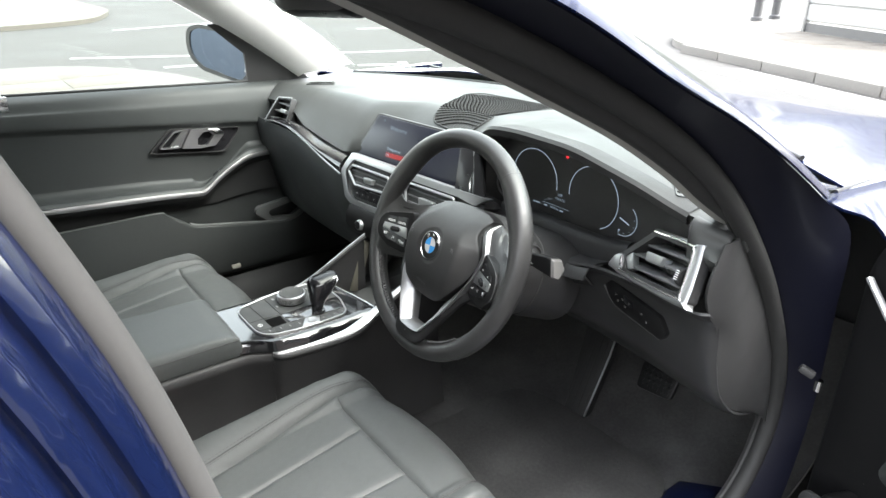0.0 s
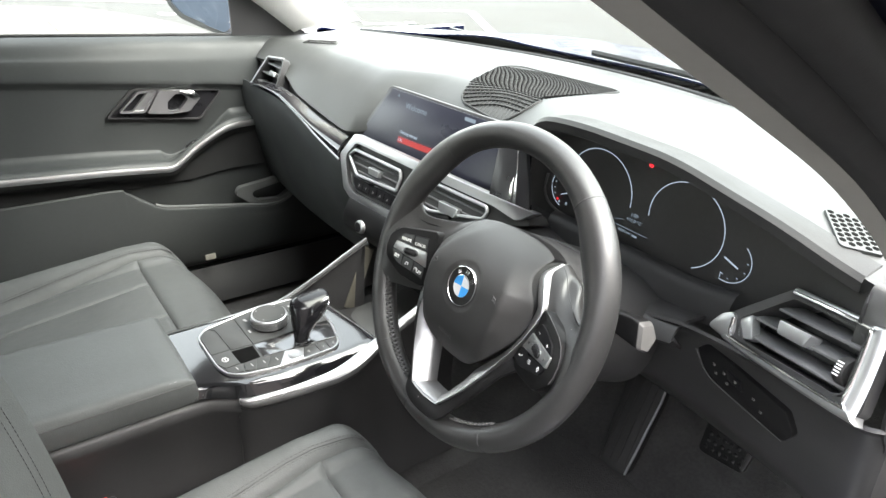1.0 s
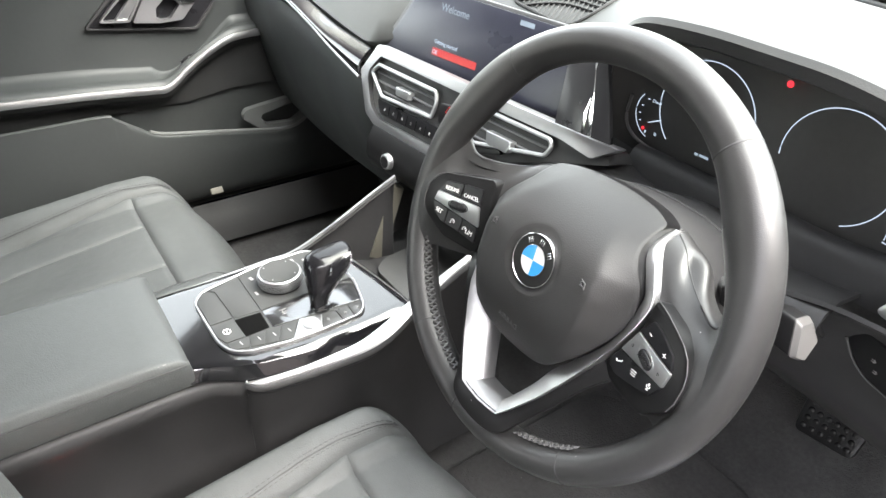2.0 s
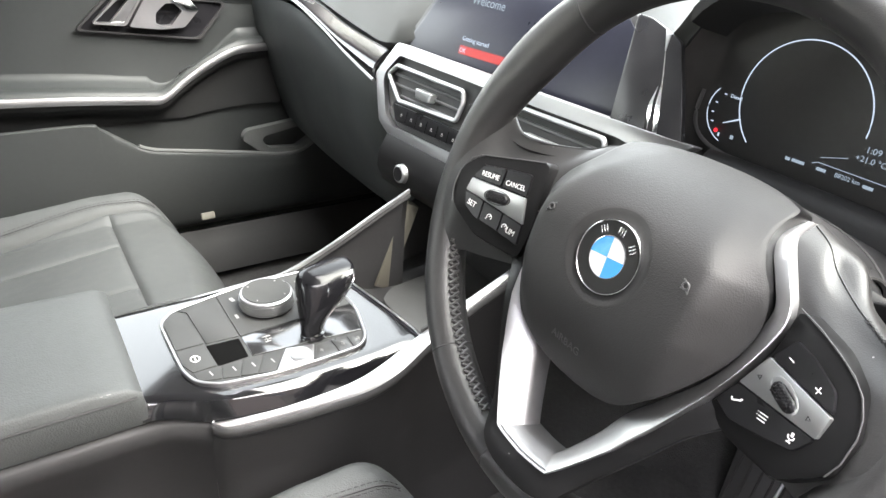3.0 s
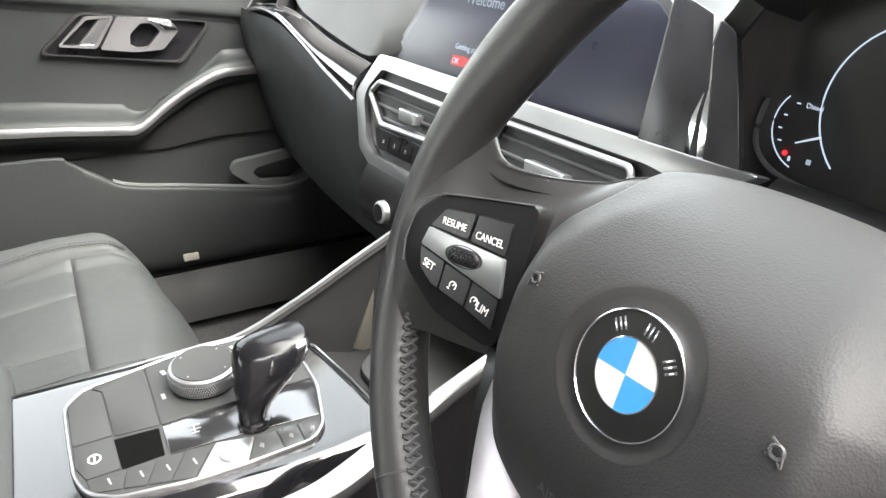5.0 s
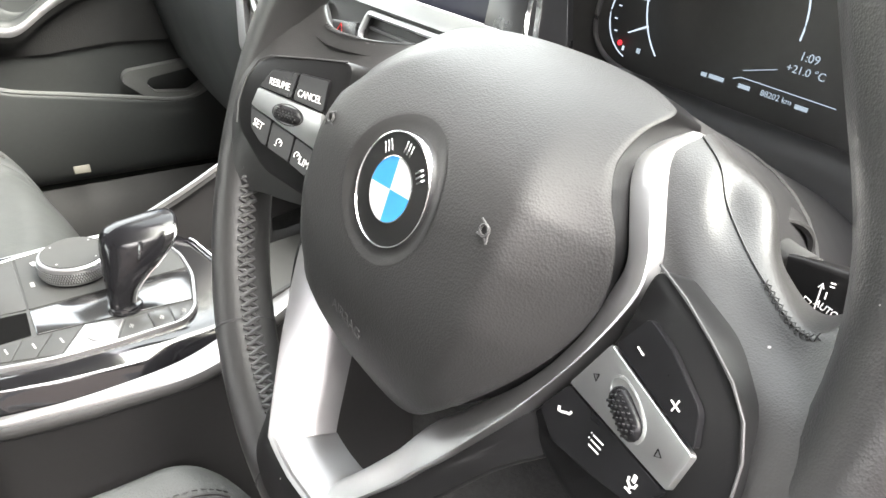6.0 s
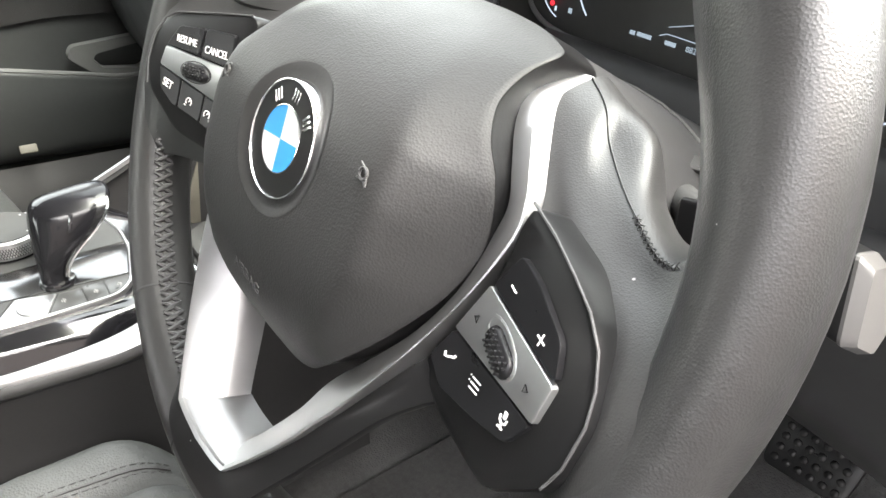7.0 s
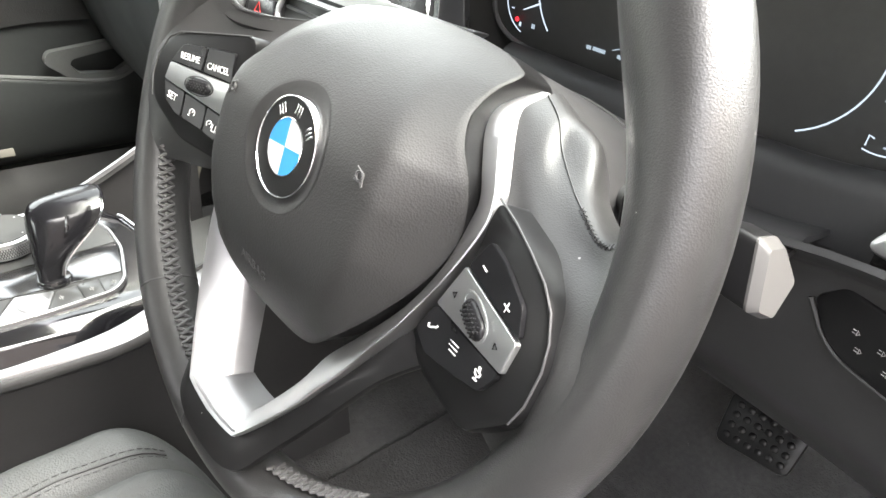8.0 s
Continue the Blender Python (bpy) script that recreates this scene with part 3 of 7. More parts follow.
for k in range(4):
    pie = [Vector((0, 0))] + [Vector((0.0124 * math.cos(radians(90 * k + 90 * i / 12)), 0.0124 * math.sin(radians(90 * k + 90 * i / 12)))) for i in range(13)]
    part("quadrant", prism(pie, -0.003, 0.0012, BADGE), WHITE if k % 2 == 0 else BLUE, badge, "white enamel quarter" if k % 2 == 0 else "blue enamel quarter")
for deg in (34, 78, 121):
    m = BADGE @ pose(0, 0, 0, 0, 0, deg - 90) @ pose(0, 0.0168, 0.0009)
    bars = bmesh.new()
    for o in (-0.0019, 0.0, 0.0019):
        box(0.0009, 0.0046, 0.0005, m @ pose(o, 0, 0), 0.0001, bars)
    part("badge_bar", bars, CHROME, badge)


# horn marks and the word pressed into the cover
def horn(m):
    bm = tube([m @ Vector((0.0035 * math.cos(a), 0.0035 * math.sin(a), 0)) for a in (i * 2 * math.pi / 16 for i in range(16))], 0.0006, 5, True)
    tube([m @ Vector(p) for p in ((-0.0060, 0.0045, 0), (-0.001, 0.0035, 0), (0.0035, 0.0005, 0), (0.0062, -0.0052, 0))], 0.0004, 5, bm=bm)
    tube([m @ Vector(p) for p in ((-0.004, -0.0045, 0), (0.002, -0.003, 0), (0.006, -0.0055, 0))], 0.0004, 5, bm=bm)
    return bm


part("horn_mark", horn(WHEEL @ pose(0.0512, 0.0085, -0.0004, 0, 3, -12) @ Matrix.Diagonal((0.54, 0.54, 1, 1))), EMBOSS, cover)
part("horn_mark", horn(WHEEL @ pose(-0.0535, 0.0095, -0.0007, 0, -4, 12) @ Matrix.Diagonal((-0.6, 0.6, 1, 1))), EMBOSS, cover)
lettering("AIRBAG", 0.0072, WHEEL @ pose(-0.006, -0.0600, -0.0078, 18, -2, 0), EMBOSS, cover, "embossed_word", -4)


# switch pods
def pod_frame(side):
    c, s = math.cos(radians(17)), math.sin(radians(17))
    return plane_at(WHEEL @ Vector((0.1145 * side, -0.019, -0.0195)), WHEEL.to_3x3() @ Vector((c, 0, s * side)), WHEEL.to_3x3() @ Vector((0, 1, 0)))


def roller(m, w, h):
    bm = bmesh.new()
    rows = []
    for i in range(17):
        x = -w / 2 + w * i / 16
        r = h / 2 * math.sqrt(max(0.02, 1 - (2 * x / w) ** 4))
        rows.append([m @ Vector((x, r * math.cos(a), 0.62 * r * math.sin(a))) for a in (k * 2 * math.pi / 20 for k in range(20))])
    grid(rows, True, bm=bm)
    for i in range(-3, 4):
        for k in range(-2, 3):
            x, y = i * w / 9 + (k % 2) * w / 18, k * h / 6.5
            z = 0.31 * h * math.sqrt(max(0, 1 - (2 * y / h) ** 2)) * (1 - (2 * x / w) ** 6)
            if abs(x) < w * 0.4:
                lathe([(h * 0.06, -0.0004), (h * 0.06, 0.0003), (h * 0.03, 0.0006)], 6, m @ pose(x, y, z), bm)
    return bm


def bar_mark(m, segs, r=0.00032):
    bm = bmesh.new()
    for s in segs:
        tube([m @ Vector((x / 1000, y / 1000, 0)) for x, y in s], r, 4, bm=bm)
    return bm


PR = pod_frame(1)
pod = part("switch_pod", prism(rounded(mm((-21, 42), (6, 34.5), (26, 24), (35.5, 6), (33, -16), (12, -36), (-20, -36), (-43, -31), (-37, -20), (-29, -8), (-24, 4), (-21, 24)), 0.006), -0.016, -0.0012, PR, 0.003), PODBLACK, wheel, "black switch pod")
part("pod_bead", tube([PR @ Vector((x / 1000, y / 1000, -0.0016)) for x, y in ((-20, 41.5), (-6, 38), (8, 32.8), (19, 28), (27, 22), (32, 14), (34.4, 5), (34, -8), (31, -17))], 0.00045, 6), EMBOSS, pod)
part("volume_key", prism(rounded(mm((-19.2, 14.6), (-12, 28), (0, 25.4), (17, 17.6), (21.6, 8)), 0.0025), -0.004, 0.0008, PR, 0.0006), BUTTON, pod, "gloss black volume key", 20)
band = part("silver_band", prism(rounded(mm((-20, 13.8), (21.8, 7.0), (20.6, -5.4), (-28.4, -6.3)), 0.0012), -0.004, 0.0010, PR, 0.0005), BRUSHED, pod, "brushed silver band")
part("menu_key", prism(rounded(mm((-28.6, -7.0), (20.2, -6.2), (14.2, -16.8), (-2, -21.5), (-24, -26), (-36, -21.4)), 0.0025), -0.004, 0.0008, PR, 0.0006), BUTTON, pod, "gloss black menu key", 20)
part("roller_slot", lathe([(0.0100, -0.002), (0.0100, 0.0012), (0.0088, 0.0013), (0.0084, -0.002)], 28, PR @ pose(-0.0034, 0.0026, 0, 0, 0, -22) @ Matrix.Diagonal((1.10, 0.56, 1, 1))), BRUSHED, pod, "silver bowl round the roller")
part("roller", roller(PR @ pose(-0.0025, 0.0014, 0.0014, 0, 0, -22), 0.0172, 0.0084), BUTTON, pod, "ribbed black thumb roller")
part("symbol", bar_mark(PR @ pose(-0.0088, 0.0184, 0.001), [((-1.6, 0.5), (1.6, -0.3))]), MARK, pod)
part("symbol", bar_mark(PR @ pose(0.0102, 0.0138, 0.001), [((-1.9, 0.4), (1.9, -0.4)), ((0.3, 1.8), (-0.3, -1.8))]), MARK, pod)
part("symbol", bar_mark(PR @ pose(-0.0244, -0.0145, 0.001), [((-3, -0.3), (-2.3, -1.6), (-1, -1.2), (1.4, 0.2), (2.4, 0.5), (3, 1.7))], 0.0005), MARK, pod)
part("symbol", bar_mark(PR @ pose(-0.0066, -0.0137, 0.001), [((-2.6, 1.9), (2.2, 2.3)), ((-2.6, 0.2), (2.2, 0.6)), ((-2.6, -1.5), (2.2, -1.1)), ((-3.8, 1.9), (-3.6, 1.9)), ((-3.8, 0.2), (-3.6, 0.2))]), MARK, pod)
part("symbol", bar_mark(PR @ pose(0.0103, -0.0118, 0.001), [((-0.1, 2.4), (0.1, 0.4)), ((0.5, 2.4), (0.7, 0.4)), ((-1.5, 0.6), (-1.2, -0.7), (0.3, -1.3), (1.7, -0.6), (1.9, 0.7)), ((0.3, -1.3), (0.2, -2.6)), ((-1.0, -2.7), (1.3, -2.5))], 0.0004), MARK, pod)
for x, y, d in ((-19.3, 2.5, 1), (13.3, 0.2, -1)):
    part("symbol", bar_mark(PR @ pose(x / 1000, y / 1000, 0.0012), [((d * 0.9, 1.2), (-d * 1.2, 0), (d * 0.9, -1.2), (d * 0.9, 1.2))], 0.00018), BUTTON, pod)

PL = pod_frame(-1)
pod = part("switch_pod", prism(rounded(mm((-32, 33.5), (24, 49), (30, 0), (28, -24), (-12, -24), (-40, -10), (-45.5, 4), (-44, 20)), 0.007), -0.016, -0.0012, PL, 0.003), PODBLACK, wheel, "black switch pod")
part("pod_bead", tube([PL @ Vector((x / 1000, y / 1000, -0.0016)) for x, y in ((-41, -8), (-44.2, 3), (-43.6, 17), (-38, 28), (-31, 33), (-4, 41), (20, 47.5))], 0.00045, 6), EMBOSS, pod)
part("resume_key", prism(rounded(mm((-30, 16.4), (-24, 28), (-6, 32.2), (-5.6, 18.8)), 0.0018), -0.004, 0.0008, PL, 0.0006), BUTTON, pod, "gloss black key", 20)
part("cancel_key", prism(rounded(mm((-4.8, 18.8), (-5, 32.5), (14.6, 36), (17, 20.2)), 0.0018), -0.004, 0.0008, PL, 0.0006), BUTTON, pod, "gloss black key", 20)
part("silver_band", prism(rounded(mm((-30.3, 15.6), (16.9, 19.3), (22.4, 1.4), (-31.7, 5.6)), 0.0012), -0.004, 0.0010, PL, 0.0005), BRUSHED, pod, "brushed silver band")
part("roller_slot", lathe([(0.0108, -0.002), (0.0108, 0.0012), (0.0098, 0.0013), (0.0096, -0.002)], 24, PL @ pose(-0.0045, 0.0104, 0, 0, 0, 9) @ Matrix.Diagonal((1.05, 0.5, 1, 1))), DARK, pod)
part("roller", roller(PL @ pose(-0.0045, 0.0104, 0.0012, 0, 0, 9), 0.0195, 0.0084), BUTTON, pod, "ribbed black thumb roller")
for name, poly in (("set_key", ((-31.6, 4.9), (-13.8, 3.6), (-12.6, -10.6), (-17, -10.6), (-27.5, -5.7))), ("cruise_key", ((-13.2, 3.5), (4.6, 2.2), (5.4, -11.6), (-12, -10.8))), ("limit_key", ((5.2, 2.2), (22, 0.8), (24, -14), (6, -12)))):
    part(name, prism(rounded(mm(*poly), 0.0015), -0.004, 0.0008, PL, 0.0006), BUTTON, pod, "gloss black key", 20)
lettering("RESUME", 0.0052, PL @ pose(-0.0162, 0.0225, 0.001), MARK, pod, "lettering", 7, 0.82)
lettering("CANCEL", 0.0052, PL @ pose(0.0056, 0.0240, 0.001), MARK, pod, "lettering", 7, 0.82)
lettering("SET", 0.0058, PL @ pose(-0.0223, -0.002, 0.001), MARK, pod, "lettering", -4, 0.85)
lettering("LIM", 0.0058, PL @ pose(0.0158, -0.0074, 0.001), MARK, pod, "lettering", -4, 0.85)
dial = [(2.0 * math.cos(radians(a)), 2.0 * math.sin(radians(a))) for a in range(-40, 221, 20)]
part("symbol", bar_mark(PL @ pose(-0.0044, -0.0049, 0.001), [dial, ((0, 0), (1.0, 1.6)), ((-2.8, -2), (-1.6, -2.4))], 0.0003), MARK, pod)
part("symbol", bar_mark(PL @ pose(0.0100, -0.0060, 0.001), [dial, ((0, 0), (1.0, 1.6))], 0.0003), MARK, pod)

# ---- steering column and wiper stalk ----
column = thing("steering_column", "black plastic steering column shroud behind the wheel", "steering column", (0.37, 0.15, 0.79))
COL = Matrix.Translation(HUB) @ pose(0, 0, 0, 90 - 20.74)
rows = []
for z, a, b, y in ((-0.045, 0.050, 0.050, 0), (-0.052, 0.066, 0.060, -0.002), (-0.062, 0.076, 0.064, -0.004), (-0.078, 0.090, 0.073, -0.006), (-0.098, 0.098, 0.077, -0.008), (-0.16, 0.102, 0.078, -0.014), (-0.26, 0.104, 0.078, -0.02)):
    rows.append([COL @ Vector((a * math.copysign(abs(math.cos(t)) ** 0.75, math.cos(t)), y + b * math.copysign(abs(math.sin(t)) ** 0.8, math.sin(t)), z)) for t in (i * 2 * math.pi / 40 for i in range(40))])
shroud = part("shroud", grid(rows, True), DARK, column, "black plastic shroud", 60)
part("shroud_joint", tube([r for r in rows[5]], 0.0012, 5, True), RUBBER, shroud)
stalk = thing("wiper_stalk", "black wiper stalk with a pale grey tip", "control stalk", (0.45, 0.10, 0.86))
stalk_axis = Vector((0.9975, -0.05, -0.05))
arm_path = [Vector(p) for p in ((0.440, 0.158, 0.829), (0.4545, 0.140, 0.8385), (0.4665, 0.1235, 0.8455), (0.480, 0.112, 0.8500))]
# arm is black plastic; the grey paints the light it catches
part("stalk_arm", tube(curve(arm_path, 12), 0.0066, 18), GREYBTN, stalk, "round black stalk arm, the light on it put into grey", 40)
boot = plane_at((0.4530, 0.1430, 0.8380), (0.6, 0.75, -0.28), (0.25, 0.15, 0.95))
part("stalk_collar", lathe([(0.0150, -0.010), (0.0150, 0.001), (0.0138, 0.0018), (0.0120, 0.0010), (0.0110, -0.006)], 32, boot), RUBBER, stalk, "black rubber boot")
END = [Vector(p) for p in ((0.5320, 0.1030, 0.8667), (0.5395, 0.0960, 0.8412), (0.5435, 0.1050, 0.8365), (0.5420, 0.1195, 0.8495), (0.5310, 0.1250, 0.8600))]
mid_end = sum(END, Vector()) / 5


def stalk_ring(shift, scale, soft=0.16, low=0.0):
    """The five-sided section of the stalk, its corners rounded, some way along its axis."""
    pts = [mid_end + (p - mid_end) * scale + stalk_axis * shift - Vector((0.0625, 0.2626, 0.9629)) * low for p in END]
    out = []
    for k, p in enumerate(pts):
        a, b = p.lerp(pts[k - 1], soft), p.lerp(pts[(k + 1) % 5], soft)
        out += [a.lerp(p, f).lerp(p.lerp(b, f), f) for f in (0.0, 0.25, 0.5, 0.75, 1.0)]
    return out


part("stalk_body", capped([stalk_ring(x, k, 0.14, low) for x, k, low in ((-0.0640, 0.38, 0.0075), (-0.0620, 0.52, 0.0070), (-0.0560, 0.60, 0.0062), (-0.040, 0.72, 0.0040), (-0.020, 0.90, 0.0014), (-0.010, 0.99, 0.0), (-0.0010, 1.0, 0.0), (0.0, 0.985, 0.0))]), PODBLACK, stalk, "black stalk body", 30)
bm = capped([stalk_ring(x, k, 0.12) for x, k in ((0.0, 1.0), (0.0012, 1.01), (0.0044, 0.88), (0.0052, 0.84))])
part("stalk_tip", bm, GREYTIP, stalk, "pale grey faceted stalk tip", 20)
# white marks on the face of the stalk
face_up = Vector((0.0625, 0.2626, 0.9629))
SF = plane_at(END[0] - face_up * 0.0015, stalk_axis, face_up) @ pose(0, 0, -0.0018)
marks = [[(-39.6, -27.6), (-43.0, -14.0)], [(-43.6, -15.6), (-43.0, -13.8), (-41.8, -15.2)], [(-45.6, -24.8), (-45.4, -20.6), (-42.8, -21.2), (-43.4, -24.0), (-45.6, -24.8)], [(-44.2, -24.6), (-43.6, -26.4)], [(-40.4, -15.6), (-39.8, -18.0)], [(-40.6, -13.4), (-39.2, -13.0)], [(-40.9, -12.2), (-39.4, -11.8)], [(-38.2, -27.4), (-37.6, -29.0)]]
part("symbol", bar_mark(SF, marks, 0.00026), MARK, stalk)
lettering("AUTO", 0.0034, SF @ pose(-0.0376, -0.0208, 0), MARK, stalk, "lettering", -4, 0.9)
lettering("0", 0.0032, SF @ pose(-0.0386, -0.0246, 0), MARK, stalk, "lettering", -4, 0.9)

# ---- dashboard ----
dash = thing("dashboard", "dark grey car dashboard with pale sunlit top and silver trim", "dashboard", (0, 0.45, 0.6))
COLS = (-0.75, -0.66, -0.58, -0.45, -0.30, -0.18, -0.05, 0.10, 0.20, 0.255, 0.33, 0.42, 0.50, 0.60, 0.665, 0.71, 0.75)


def base_line(x):
    """Where the windscreen meets the dashboard."""
    return 0.745 - 0.49 * x * x


def straight_at(x, table):
    for (a, u), (b, v) in zip(table, table[1:]):
        if x <= b:
            f = max(0.0, min(1.0, (x - a) / (b - a)))
            return u + (v - u) * f
    return table[-1][1]


def mix_at(x, table, w=0.03):
    """A value that follows a table of (x, value), with its corners eased."""
    return sum(straight_at(x + d * w, table) for d in (-1, -0.6, -0.2, 0.2, 0.6, 1)) / 6


REAR_Y = ((-0.75, 0.205), (-0.62, 0.20), (-0.50, 0.190), (-0.44, 0.177), (-0.19, 0.177), (-0.14, 0.245), (0.12, 0.262), (0.20, 0.235), (0.255, 0.200), (0.50, 0.200), (0.665, 0.205), (0.75, 0.225))
REAR_Z = ((-0.75, 0.893), (-0.60, 0.905), (-0.50, 0.893), (-0.44, 0.875), (-0.31, 0.858), (-0.20, 0.848), (-0.14, 0.885), (0.12, 0.900), (0.195, 0.922), (0.242, 0.985), (0.262, 0.999), (0.34, 1.006), (0.47, 1.004), (0.60, 0.977), (0.665, 0.958), (0.75, 0.935))
MID_Z = ((-0.75, 0.935), (-0.60, 0.944), (-0.20, 0.958), (0.10, 0.968), (0.22, 0.985), (0.30, 0.998), (0.47, 0.997), (0.60, 0.976), (0.75, 0.945))


def dash_point(x, v):
    """A point of the dashboard's top; v runs from the windscreen (0) to the rear edge (1)."""
    y0, y1, z1, zm = base_line(x), mix_at(x, REAR_Y), mix_at(x, REAR_Z), mix_at(x, MID_Z)
    y = y0 + (y1 - y0) * v
    if v < 0.8:
        f = v / 0.8
        z = 0.945 + (zm - 0.945) * (1 - (1 - f) ** 2)
    else:
        f = (v - 0.8) / 0.2
        z = zm + (z1 - zm) * f ** 1.7
    return Vector((x, y, z))


VS = [i / 26 for i in range(27)]
XS = [COLS[0] + (COLS[-1] - COLS[0]) * i / 84 for i in range(85)]
rows = [[dash_point(x, v) for x in XS] for v in VS]
last = rows[-1]
rows.append([p + Vector((0, 0.004, -0.006)) for p in last])
rows.append([p + Vector((0, 0.010, -0.014 if p.x > 0.22 else -0.010)) for p in last])
rows.append([p + Vector((0, 0.006 if p.x < -0.15 else 0.012, -0.040 if p.x < -0.15 else -0.018)) for p in last])
dash_top = part("dash_top", thick(grid(rows), 0.004), SOFT, dash, "soft-grained grey dash top", 60)

# grained lip over the instruments
lip = []
for x in [0.235 + 0.44 * i / 40 for i in range(41)]:
    p = dash_point(x, 1.0)
    q, h = dash_point(x, 0.90), dash_point(x, 0.955)
    lip.append([q + Vector((0, 0, -0.001)), q + Vector((0, -0.001, 0.0018)), h + Vector((0, 0, 0.0022)), p + Vector((0, 0.001, 0.0020)), p + Vector((0, -0.004, -0.003)), p + Vector((0, -0.002, -0.014)), p + Vector((0, 0.014, -0.020)), p + Vector((0, 0.05, -0.028))])
part("instrument_lip", grid(lip), SOFTLIP, dash, "darker grained lip above the instruments", 32)

# cheek between the dash top and the outer vent
rows = []
for i in range(13):
    x = 0.684 + 0.052 * i / 12
    p = dash_point(x, 1.0)
    rows.append([p + Vector((0, 0.012, 0.0006)), p + Vector((0, 0.0, 0.0012)), p + Vector((0, -0.007, -0.006)), p + Vector((0, -0.010, -0.018)), Vector((x, 0.200 - 0.30 * (x - 0.69), 0.912)), Vector((x, 0.205, 0.890))])
part("dash_cheek", thick(surf(rows, 16, 16), 0.003), SOFT, dash, "", 60)
part("cheek_edge", tube([Vector((0.686, 0.200, 0.951)), Vector((0.688, 0.194, 0.942)), Vector((0.689, 0.194, 0.922))], 0.0012, 6), DARK, dash)

# instrument panel: one sheet of black glass that bends toward the door at its end
glass_rows = []
for x, y, top, low in ((0.196, 0.262, 0.935, 0.845), (0.215, 0.280, 0.965, 0.815), (0.25, 0.290, 0.985, 0.800), (0.40, 0.294, 0.992, 0.785), (0.52, 0.290, 0.985, 0.795), (0.60, 0.268, 0.968, 0.855), (0.655, 0.232, 0.950, 0.905), (0.690, 0.212, 0.938, 0.912)):
    glass_rows.append([Vector((x, y, top + (low - top) * f)) for f in (0, 0.33, 0.66, 1)])
cluster = part("instrument_panel", thick(surf(glass_rows, 40, 8), 0.004), SCREEN, dash, "black glass instrument display, lit", 60)


def on_cluster(x, z, off=0.003):
    return Vector((x, 0.2875 - off if x < 0.545 else 0.28, z))


def arc(cx, cz, r, a0, a1, n=40):
    return [on_cluster(cx + r * math.cos(radians(a0 + (a1 - a0) * i / n)), cz + r * math.sin(radians(a0 + (a1 - a0) * i / n))) for i in range(n + 1)]


part("gauge_arc", tube(arc(0.308, 0.897, 0.0565, 226, -6), 0.0006, 5), LIT, cluster)
part("gauge_arc", tube(arc(0.4475, 0.899, 0.0535, 188, -66), 0.0006, 5), LIT, cluster)
part("small_gauge", tube(arc(0.250, 0.876, 0.0285, 138, 252, 16), 0.0005, 5), LIT, cluster)
part("small_gauge", tube(arc(0.513, 0.881, 0.0280, -104, 52, 18), 0.0005, 5), LIT, cluster)
part("needle", tube([on_cluster(0.241, 0.866), on_cluster(0.257, 0.874)], [0.0005, 0.0009], 5), LIT, cluster)
lettering("Diesel", 0.0048, plane_at(on_cluster(0.2475, 0.8915), (1, 0, 0), (0, 0, 1)), LIT, cluster)
part("fuel_mark", box(0.0030, 0.0008, 0.0034, Matrix.Translation(on_cluster(0.2535, 0.8560)), 0), DIMLIT, cluster)
part("needle", tube([on_cluster(0.507, 0.882), on_cluster(0.526, 0.875)], 0.0010, 5), LIT, cluster)
for a in (128, 158, 182, 204):
    part("gauge_mark", box(0.0024, 0.0008, 0.0009, Matrix.Translation(arc(0.250, 0.874, 0.0225, a, a, 1)[0]), 0), LIT, cluster)
for a in (-80, -50, -20, 10):
    part("gauge_mark", box(0.0022, 0.0008, 0.0010, Matrix.Translation(arc(0.513, 0.881, 0.0235, a, a, 1)[0]), 0), DIMLIT, cluster)
part("warning_light", lathe([(0.0032, -0.0004), (0.0032, 0.0004)], 8, plane_at(on_cluster(0.384, 0.956), (1, 0, 0), (0, 0, 1))), REDLIT, cluster, "red warning light")
part("warning_light", lathe([(0.0019, -0.0004), (0.0019, 0.0004)], 8, plane_at(on_cluster(0.2355, 0.8575), (1, 0, 0), (0, 0, 1))), REDLIT, cluster, "red low fuel mark")
part("warning_light", box(0.0014, 0.0008, 0.0032, Matrix.Translation(on_cluster(0.2395, 0.8545)), 0), LIT, cluster, "small white figure")
lettering("1:09", 0.0072, plane_at(on_cluster(0.3735, 0.8830), (1, 0, 0), (0, 0, 1)), DIMLIT, cluster)
lettering("+21.0 \u00b0C", 0.0066, plane_at(on_cluster(0.3740, 0.8750), (1, 0, 0), (0, 0, 1)), DIMLIT, cluster)
for x, z, w in ((0.310, 0.8555, 0.004), (0.3195, 0.8558, 0.011), (0.340, 0.856, 0.008)):
    part("display_bar", box(w, 0.0008, 0.0026, Matrix.Translation(on_cluster(x, z)), 0), DIMLIT, cluster, "dim bar of small figures")
part("display_bar", box(0.008, 0.0008, 0.0026, Matrix.Translation(on_cluster(0.379, 0.8550)), 0), DIMLIT, cluster, "dim bar of small figures")
lettering("88202 km", 0.0052, plane_at(on_cluster(0.3620, 0.8560), (1, 0, 0), (0, 0, 1)), DIMLIT, cluster)
part("display_line", tube([on_cluster(0.331, 0.8590), on_cluster(0.336, 0.8612), on_cluster(0.344, 0.8612), on_cluster(0.398, 0.8608)], 0.0004, 5), DIMLIT, cluster)
part("display_line", tube([on_cluster(0.336, 0.8655), on_cluster(0.357, 0.8720)], 0.0003, 5), DIMLIT, cluster)
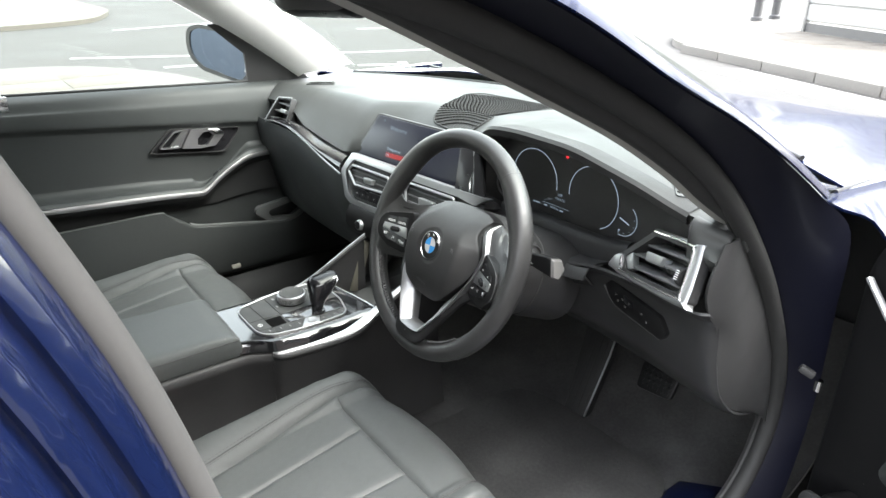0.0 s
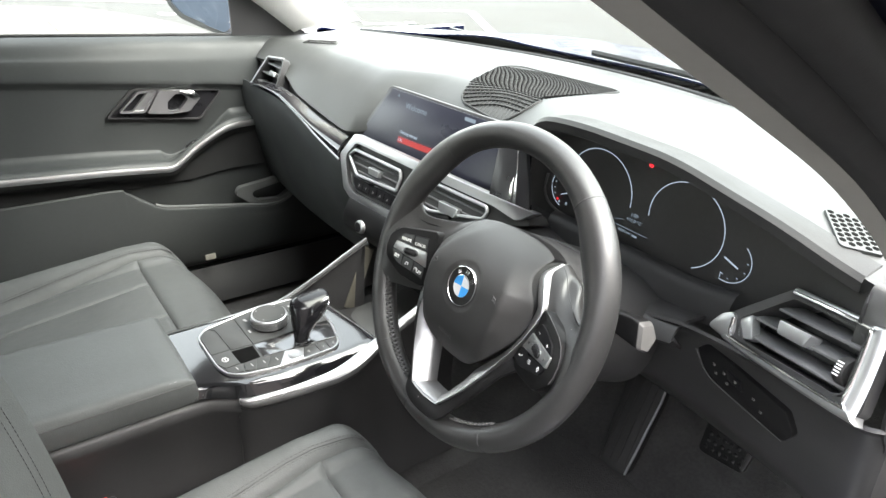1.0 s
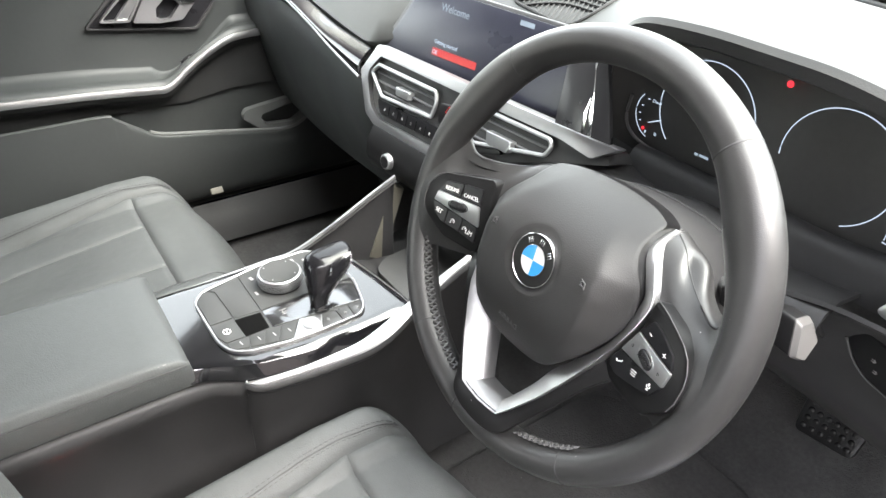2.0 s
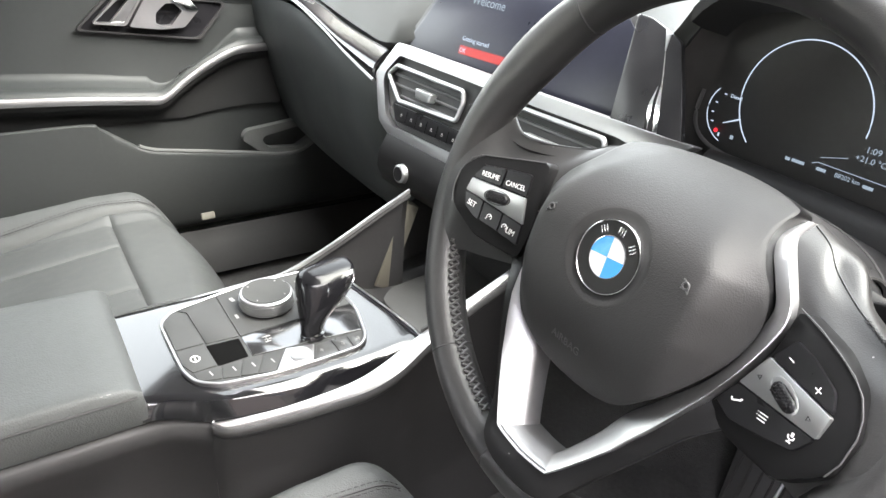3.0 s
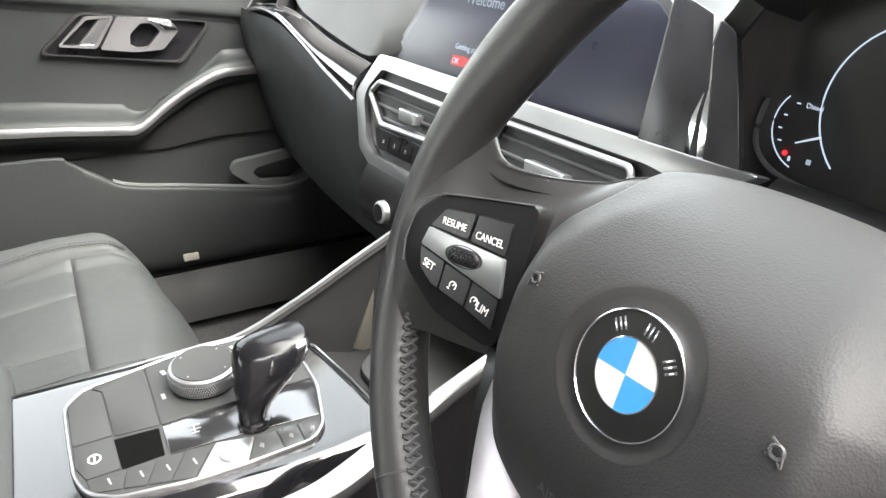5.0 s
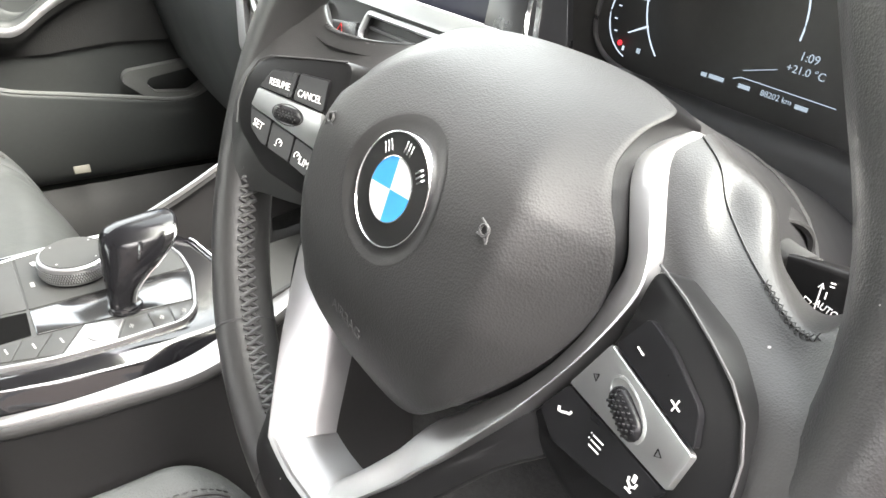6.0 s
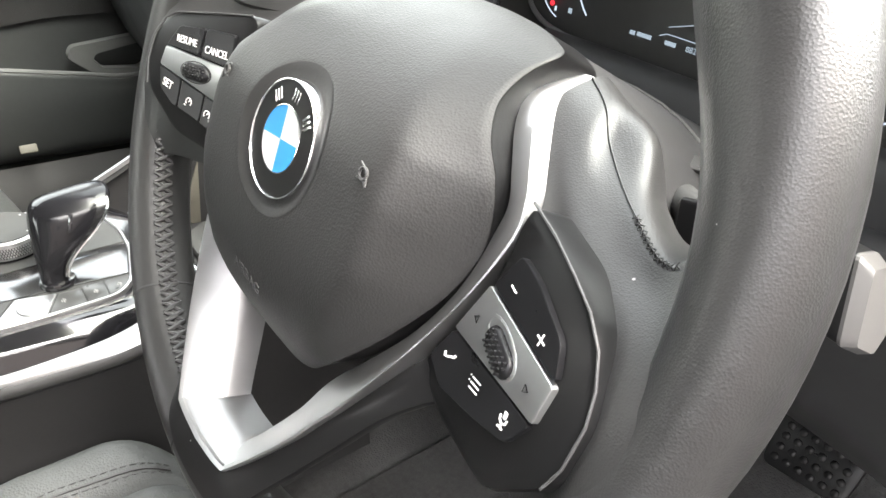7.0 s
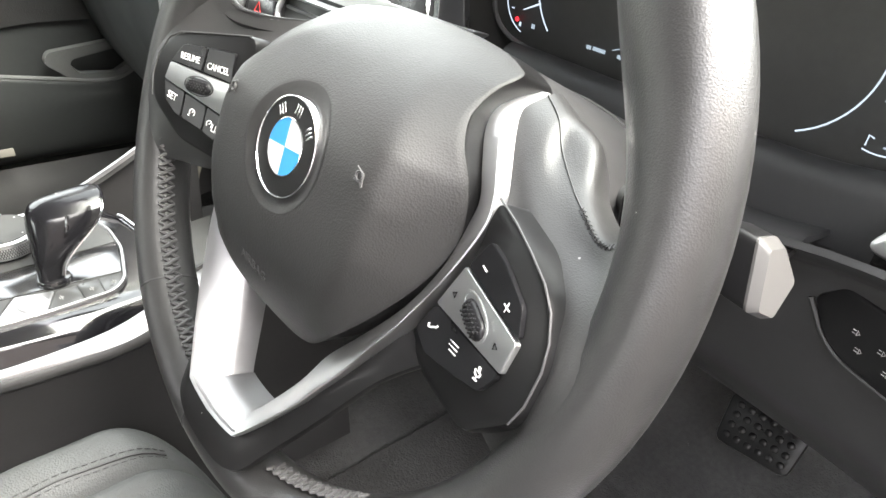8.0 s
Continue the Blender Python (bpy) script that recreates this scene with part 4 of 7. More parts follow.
part("temperature_mark", tube([on_cluster(0.507, 0.856), on_cluster(0.507, 0.862), on_cluster(0.510, 0.861)], 0.0006, 4), LIT, cluster)

part("bezel_line", tube(curve([(0.218, 0.277, 0.892), (0.216, 0.276, 0.871), (0.219, 0.278, 0.856), (0.229, 0.280, 0.846), (0.245, 0.281, 0.841), (0.275, 0.281, 0.838)], 30), 0.0019, 8), BLADE, cluster, "grey bezel edge")

# raised lower edge of the instrument frame
rows = []
for i in range(31):
    x = 0.240 + 0.30 * i / 30
    up = 0.010 * max(0.0, (x - 0.46) / 0.08) ** 2
    rows.append([Vector((x, 0.284, 0.8405 + up)), Vector((x, 0.278, 0.8415 + up)), Vector((x, 0.270, 0.8375 + up)), Vector((x, 0.264, 0.828 + up)), Vector((x, 0.262, 0.802))])
part("lower_bezel", grid(rows), DARK, cluster, "black lower edge of the instrument frame", 60)

# cowl under the instruments, arched over the column
rows = []
for i in range(45):
    x = 0.20 + 0.315 * i / 44
    d = abs(x - 0.385) / 0.14
    arch = 0.06 * max(0.0, 1 - d * d) if d < 1 else 0
    top = mix_at(x, ((0.20, 0.842), (0.25, 0.812), (0.38, 0.796), (0.50, 0.802), (0.575, 0.83)))
    low = mix_at(x, ((0.20, 0.80), (0.26, 0.775), (0.36, 0.775), (0.43, 0.775), (0.515, 0.800)))
    rows.append([Vector((x, 0.290, top)), Vector((x, 0.262, top + 0.004)), Vector((x, 0.226, top + 0.010)), Vector((x, 0.206, top + 0.005)), Vector((x, 0.198, top - 0.012)), Vector((x, 0.205, low)), Vector((x, 0.225, low - 0.02))])
part("instrument_cowl", thick(grid(rows), 0.004), DARK, dash, "black cowl below the instruments", 60)

# knee panel below, in front of the driver
rows = []
for x, y0 in ((0.185, 0.235), (0.24, 0.222), (0.38, 0.218), (0.52, 0.214), (0.64, 0.20), (0.715, 0.188), (0.738, 0.196)):
    zt = mix_at(x, ((0.185, 0.83), (0.26, 0.785), (0.45, 0.785), (0.56, 0.845), (0.66, 0.832), (0.752, 0.84)))
    rows.append([Vector((x, y0 - 0.004, zt)), Vector((x, y0 + 0.014, zt - 0.012)), Vector((x, y0 + 0.028, zt - 0.03)), Vector((x, y0 + 0.042, zt - 0.10)), Vector((x, y0 + 0.078, 0.665)), Vector((x, y0 + 0.17, 0.60)), Vector((x, y0 + 0.36, 0.575))])
part("knee_panel", thick(surf(rows, 36, 26), 0.004), DARK, dash, "dark knee panel", 60)
# end cap toward the open door
rows = [[(0.738, 0.20, 0.935), (0.738, 0.178, 0.88), (0.738, 0.192, 0.835), (0.738, 0.220, 0.80), (0.738, 0.234, 0.74), (0.738, 0.260, 0.68), (0.738, 0.318, 0.625), (0.738, 0.40, 0.588)],
        [(0.746, 0.215, 0.940), (0.748, 0.22, 0.89), (0.748, 0.245, 0.83), (0.748, 0.272, 0.78), (0.748, 0.302, 0.72), (0.748, 0.335, 0.665), (0.747, 0.38, 0.615), (0.745, 0.42, 0.56)],
        [(0.742, 0.232, 0.950), (0.742, 0.275, 0.90), (0.742, 0.335, 0.815), (0.742, 0.365, 0.76), (0.742, 0.39, 0.71), (0.742, 0.405, 0.66), (0.742, 0.42, 0.61), (0.742, 0.435, 0.54)]]
part("end_cap", thick(surf(rows, 14, 30), 0.004, (1.2, 0.2, 0.9)), DARK, dash, "smooth end panel of the dashboard", 60)

# kick panel beside the footwell
rows = [[(0.738, sy, z), (0.728, sy + 0.05, z), (0.715, 0.60, z)] for z, sy in ((0.36, 0.20), (0.40, 0.325), (0.46, 0.402), (0.56, 0.435), (0.64, 0.428), (0.70, 0.405), (0.76, 0.37))]
part("kick_panel", thick(surf(rows, 20, 10), 0.004), DARK, dash, "", 60)

# light switches
LS = plane_at((0.5603, 0.2390, 0.7685), (0.985, -0.15, -0.05), (0, -0.10, 0.995))
panel = part("light_switch_panel", prism(rounded(mm((-33, 14), (-21, -4), (-6, -12.5), (20, -15.5), (96, -20), (104, -4), (90, 18), (20, 26), (-20, 30)), 0.005), -0.016, 0.004, LS, 0.002), PODBLACK, dash, "black light switch panel", 25)
part("panel_bead", tube(curve([LS @ Vector((x / 1000, y / 1000, 0.0036)) for x, y in ((-34, 12), (-27, 3), (-20.6, -4.5), (-6, -13), (20, -16), (60, -18.4), (94, -20.4))], 40), [0.0018 - 0.0010 * min(1, k / 20) for k in range(40)], 6), GREYBTN, panel, "grey bead round the switches")
part("light_key", prism(rounded(mm((12, 17), (33, 14), (38, 2), (16, 5)), 0.002), 0.004, 0.0062, LS, 0.001), BUTTON, panel, "black light key", 25)
for x, y in ((-5, 9.4), (0, 0), (10, 7.4), (16.8, -2.6), (27, 9), (52, 4), (64, -5)):
    part("symbol", bar_mark(LS @ pose(x / 1000, y / 1000, 0.0044 if x != 27 else 0.0064), [((-2.2, 1), (-0.4, 1)), ((-2.2, -1), (-0.4, -1)), ((0.2, -1.6), (1.8, 0), (0.2, 1.6), (0.2, -1.6))], 0.00028), DIMMARK, panel)


# ---- air vents ----
def vent(parent, m, outline, depth, n_slats, tilt, tab_at, tab=(0.020, 0.012)):
    """A vent of given outline: dark box, slats across and a tab."""
    v = part("air_vent", frame_ring(outline, shrink(outline, 0.0022), -depth, 0.0015, m), DARK, parent, "black air vent")
    part("vent_box", prism(shrink(outline, 0.001), -depth - 0.004, -depth, m), BUTTON, v)
    ys = [q[1] for q in outline]
    lo, hi = min(ys), max(ys)
    for k in range(n_slats):
        y = lo + (hi - lo) * (k + 0.7) / (n_slats + 0.4)
        cross = []
        for a, b in zip(outline, list(outline[1:]) + [outline[0]]):
            if (a[1] - y) * (b[1] - y) < 0:
                f = (y - a[1]) / (b[1] - a[1])
                cross.append(a[0] + (b[0] - a[0]) * f)
        if len(cross) >= 2:
            x0, x1 = min(cross) + 0.002, max(cross) - 0.002
            part("slat", box(x1 - x0, 0.0030, depth * 0.75, m @ pose((x0 + x1) / 2, y, -depth * 0.42, tilt), 0.0008), BLADE, v)
    tx, ty = tab_at
    part("vent_tab", prism(rounded([Vector((tx - tab[0] / 2, ty + tab[1] / 2)), Vector((tx + tab[0] / 2, ty + tab[1] / 2)), Vector((tx + tab[0] * 0.4, ty - tab[1] / 2)), Vector((tx - tab[0] * 0.4, ty - tab[1] / 2))], 0.003), -0.012, 0.006, m, 0.002), BRUSHED, v, "grey vent tab")
    return v


# centre stack, turned a little toward the driver
CS = plane_at((0, 0.172, 0.82), (math.cos(radians(5)), math.sin(radians(5)), 0), (-0.0226, 0.258, 0.966))
stack = part("vent_console", prism(rounded(mm((-186, -8), (-158, 34), (255, 34), (268, 24), (200, 2), (30, -64), (-120, -64), (-160, -58)), 0.008), -0.05, -0.004, CS), DARK, dash, "black centre stack")
VL = rounded(mm((-164, 3), (-150, 17), (-18, 17), (-13, 4), (-17, -18), (-130, -24)), 0.004)
VR = rounded(mm((44, 6), (50, 23), (186, 24), (190, 16), (184, 4), (70, -22), (52, -20)), 0.004)
vent(stack, CS, VL, 0.03, 3, 18, (-0.083, -0.006), (0.034, 0.012))
vent(stack, CS, VR, 0.03, 3, 18, (0.112, -0.006), (0.046, 0.016))
top_bar = [(-192, -2), (-160, 44), (40, 44), (250, 44), (276, 45), (246, 24), (200, 30), (40, 30), (-150, 30), (-170, 6), (-172, -6), (-150, -46), (-126, -58), (-10, -56), (40, -53), (40, -66), (-10, -70), (-126, -73), (-160, -58)]
bm = prism(rounded(mm(*top_bar), 0.005), -0.012, 0.004, CS, 0.0015)
part("silver_surround", bm, SATIN, stack, "satin silver surround of the centre vents", 30)
for outline in (VL, VR):
    part("vent_bead", tube([CS @ Vector((q.x, q.y, 0.002)) for q in outline], 0.0028, 8, True), SATIN, stack, "satin silver bead")
part("hazard_key", prism(rounded(mm((-6, 6), (36, 12), (40, -14), (-4, -20)), 0.003), -0.01, 0.001, CS, 0.001), BUTTON, stack, "black hazard warning key")
part("hazard_mark", bar_mark(CS @ pose(0.012, 0.001, 0.0014), [((-5, -4), (5, -4), (0, 5), (-5, -4))], 0.0005), REDMARK, stack, "red hazard triangle")
climate = part("climate_panel", prism(rounded(mm((-142, -30), (-128, -50), (50, -44), (120, -20), (110, -12), (40, -26)), 0.004), -0.01, 0.0015, CS, 0.001), BUTTON, stack, "black climate panel")
for i in range(6):
    x = -118 + i * 21
    part("symbol", bar_mark(CS @ pose(x / 1000, -0.0395, 0.0019), [((-1.8, -1.8), (1.8, -1.8)), ((-1.2, -0.5), (0, 1.6), (1.2, -0.5))], 0.00035), DIMMARK, climate)
    if i:
        part("key_joint", box(0.0006, 0.014, 0.0006, CS @ pose((x - 10.5) / 1000, -0.0395, 0.0016), 0), GRILLE, climate)

# audio strip and volume knob below
lower = [[Vector((x, y, z)) for x in (-0.128, -0.10, 0.0, 0.10, 0.19)] for y, z in ((0.148, 0.757), (0.136, 0.735), (0.134, 0.715), (0.142, 0.695), (0.165, 0.680), (0.205, 0.675))]
for row in lower:
    for p in row:
        p.y += 0.087 * p.x
audio = part("audio_strip", thick(grid(lower), 0.004), PODBLACK, dash, "black audio strip", 60)
KN = plane_at((-0.072, 0.1345, 0.722), (math.cos(radians(5)), math.sin(radians(5)), 0), (-0.01, 0.12, 0.99))
knob = part("volume_knob", lathe([(0.0125, -0.008), (0.0125, 0.004), (0.0115, 0.012), (0.0095, 0.0135)], 28, KN), SATIN, audio, "silver volume knob")
part("knob_cap", lathe([(0.0090, 0.010), (0.0088, 0.0138), (0.002, 0.0142)], 24, KN), BUTTON, knob)
for i in range(4):
    part("audio_key", prism(rounded(mm((-10, 5), (10, 5), (10, -5), (-10, -5)), 0.0012), -0.001, 0.002, plane_at((-0.035 + i * 0.026, 0.1395 + i * 0.0023, 0.7225), (1, 0.087, 0), (0, 0.12, 0.99)), 0.0006), BUTTON, audio)

# ---- centre display ----
DS = plane_at((0, 0.225, 0.89), (math.cos(radians(5)), math.sin(radians(5)), 0), (-0.0226, 0.258, 0.966))
display = thing("centre_display", "slim black centre touch display showing a welcome page", "display", (0, 0.235, 0.84))
part("display_case", prism(rounded(mm((-140, 61), (-210, -50), (178, -44), (160, 44), (140, 62)), 0.008), -0.012, 0.0, DS, 0.002), DARK, display, "black display case")
part("display_glass", prism(rounded(mm((-134, 57), (-200, -46), (166, -40), (152, 42), (134, 57)), 0.006), -0.002, 0.0015, DS, 0.0008), DISPLAY, display, "dark display glass, lit")
lettering("Welcome", 0.0145, DS @ pose(-0.058, 0.036, 0.0018), DIMLIT, display, "lettering")
lettering("Getting started", 0.0078, DS @ pose(-0.062, -0.0095, 0.0018), LIT, display, "lettering")
part("red_bar", prism(mm((-87, -18), (4, -16), (4, -26), (-87, -28)), 0.0015, 0.0018, DS), DEEPRED, display, "red highlighted menu bar")
lettering("OK", 0.008, DS @ pose(-0.080, -0.0235, 0.0021), LIT, display, "lettering")
part("clock_bar", prism(mm((60, 52), (84, 52), (84, 46), (60, 46)), 0.0015, 0.0018, DS), DIMLIT, display)
part("screen_line", tube([DS @ Vector(p) for p in ((-0.112, 0.046, 0.0018), (-0.110, 0.051, 0.0018), (-0.107, 0.046, 0.0018))], 0.0006, 4), DIMLIT, display)

# bright flash of chrome at the driver's end of the display
BL = plane_at((0.226, 0.212, 0.905), (0.985, 0.17, 0), (-0.05, 0.27, 0.96))
part("blade_panel", prism(rounded(mm((-52, 51), (-38, 50), (-20, 43), (-3, 35), (12, 0), (30, -46), (-44, -52)), 0.004), -0.01, -0.003, BL, 0.001), DECOR, dash, "satin black infill")
part("chrome_blade", prism(mm((-7, -47), (-11.5, -20), (-8.5, -3), (-8, -18), (-4, -44)), -0.004, -0.0012, BL, 0.0004), CHROME, dash, "slim chrome blade beside the display")
part("chrome_blade", prism(mm((6, -45), (0.5, -22), (-7, 4), (-5.5, -16), (1, -44)), -0.004, -0.0012, BL, 0.0004), CHROME, dash, "slim chrome blade beside the display")
part("edge_line", tube([BL @ Vector((x / 1000, y / 1000, -0.0026)) for x, y in ((-14, 25), (-10, 11), (-5, -6), (-1, -20))], [0.0003, 0.0005, 0.0009, 0.0004], 6), THREAD, dash)
part("chrome_blade", prism(mm((-20, 43), (-14, 39.5), (-14, 25)), -0.004, -0.0015, BL, 0.0003), SATIN, dash)

# ---- driver's outer vent ----
RV = plane_at((0.6465, 0.2053, 0.8808), (0.938, -0.313, 0.151), (0, 0.435, 0.90))
in_r = rounded(mm((-80, -17), (-30, 29), (46, 27), (55, 20), (62, -30), (54, -36), (-62, -36)), 0.005)
out_r = rounded(mm((-98, -20), (-34, 37), (56, 37), (72, 28), (82, -40), (68, -51), (-70, -47)), 0.006)
side_vent = part("outer_vent_trim", frame_ring(out_r, in_r, -0.014, 0.0, RV), DARK, dash, "black outer vent surround", 30)
right_o = mm((-33, 38), (56, 37), (70, 29), (79, -40), (67, -50), (-73, -46), (-88, -40))
right_i = mm((-31, 32), (50, 31), (58, 24), (66, -33), (58, -41), (-64, -39), (-76, -36))
rows = [[RV @ Vector((p.x, p.y, z)) for p in [Vector((q.x, q.y)) for q in curve([Vector((*a.lerp(b, f), 0)) for a, b in zip(right_o, right_i)], 60)]] for f, z in ((0, -0.012), (0, 0.000), (0.3, 0.0035), (0.8, 0.0045), (1.0, 0.003), (1, -0.004))]
part("silver_edge", grid(rows), BRUSHED, side_vent, "satin silver edge", 40)
part("chrome_bead", tube([RV @ Vector((p.x, p.y, 0.004)) for p in curve([Vector((*q, 0)) for q in mm((-31, 33), (48, 32), (57, 24), (65, -33), (57, -41), (-64, -39), (-76, -36), (-82, -18))], 70)], 0.0019, 8), CHROME, side_vent, "bright chrome bead")
part("vent_corner", prism(rounded(mm((-112, -40), (-100, -18), (-84, -12), (-74, -34), (-80, -44)), 0.007), -0.008, 0.004, RV, 0.004), SATIN, side_vent, "silver corner piece")
part("inner_corner", prism(rounded(mm((-80, -17), (-66, -6), (-52, -30), (-70, -36)), 0.003), -0.012, 0.0, RV, 0.002), BRUSHED, side_vent)
v = vent(dash, RV, in_r, 0.035, 3, 22, (-0.010, -0.004), (0.040, 0.014))
part("thumb_wheel", lathe([(0.013, -0.005), (0.0138, -0.003), (0.0138, 0.003), (0.013, 0.005)], 24, RV @ pose(0.049, -0.012, -0.006, 90, 0, 90)), RUBBER, v, "ribbed thumb wheel")
for y in (-18, -15, -12, -9, -6):
    part("thumb_mark", box(0.006, 0.0012, 0.0012, RV @ pose(0.049, y / 1000, 0.0078), 0), MARK, v)

# ---- passenger side: decor strip and outer vent ----
top_e = curve([(-0.63, 0.170, 0.860), (-0.53, 0.172, 0.872), (-0.432, 0.173, 0.870), (-0.312, 0.172, 0.853), (-0.20, 0.174, 0.845)], 30)
low_e = curve([(-0.634, 0.159, 0.850), (-0.60, 0.156, 0.859), (-0.53, 0.153, 0.866), (-0.46, 0.152, 0.864), (-0.36, 0.149, 0.847), (-0.277, 0.148, 0.827), (-0.19, 0.148, 0.809)], 30)
rows = [[a.lerp(b, f) + Vector((0, -0.010 * math.sin(math.pi * f), 0)) for a, b in zip(top_e, low_e)] for f in (0, 0.15, 0.35, 0.5, 0.65, 0.85, 1)]
decor = part("decor_strip", thick(grid(rows), 0.004), GLOSS, dash, "gloss black decor strip", 60)
part("chrome_line", tube(low_e, 0.0024, 8), SATIN, decor, "satin silver line")
part("edge_line", tube(top_e, 0.0010, 6), DARK, decor)
LV = plane_at((-0.64, 0.160, 0.852), (1, 0, 0), (0, 0.45, 0.89))
ol = rounded(mm((5, -1), (39, 74), (116, 83), (126, 52), (132, 15), (90, 12)), 0.005)
il = shrink(ol, 0.005)
lv = part("outer_vent_trim", frame_ring(ol, il, -0.012, 0.003, LV), DARK, dash, "dark vent surround")
part("chrome_line", tube([LV @ Vector((*q, 0.003)) for q in mm((116, 82), (42, 73), (38, 70), (7, 2), (10, -1), (60, 8))], 0.0020, 8), SATIN, lv, "satin silver line")
vent(dash, LV, il, 0.03, 3, 18, (0.095, 0.042), (0.034, 0.010))
# glovebox and dark lower panel
rows = []
for x, dy in ((-0.755, 0.0), (-0.60, -0.012), (-0.45, -0.02), (-0.30, -0.02), (-0.19, -0.012), (-0.165, 0.03)):
    z0 = mix_at(x, ((-0.755, 0.845), (-0.64, 0.848), (-0.53, 0.858), (-0.46, 0.857), (-0.36, 0.840), (-0.277, 0.820), (-0.165, 0.796)))
    rows.append([Vector((x, 0.175 + dy, z0)), Vector((x, 0.172 + dy, z0 - 0.03)), Vector((x, 0.185 + dy, z0 - 0.10)), Vector((x, 0.22 + dy, 0.63)), Vector((x, 0.26 + dy, 0.575)), Vector((x, 0.40 + dy, 0.555)), Vector((x, 0.60, 0.55))])
part("glovebox", thick(surf(rows, 30, 26), 0.004), DOOR, dash, "dark glovebox panel", 60)

# ---- grilles in the dash top ----
def dash_z(x, y):
    y0, y1 = base_line(x), mix_at(x, REAR_Y)
    return dash_point(x, max(0.0, min(1.0, (y - y0) / (y1 - y0)))).z


sp = rounded([Vector(p) for p in ((-0.03, 0.298), (-0.165, 0.50), (-0.155, 0.545), (0.09, 0.545), (0.128, 0.525), (0.118, 0.318), (0.09, 0.290))], 0.02, 6)
speaker = part("speaker_grille", tube([Vector((q.x, q.y, dash_z(q.x, q.y) + 0.001)) for q in sp], 0.0022, 6, True), SOFTLIP, dash, "fine-slotted speaker grille")


def inside(q, poly):
    hit = False
    for a, b in zip(poly, poly[1:] + poly[:1]):
        if (a.y > q[1]) != (b.y > q[1]) and q[0] < (b.x - a.x) * (q[1] - a.y) / (b.y - a.y) + a.x:
            hit = not hit
    return hit


bm = bmesh.new()
for i in range(30):
    y = 0.296 + i * 0.0083
    run = []
    for k in range(121):
        x = -0.18 + k * 0.0027
        q = (x, y + 0.010 * math.sin(x * 26 + i * 0.09) + 0.12 * x)
        if inside(q, sp):
            run.append(Vector((q[0], q[1], dash_z(*q) + 0.0014)))
        elif len(run) > 2:
            tube(run, 0.0016, 4, bm=bm, flat=0.7)
            run = []
        else:
            run = []
    if len(run) > 2:
        tube(run, 0.0016, 4, bm=bm, flat=0.7)
part("grille_slot", bm, GRILLE, speaker, "rows of dark slots")["kind"] = "stuff"
bm = bmesh.new()
for i in range(34):
    x0 = -0.17 + i * 0.0085
    run = []
    for k in range(60):
        y = 0.29 + k * 0.0044
        q = (x0 + 0.008 * math.sin(y * 30), y)
        if inside(q, sp):
            run.append(Vector((q[0], q[1], dash_z(*q) + 0.0017)))
    if len(run) > 2:
        tube(run, 0.0009, 4, bm=bm, flat=0.7)
part("grille_web", bm, SOFTLIP, speaker)["kind"] = "stuff"


def demister(cx, cy, w, d, turn, name):
    zc = dash_z(cx, cy)
    sl = Vector((0, 0.04, dash_z(cx, cy + 0.02) - dash_z(cx, cy - 0.02)))
    sx = Vector((0.04, 0, dash_z(cx + 0.02, cy) - dash_z(cx - 0.02, cy)))
    m = plane_at((cx, cy, zc + 0.0012), sx, sl) @ pose(0, 0, 0, 0, 0, turn)
    o = rounded([Vector((-w, -d)), Vector((w, -d)), Vector((w * 0.9, d)), Vector((-w * 0.9, d))], 0.006)
    g = part(name, frame_ring(o, shrink(o, 0.003), -0.003, 0.0015, m), SOFT, dash, "honeycomb demister grille")
    part("grille_bed", prism(shrink(o, 0.002), -0.003, 0.0014, m), SOFT, g)
    nx, ny = int(w * 2 / 0.0088), int(d * 2 / 0.0076)
    hole = None
    for i in range(nx):
        for k in range(ny):
            x, y = -w + (i + 0.75) * 0.0088 + (k % 2) * 0.0044, -d + (k + 0.65) * 0.0076
            if abs(x) < w - 0.005 and abs(y) < d - 0.004:
                if hole is None:
                    hole = mesh_of("grille_hole", lathe([(0.0034, -0.001), (0.0034, 0.0004), (0.0003, 0.0004)], 6), GRILLE)
                part("grille_hole", hole, GRILLE, g).matrix_basis = m @ pose(x, y, 0.0014)


demister(0.634, 0.266, 0.036, 0.021, -50, "demister_grille")
demister(-0.585, 0.315, 0.040, 0.020, 50, "demister_grille")


# ---- centre console ----
console = thing("centre_console", "gloss black centre console with silver rails, between the seats", "centre console", (0.02, -0.1, 0.32))
rail_up = curve([(0.112, -0.172, 0.5965), (0.1195, -0.150, 0.5978), (0.1265, -0.110, 0.5990), (0.1285, -0.070, 0.6005), (0.1280, -0.030, 0.6035), (0.1220, 0.005, 0.6100), (0.1140, 0.045, 0.6215), (0.114, 0.095, 0.645), (0.117, 0.160, 0.676), (0.118, 0.21, 0.705)], 60)
rail_low = curve([(0.114, -0.173, 0.596), (0.124, -0.157, 0.5925), (0.132, -0.112, 0.5925), (0.137, -0.068, 0.5935), (0.141, -0.025, 0.596), (0.1385, 0.010, 0.604), (0.129, 0.050, 0.619), (0.124, 0.098, 0.641), (0.124, 0.162, 0.671), (0.124, 0.212, 0.700)], 60)
rail_l = curve([(-0.092, -0.230, 0.597), (-0.088, -0.150, 0.604), (-0.083, -0.070, 0.611), (-0.077, -0.028, 0.617), (-0.067, 0.030, 0.648), (-0.057, 0.085, 0.684), (-0.049, 0.125, 0.710)], 50)
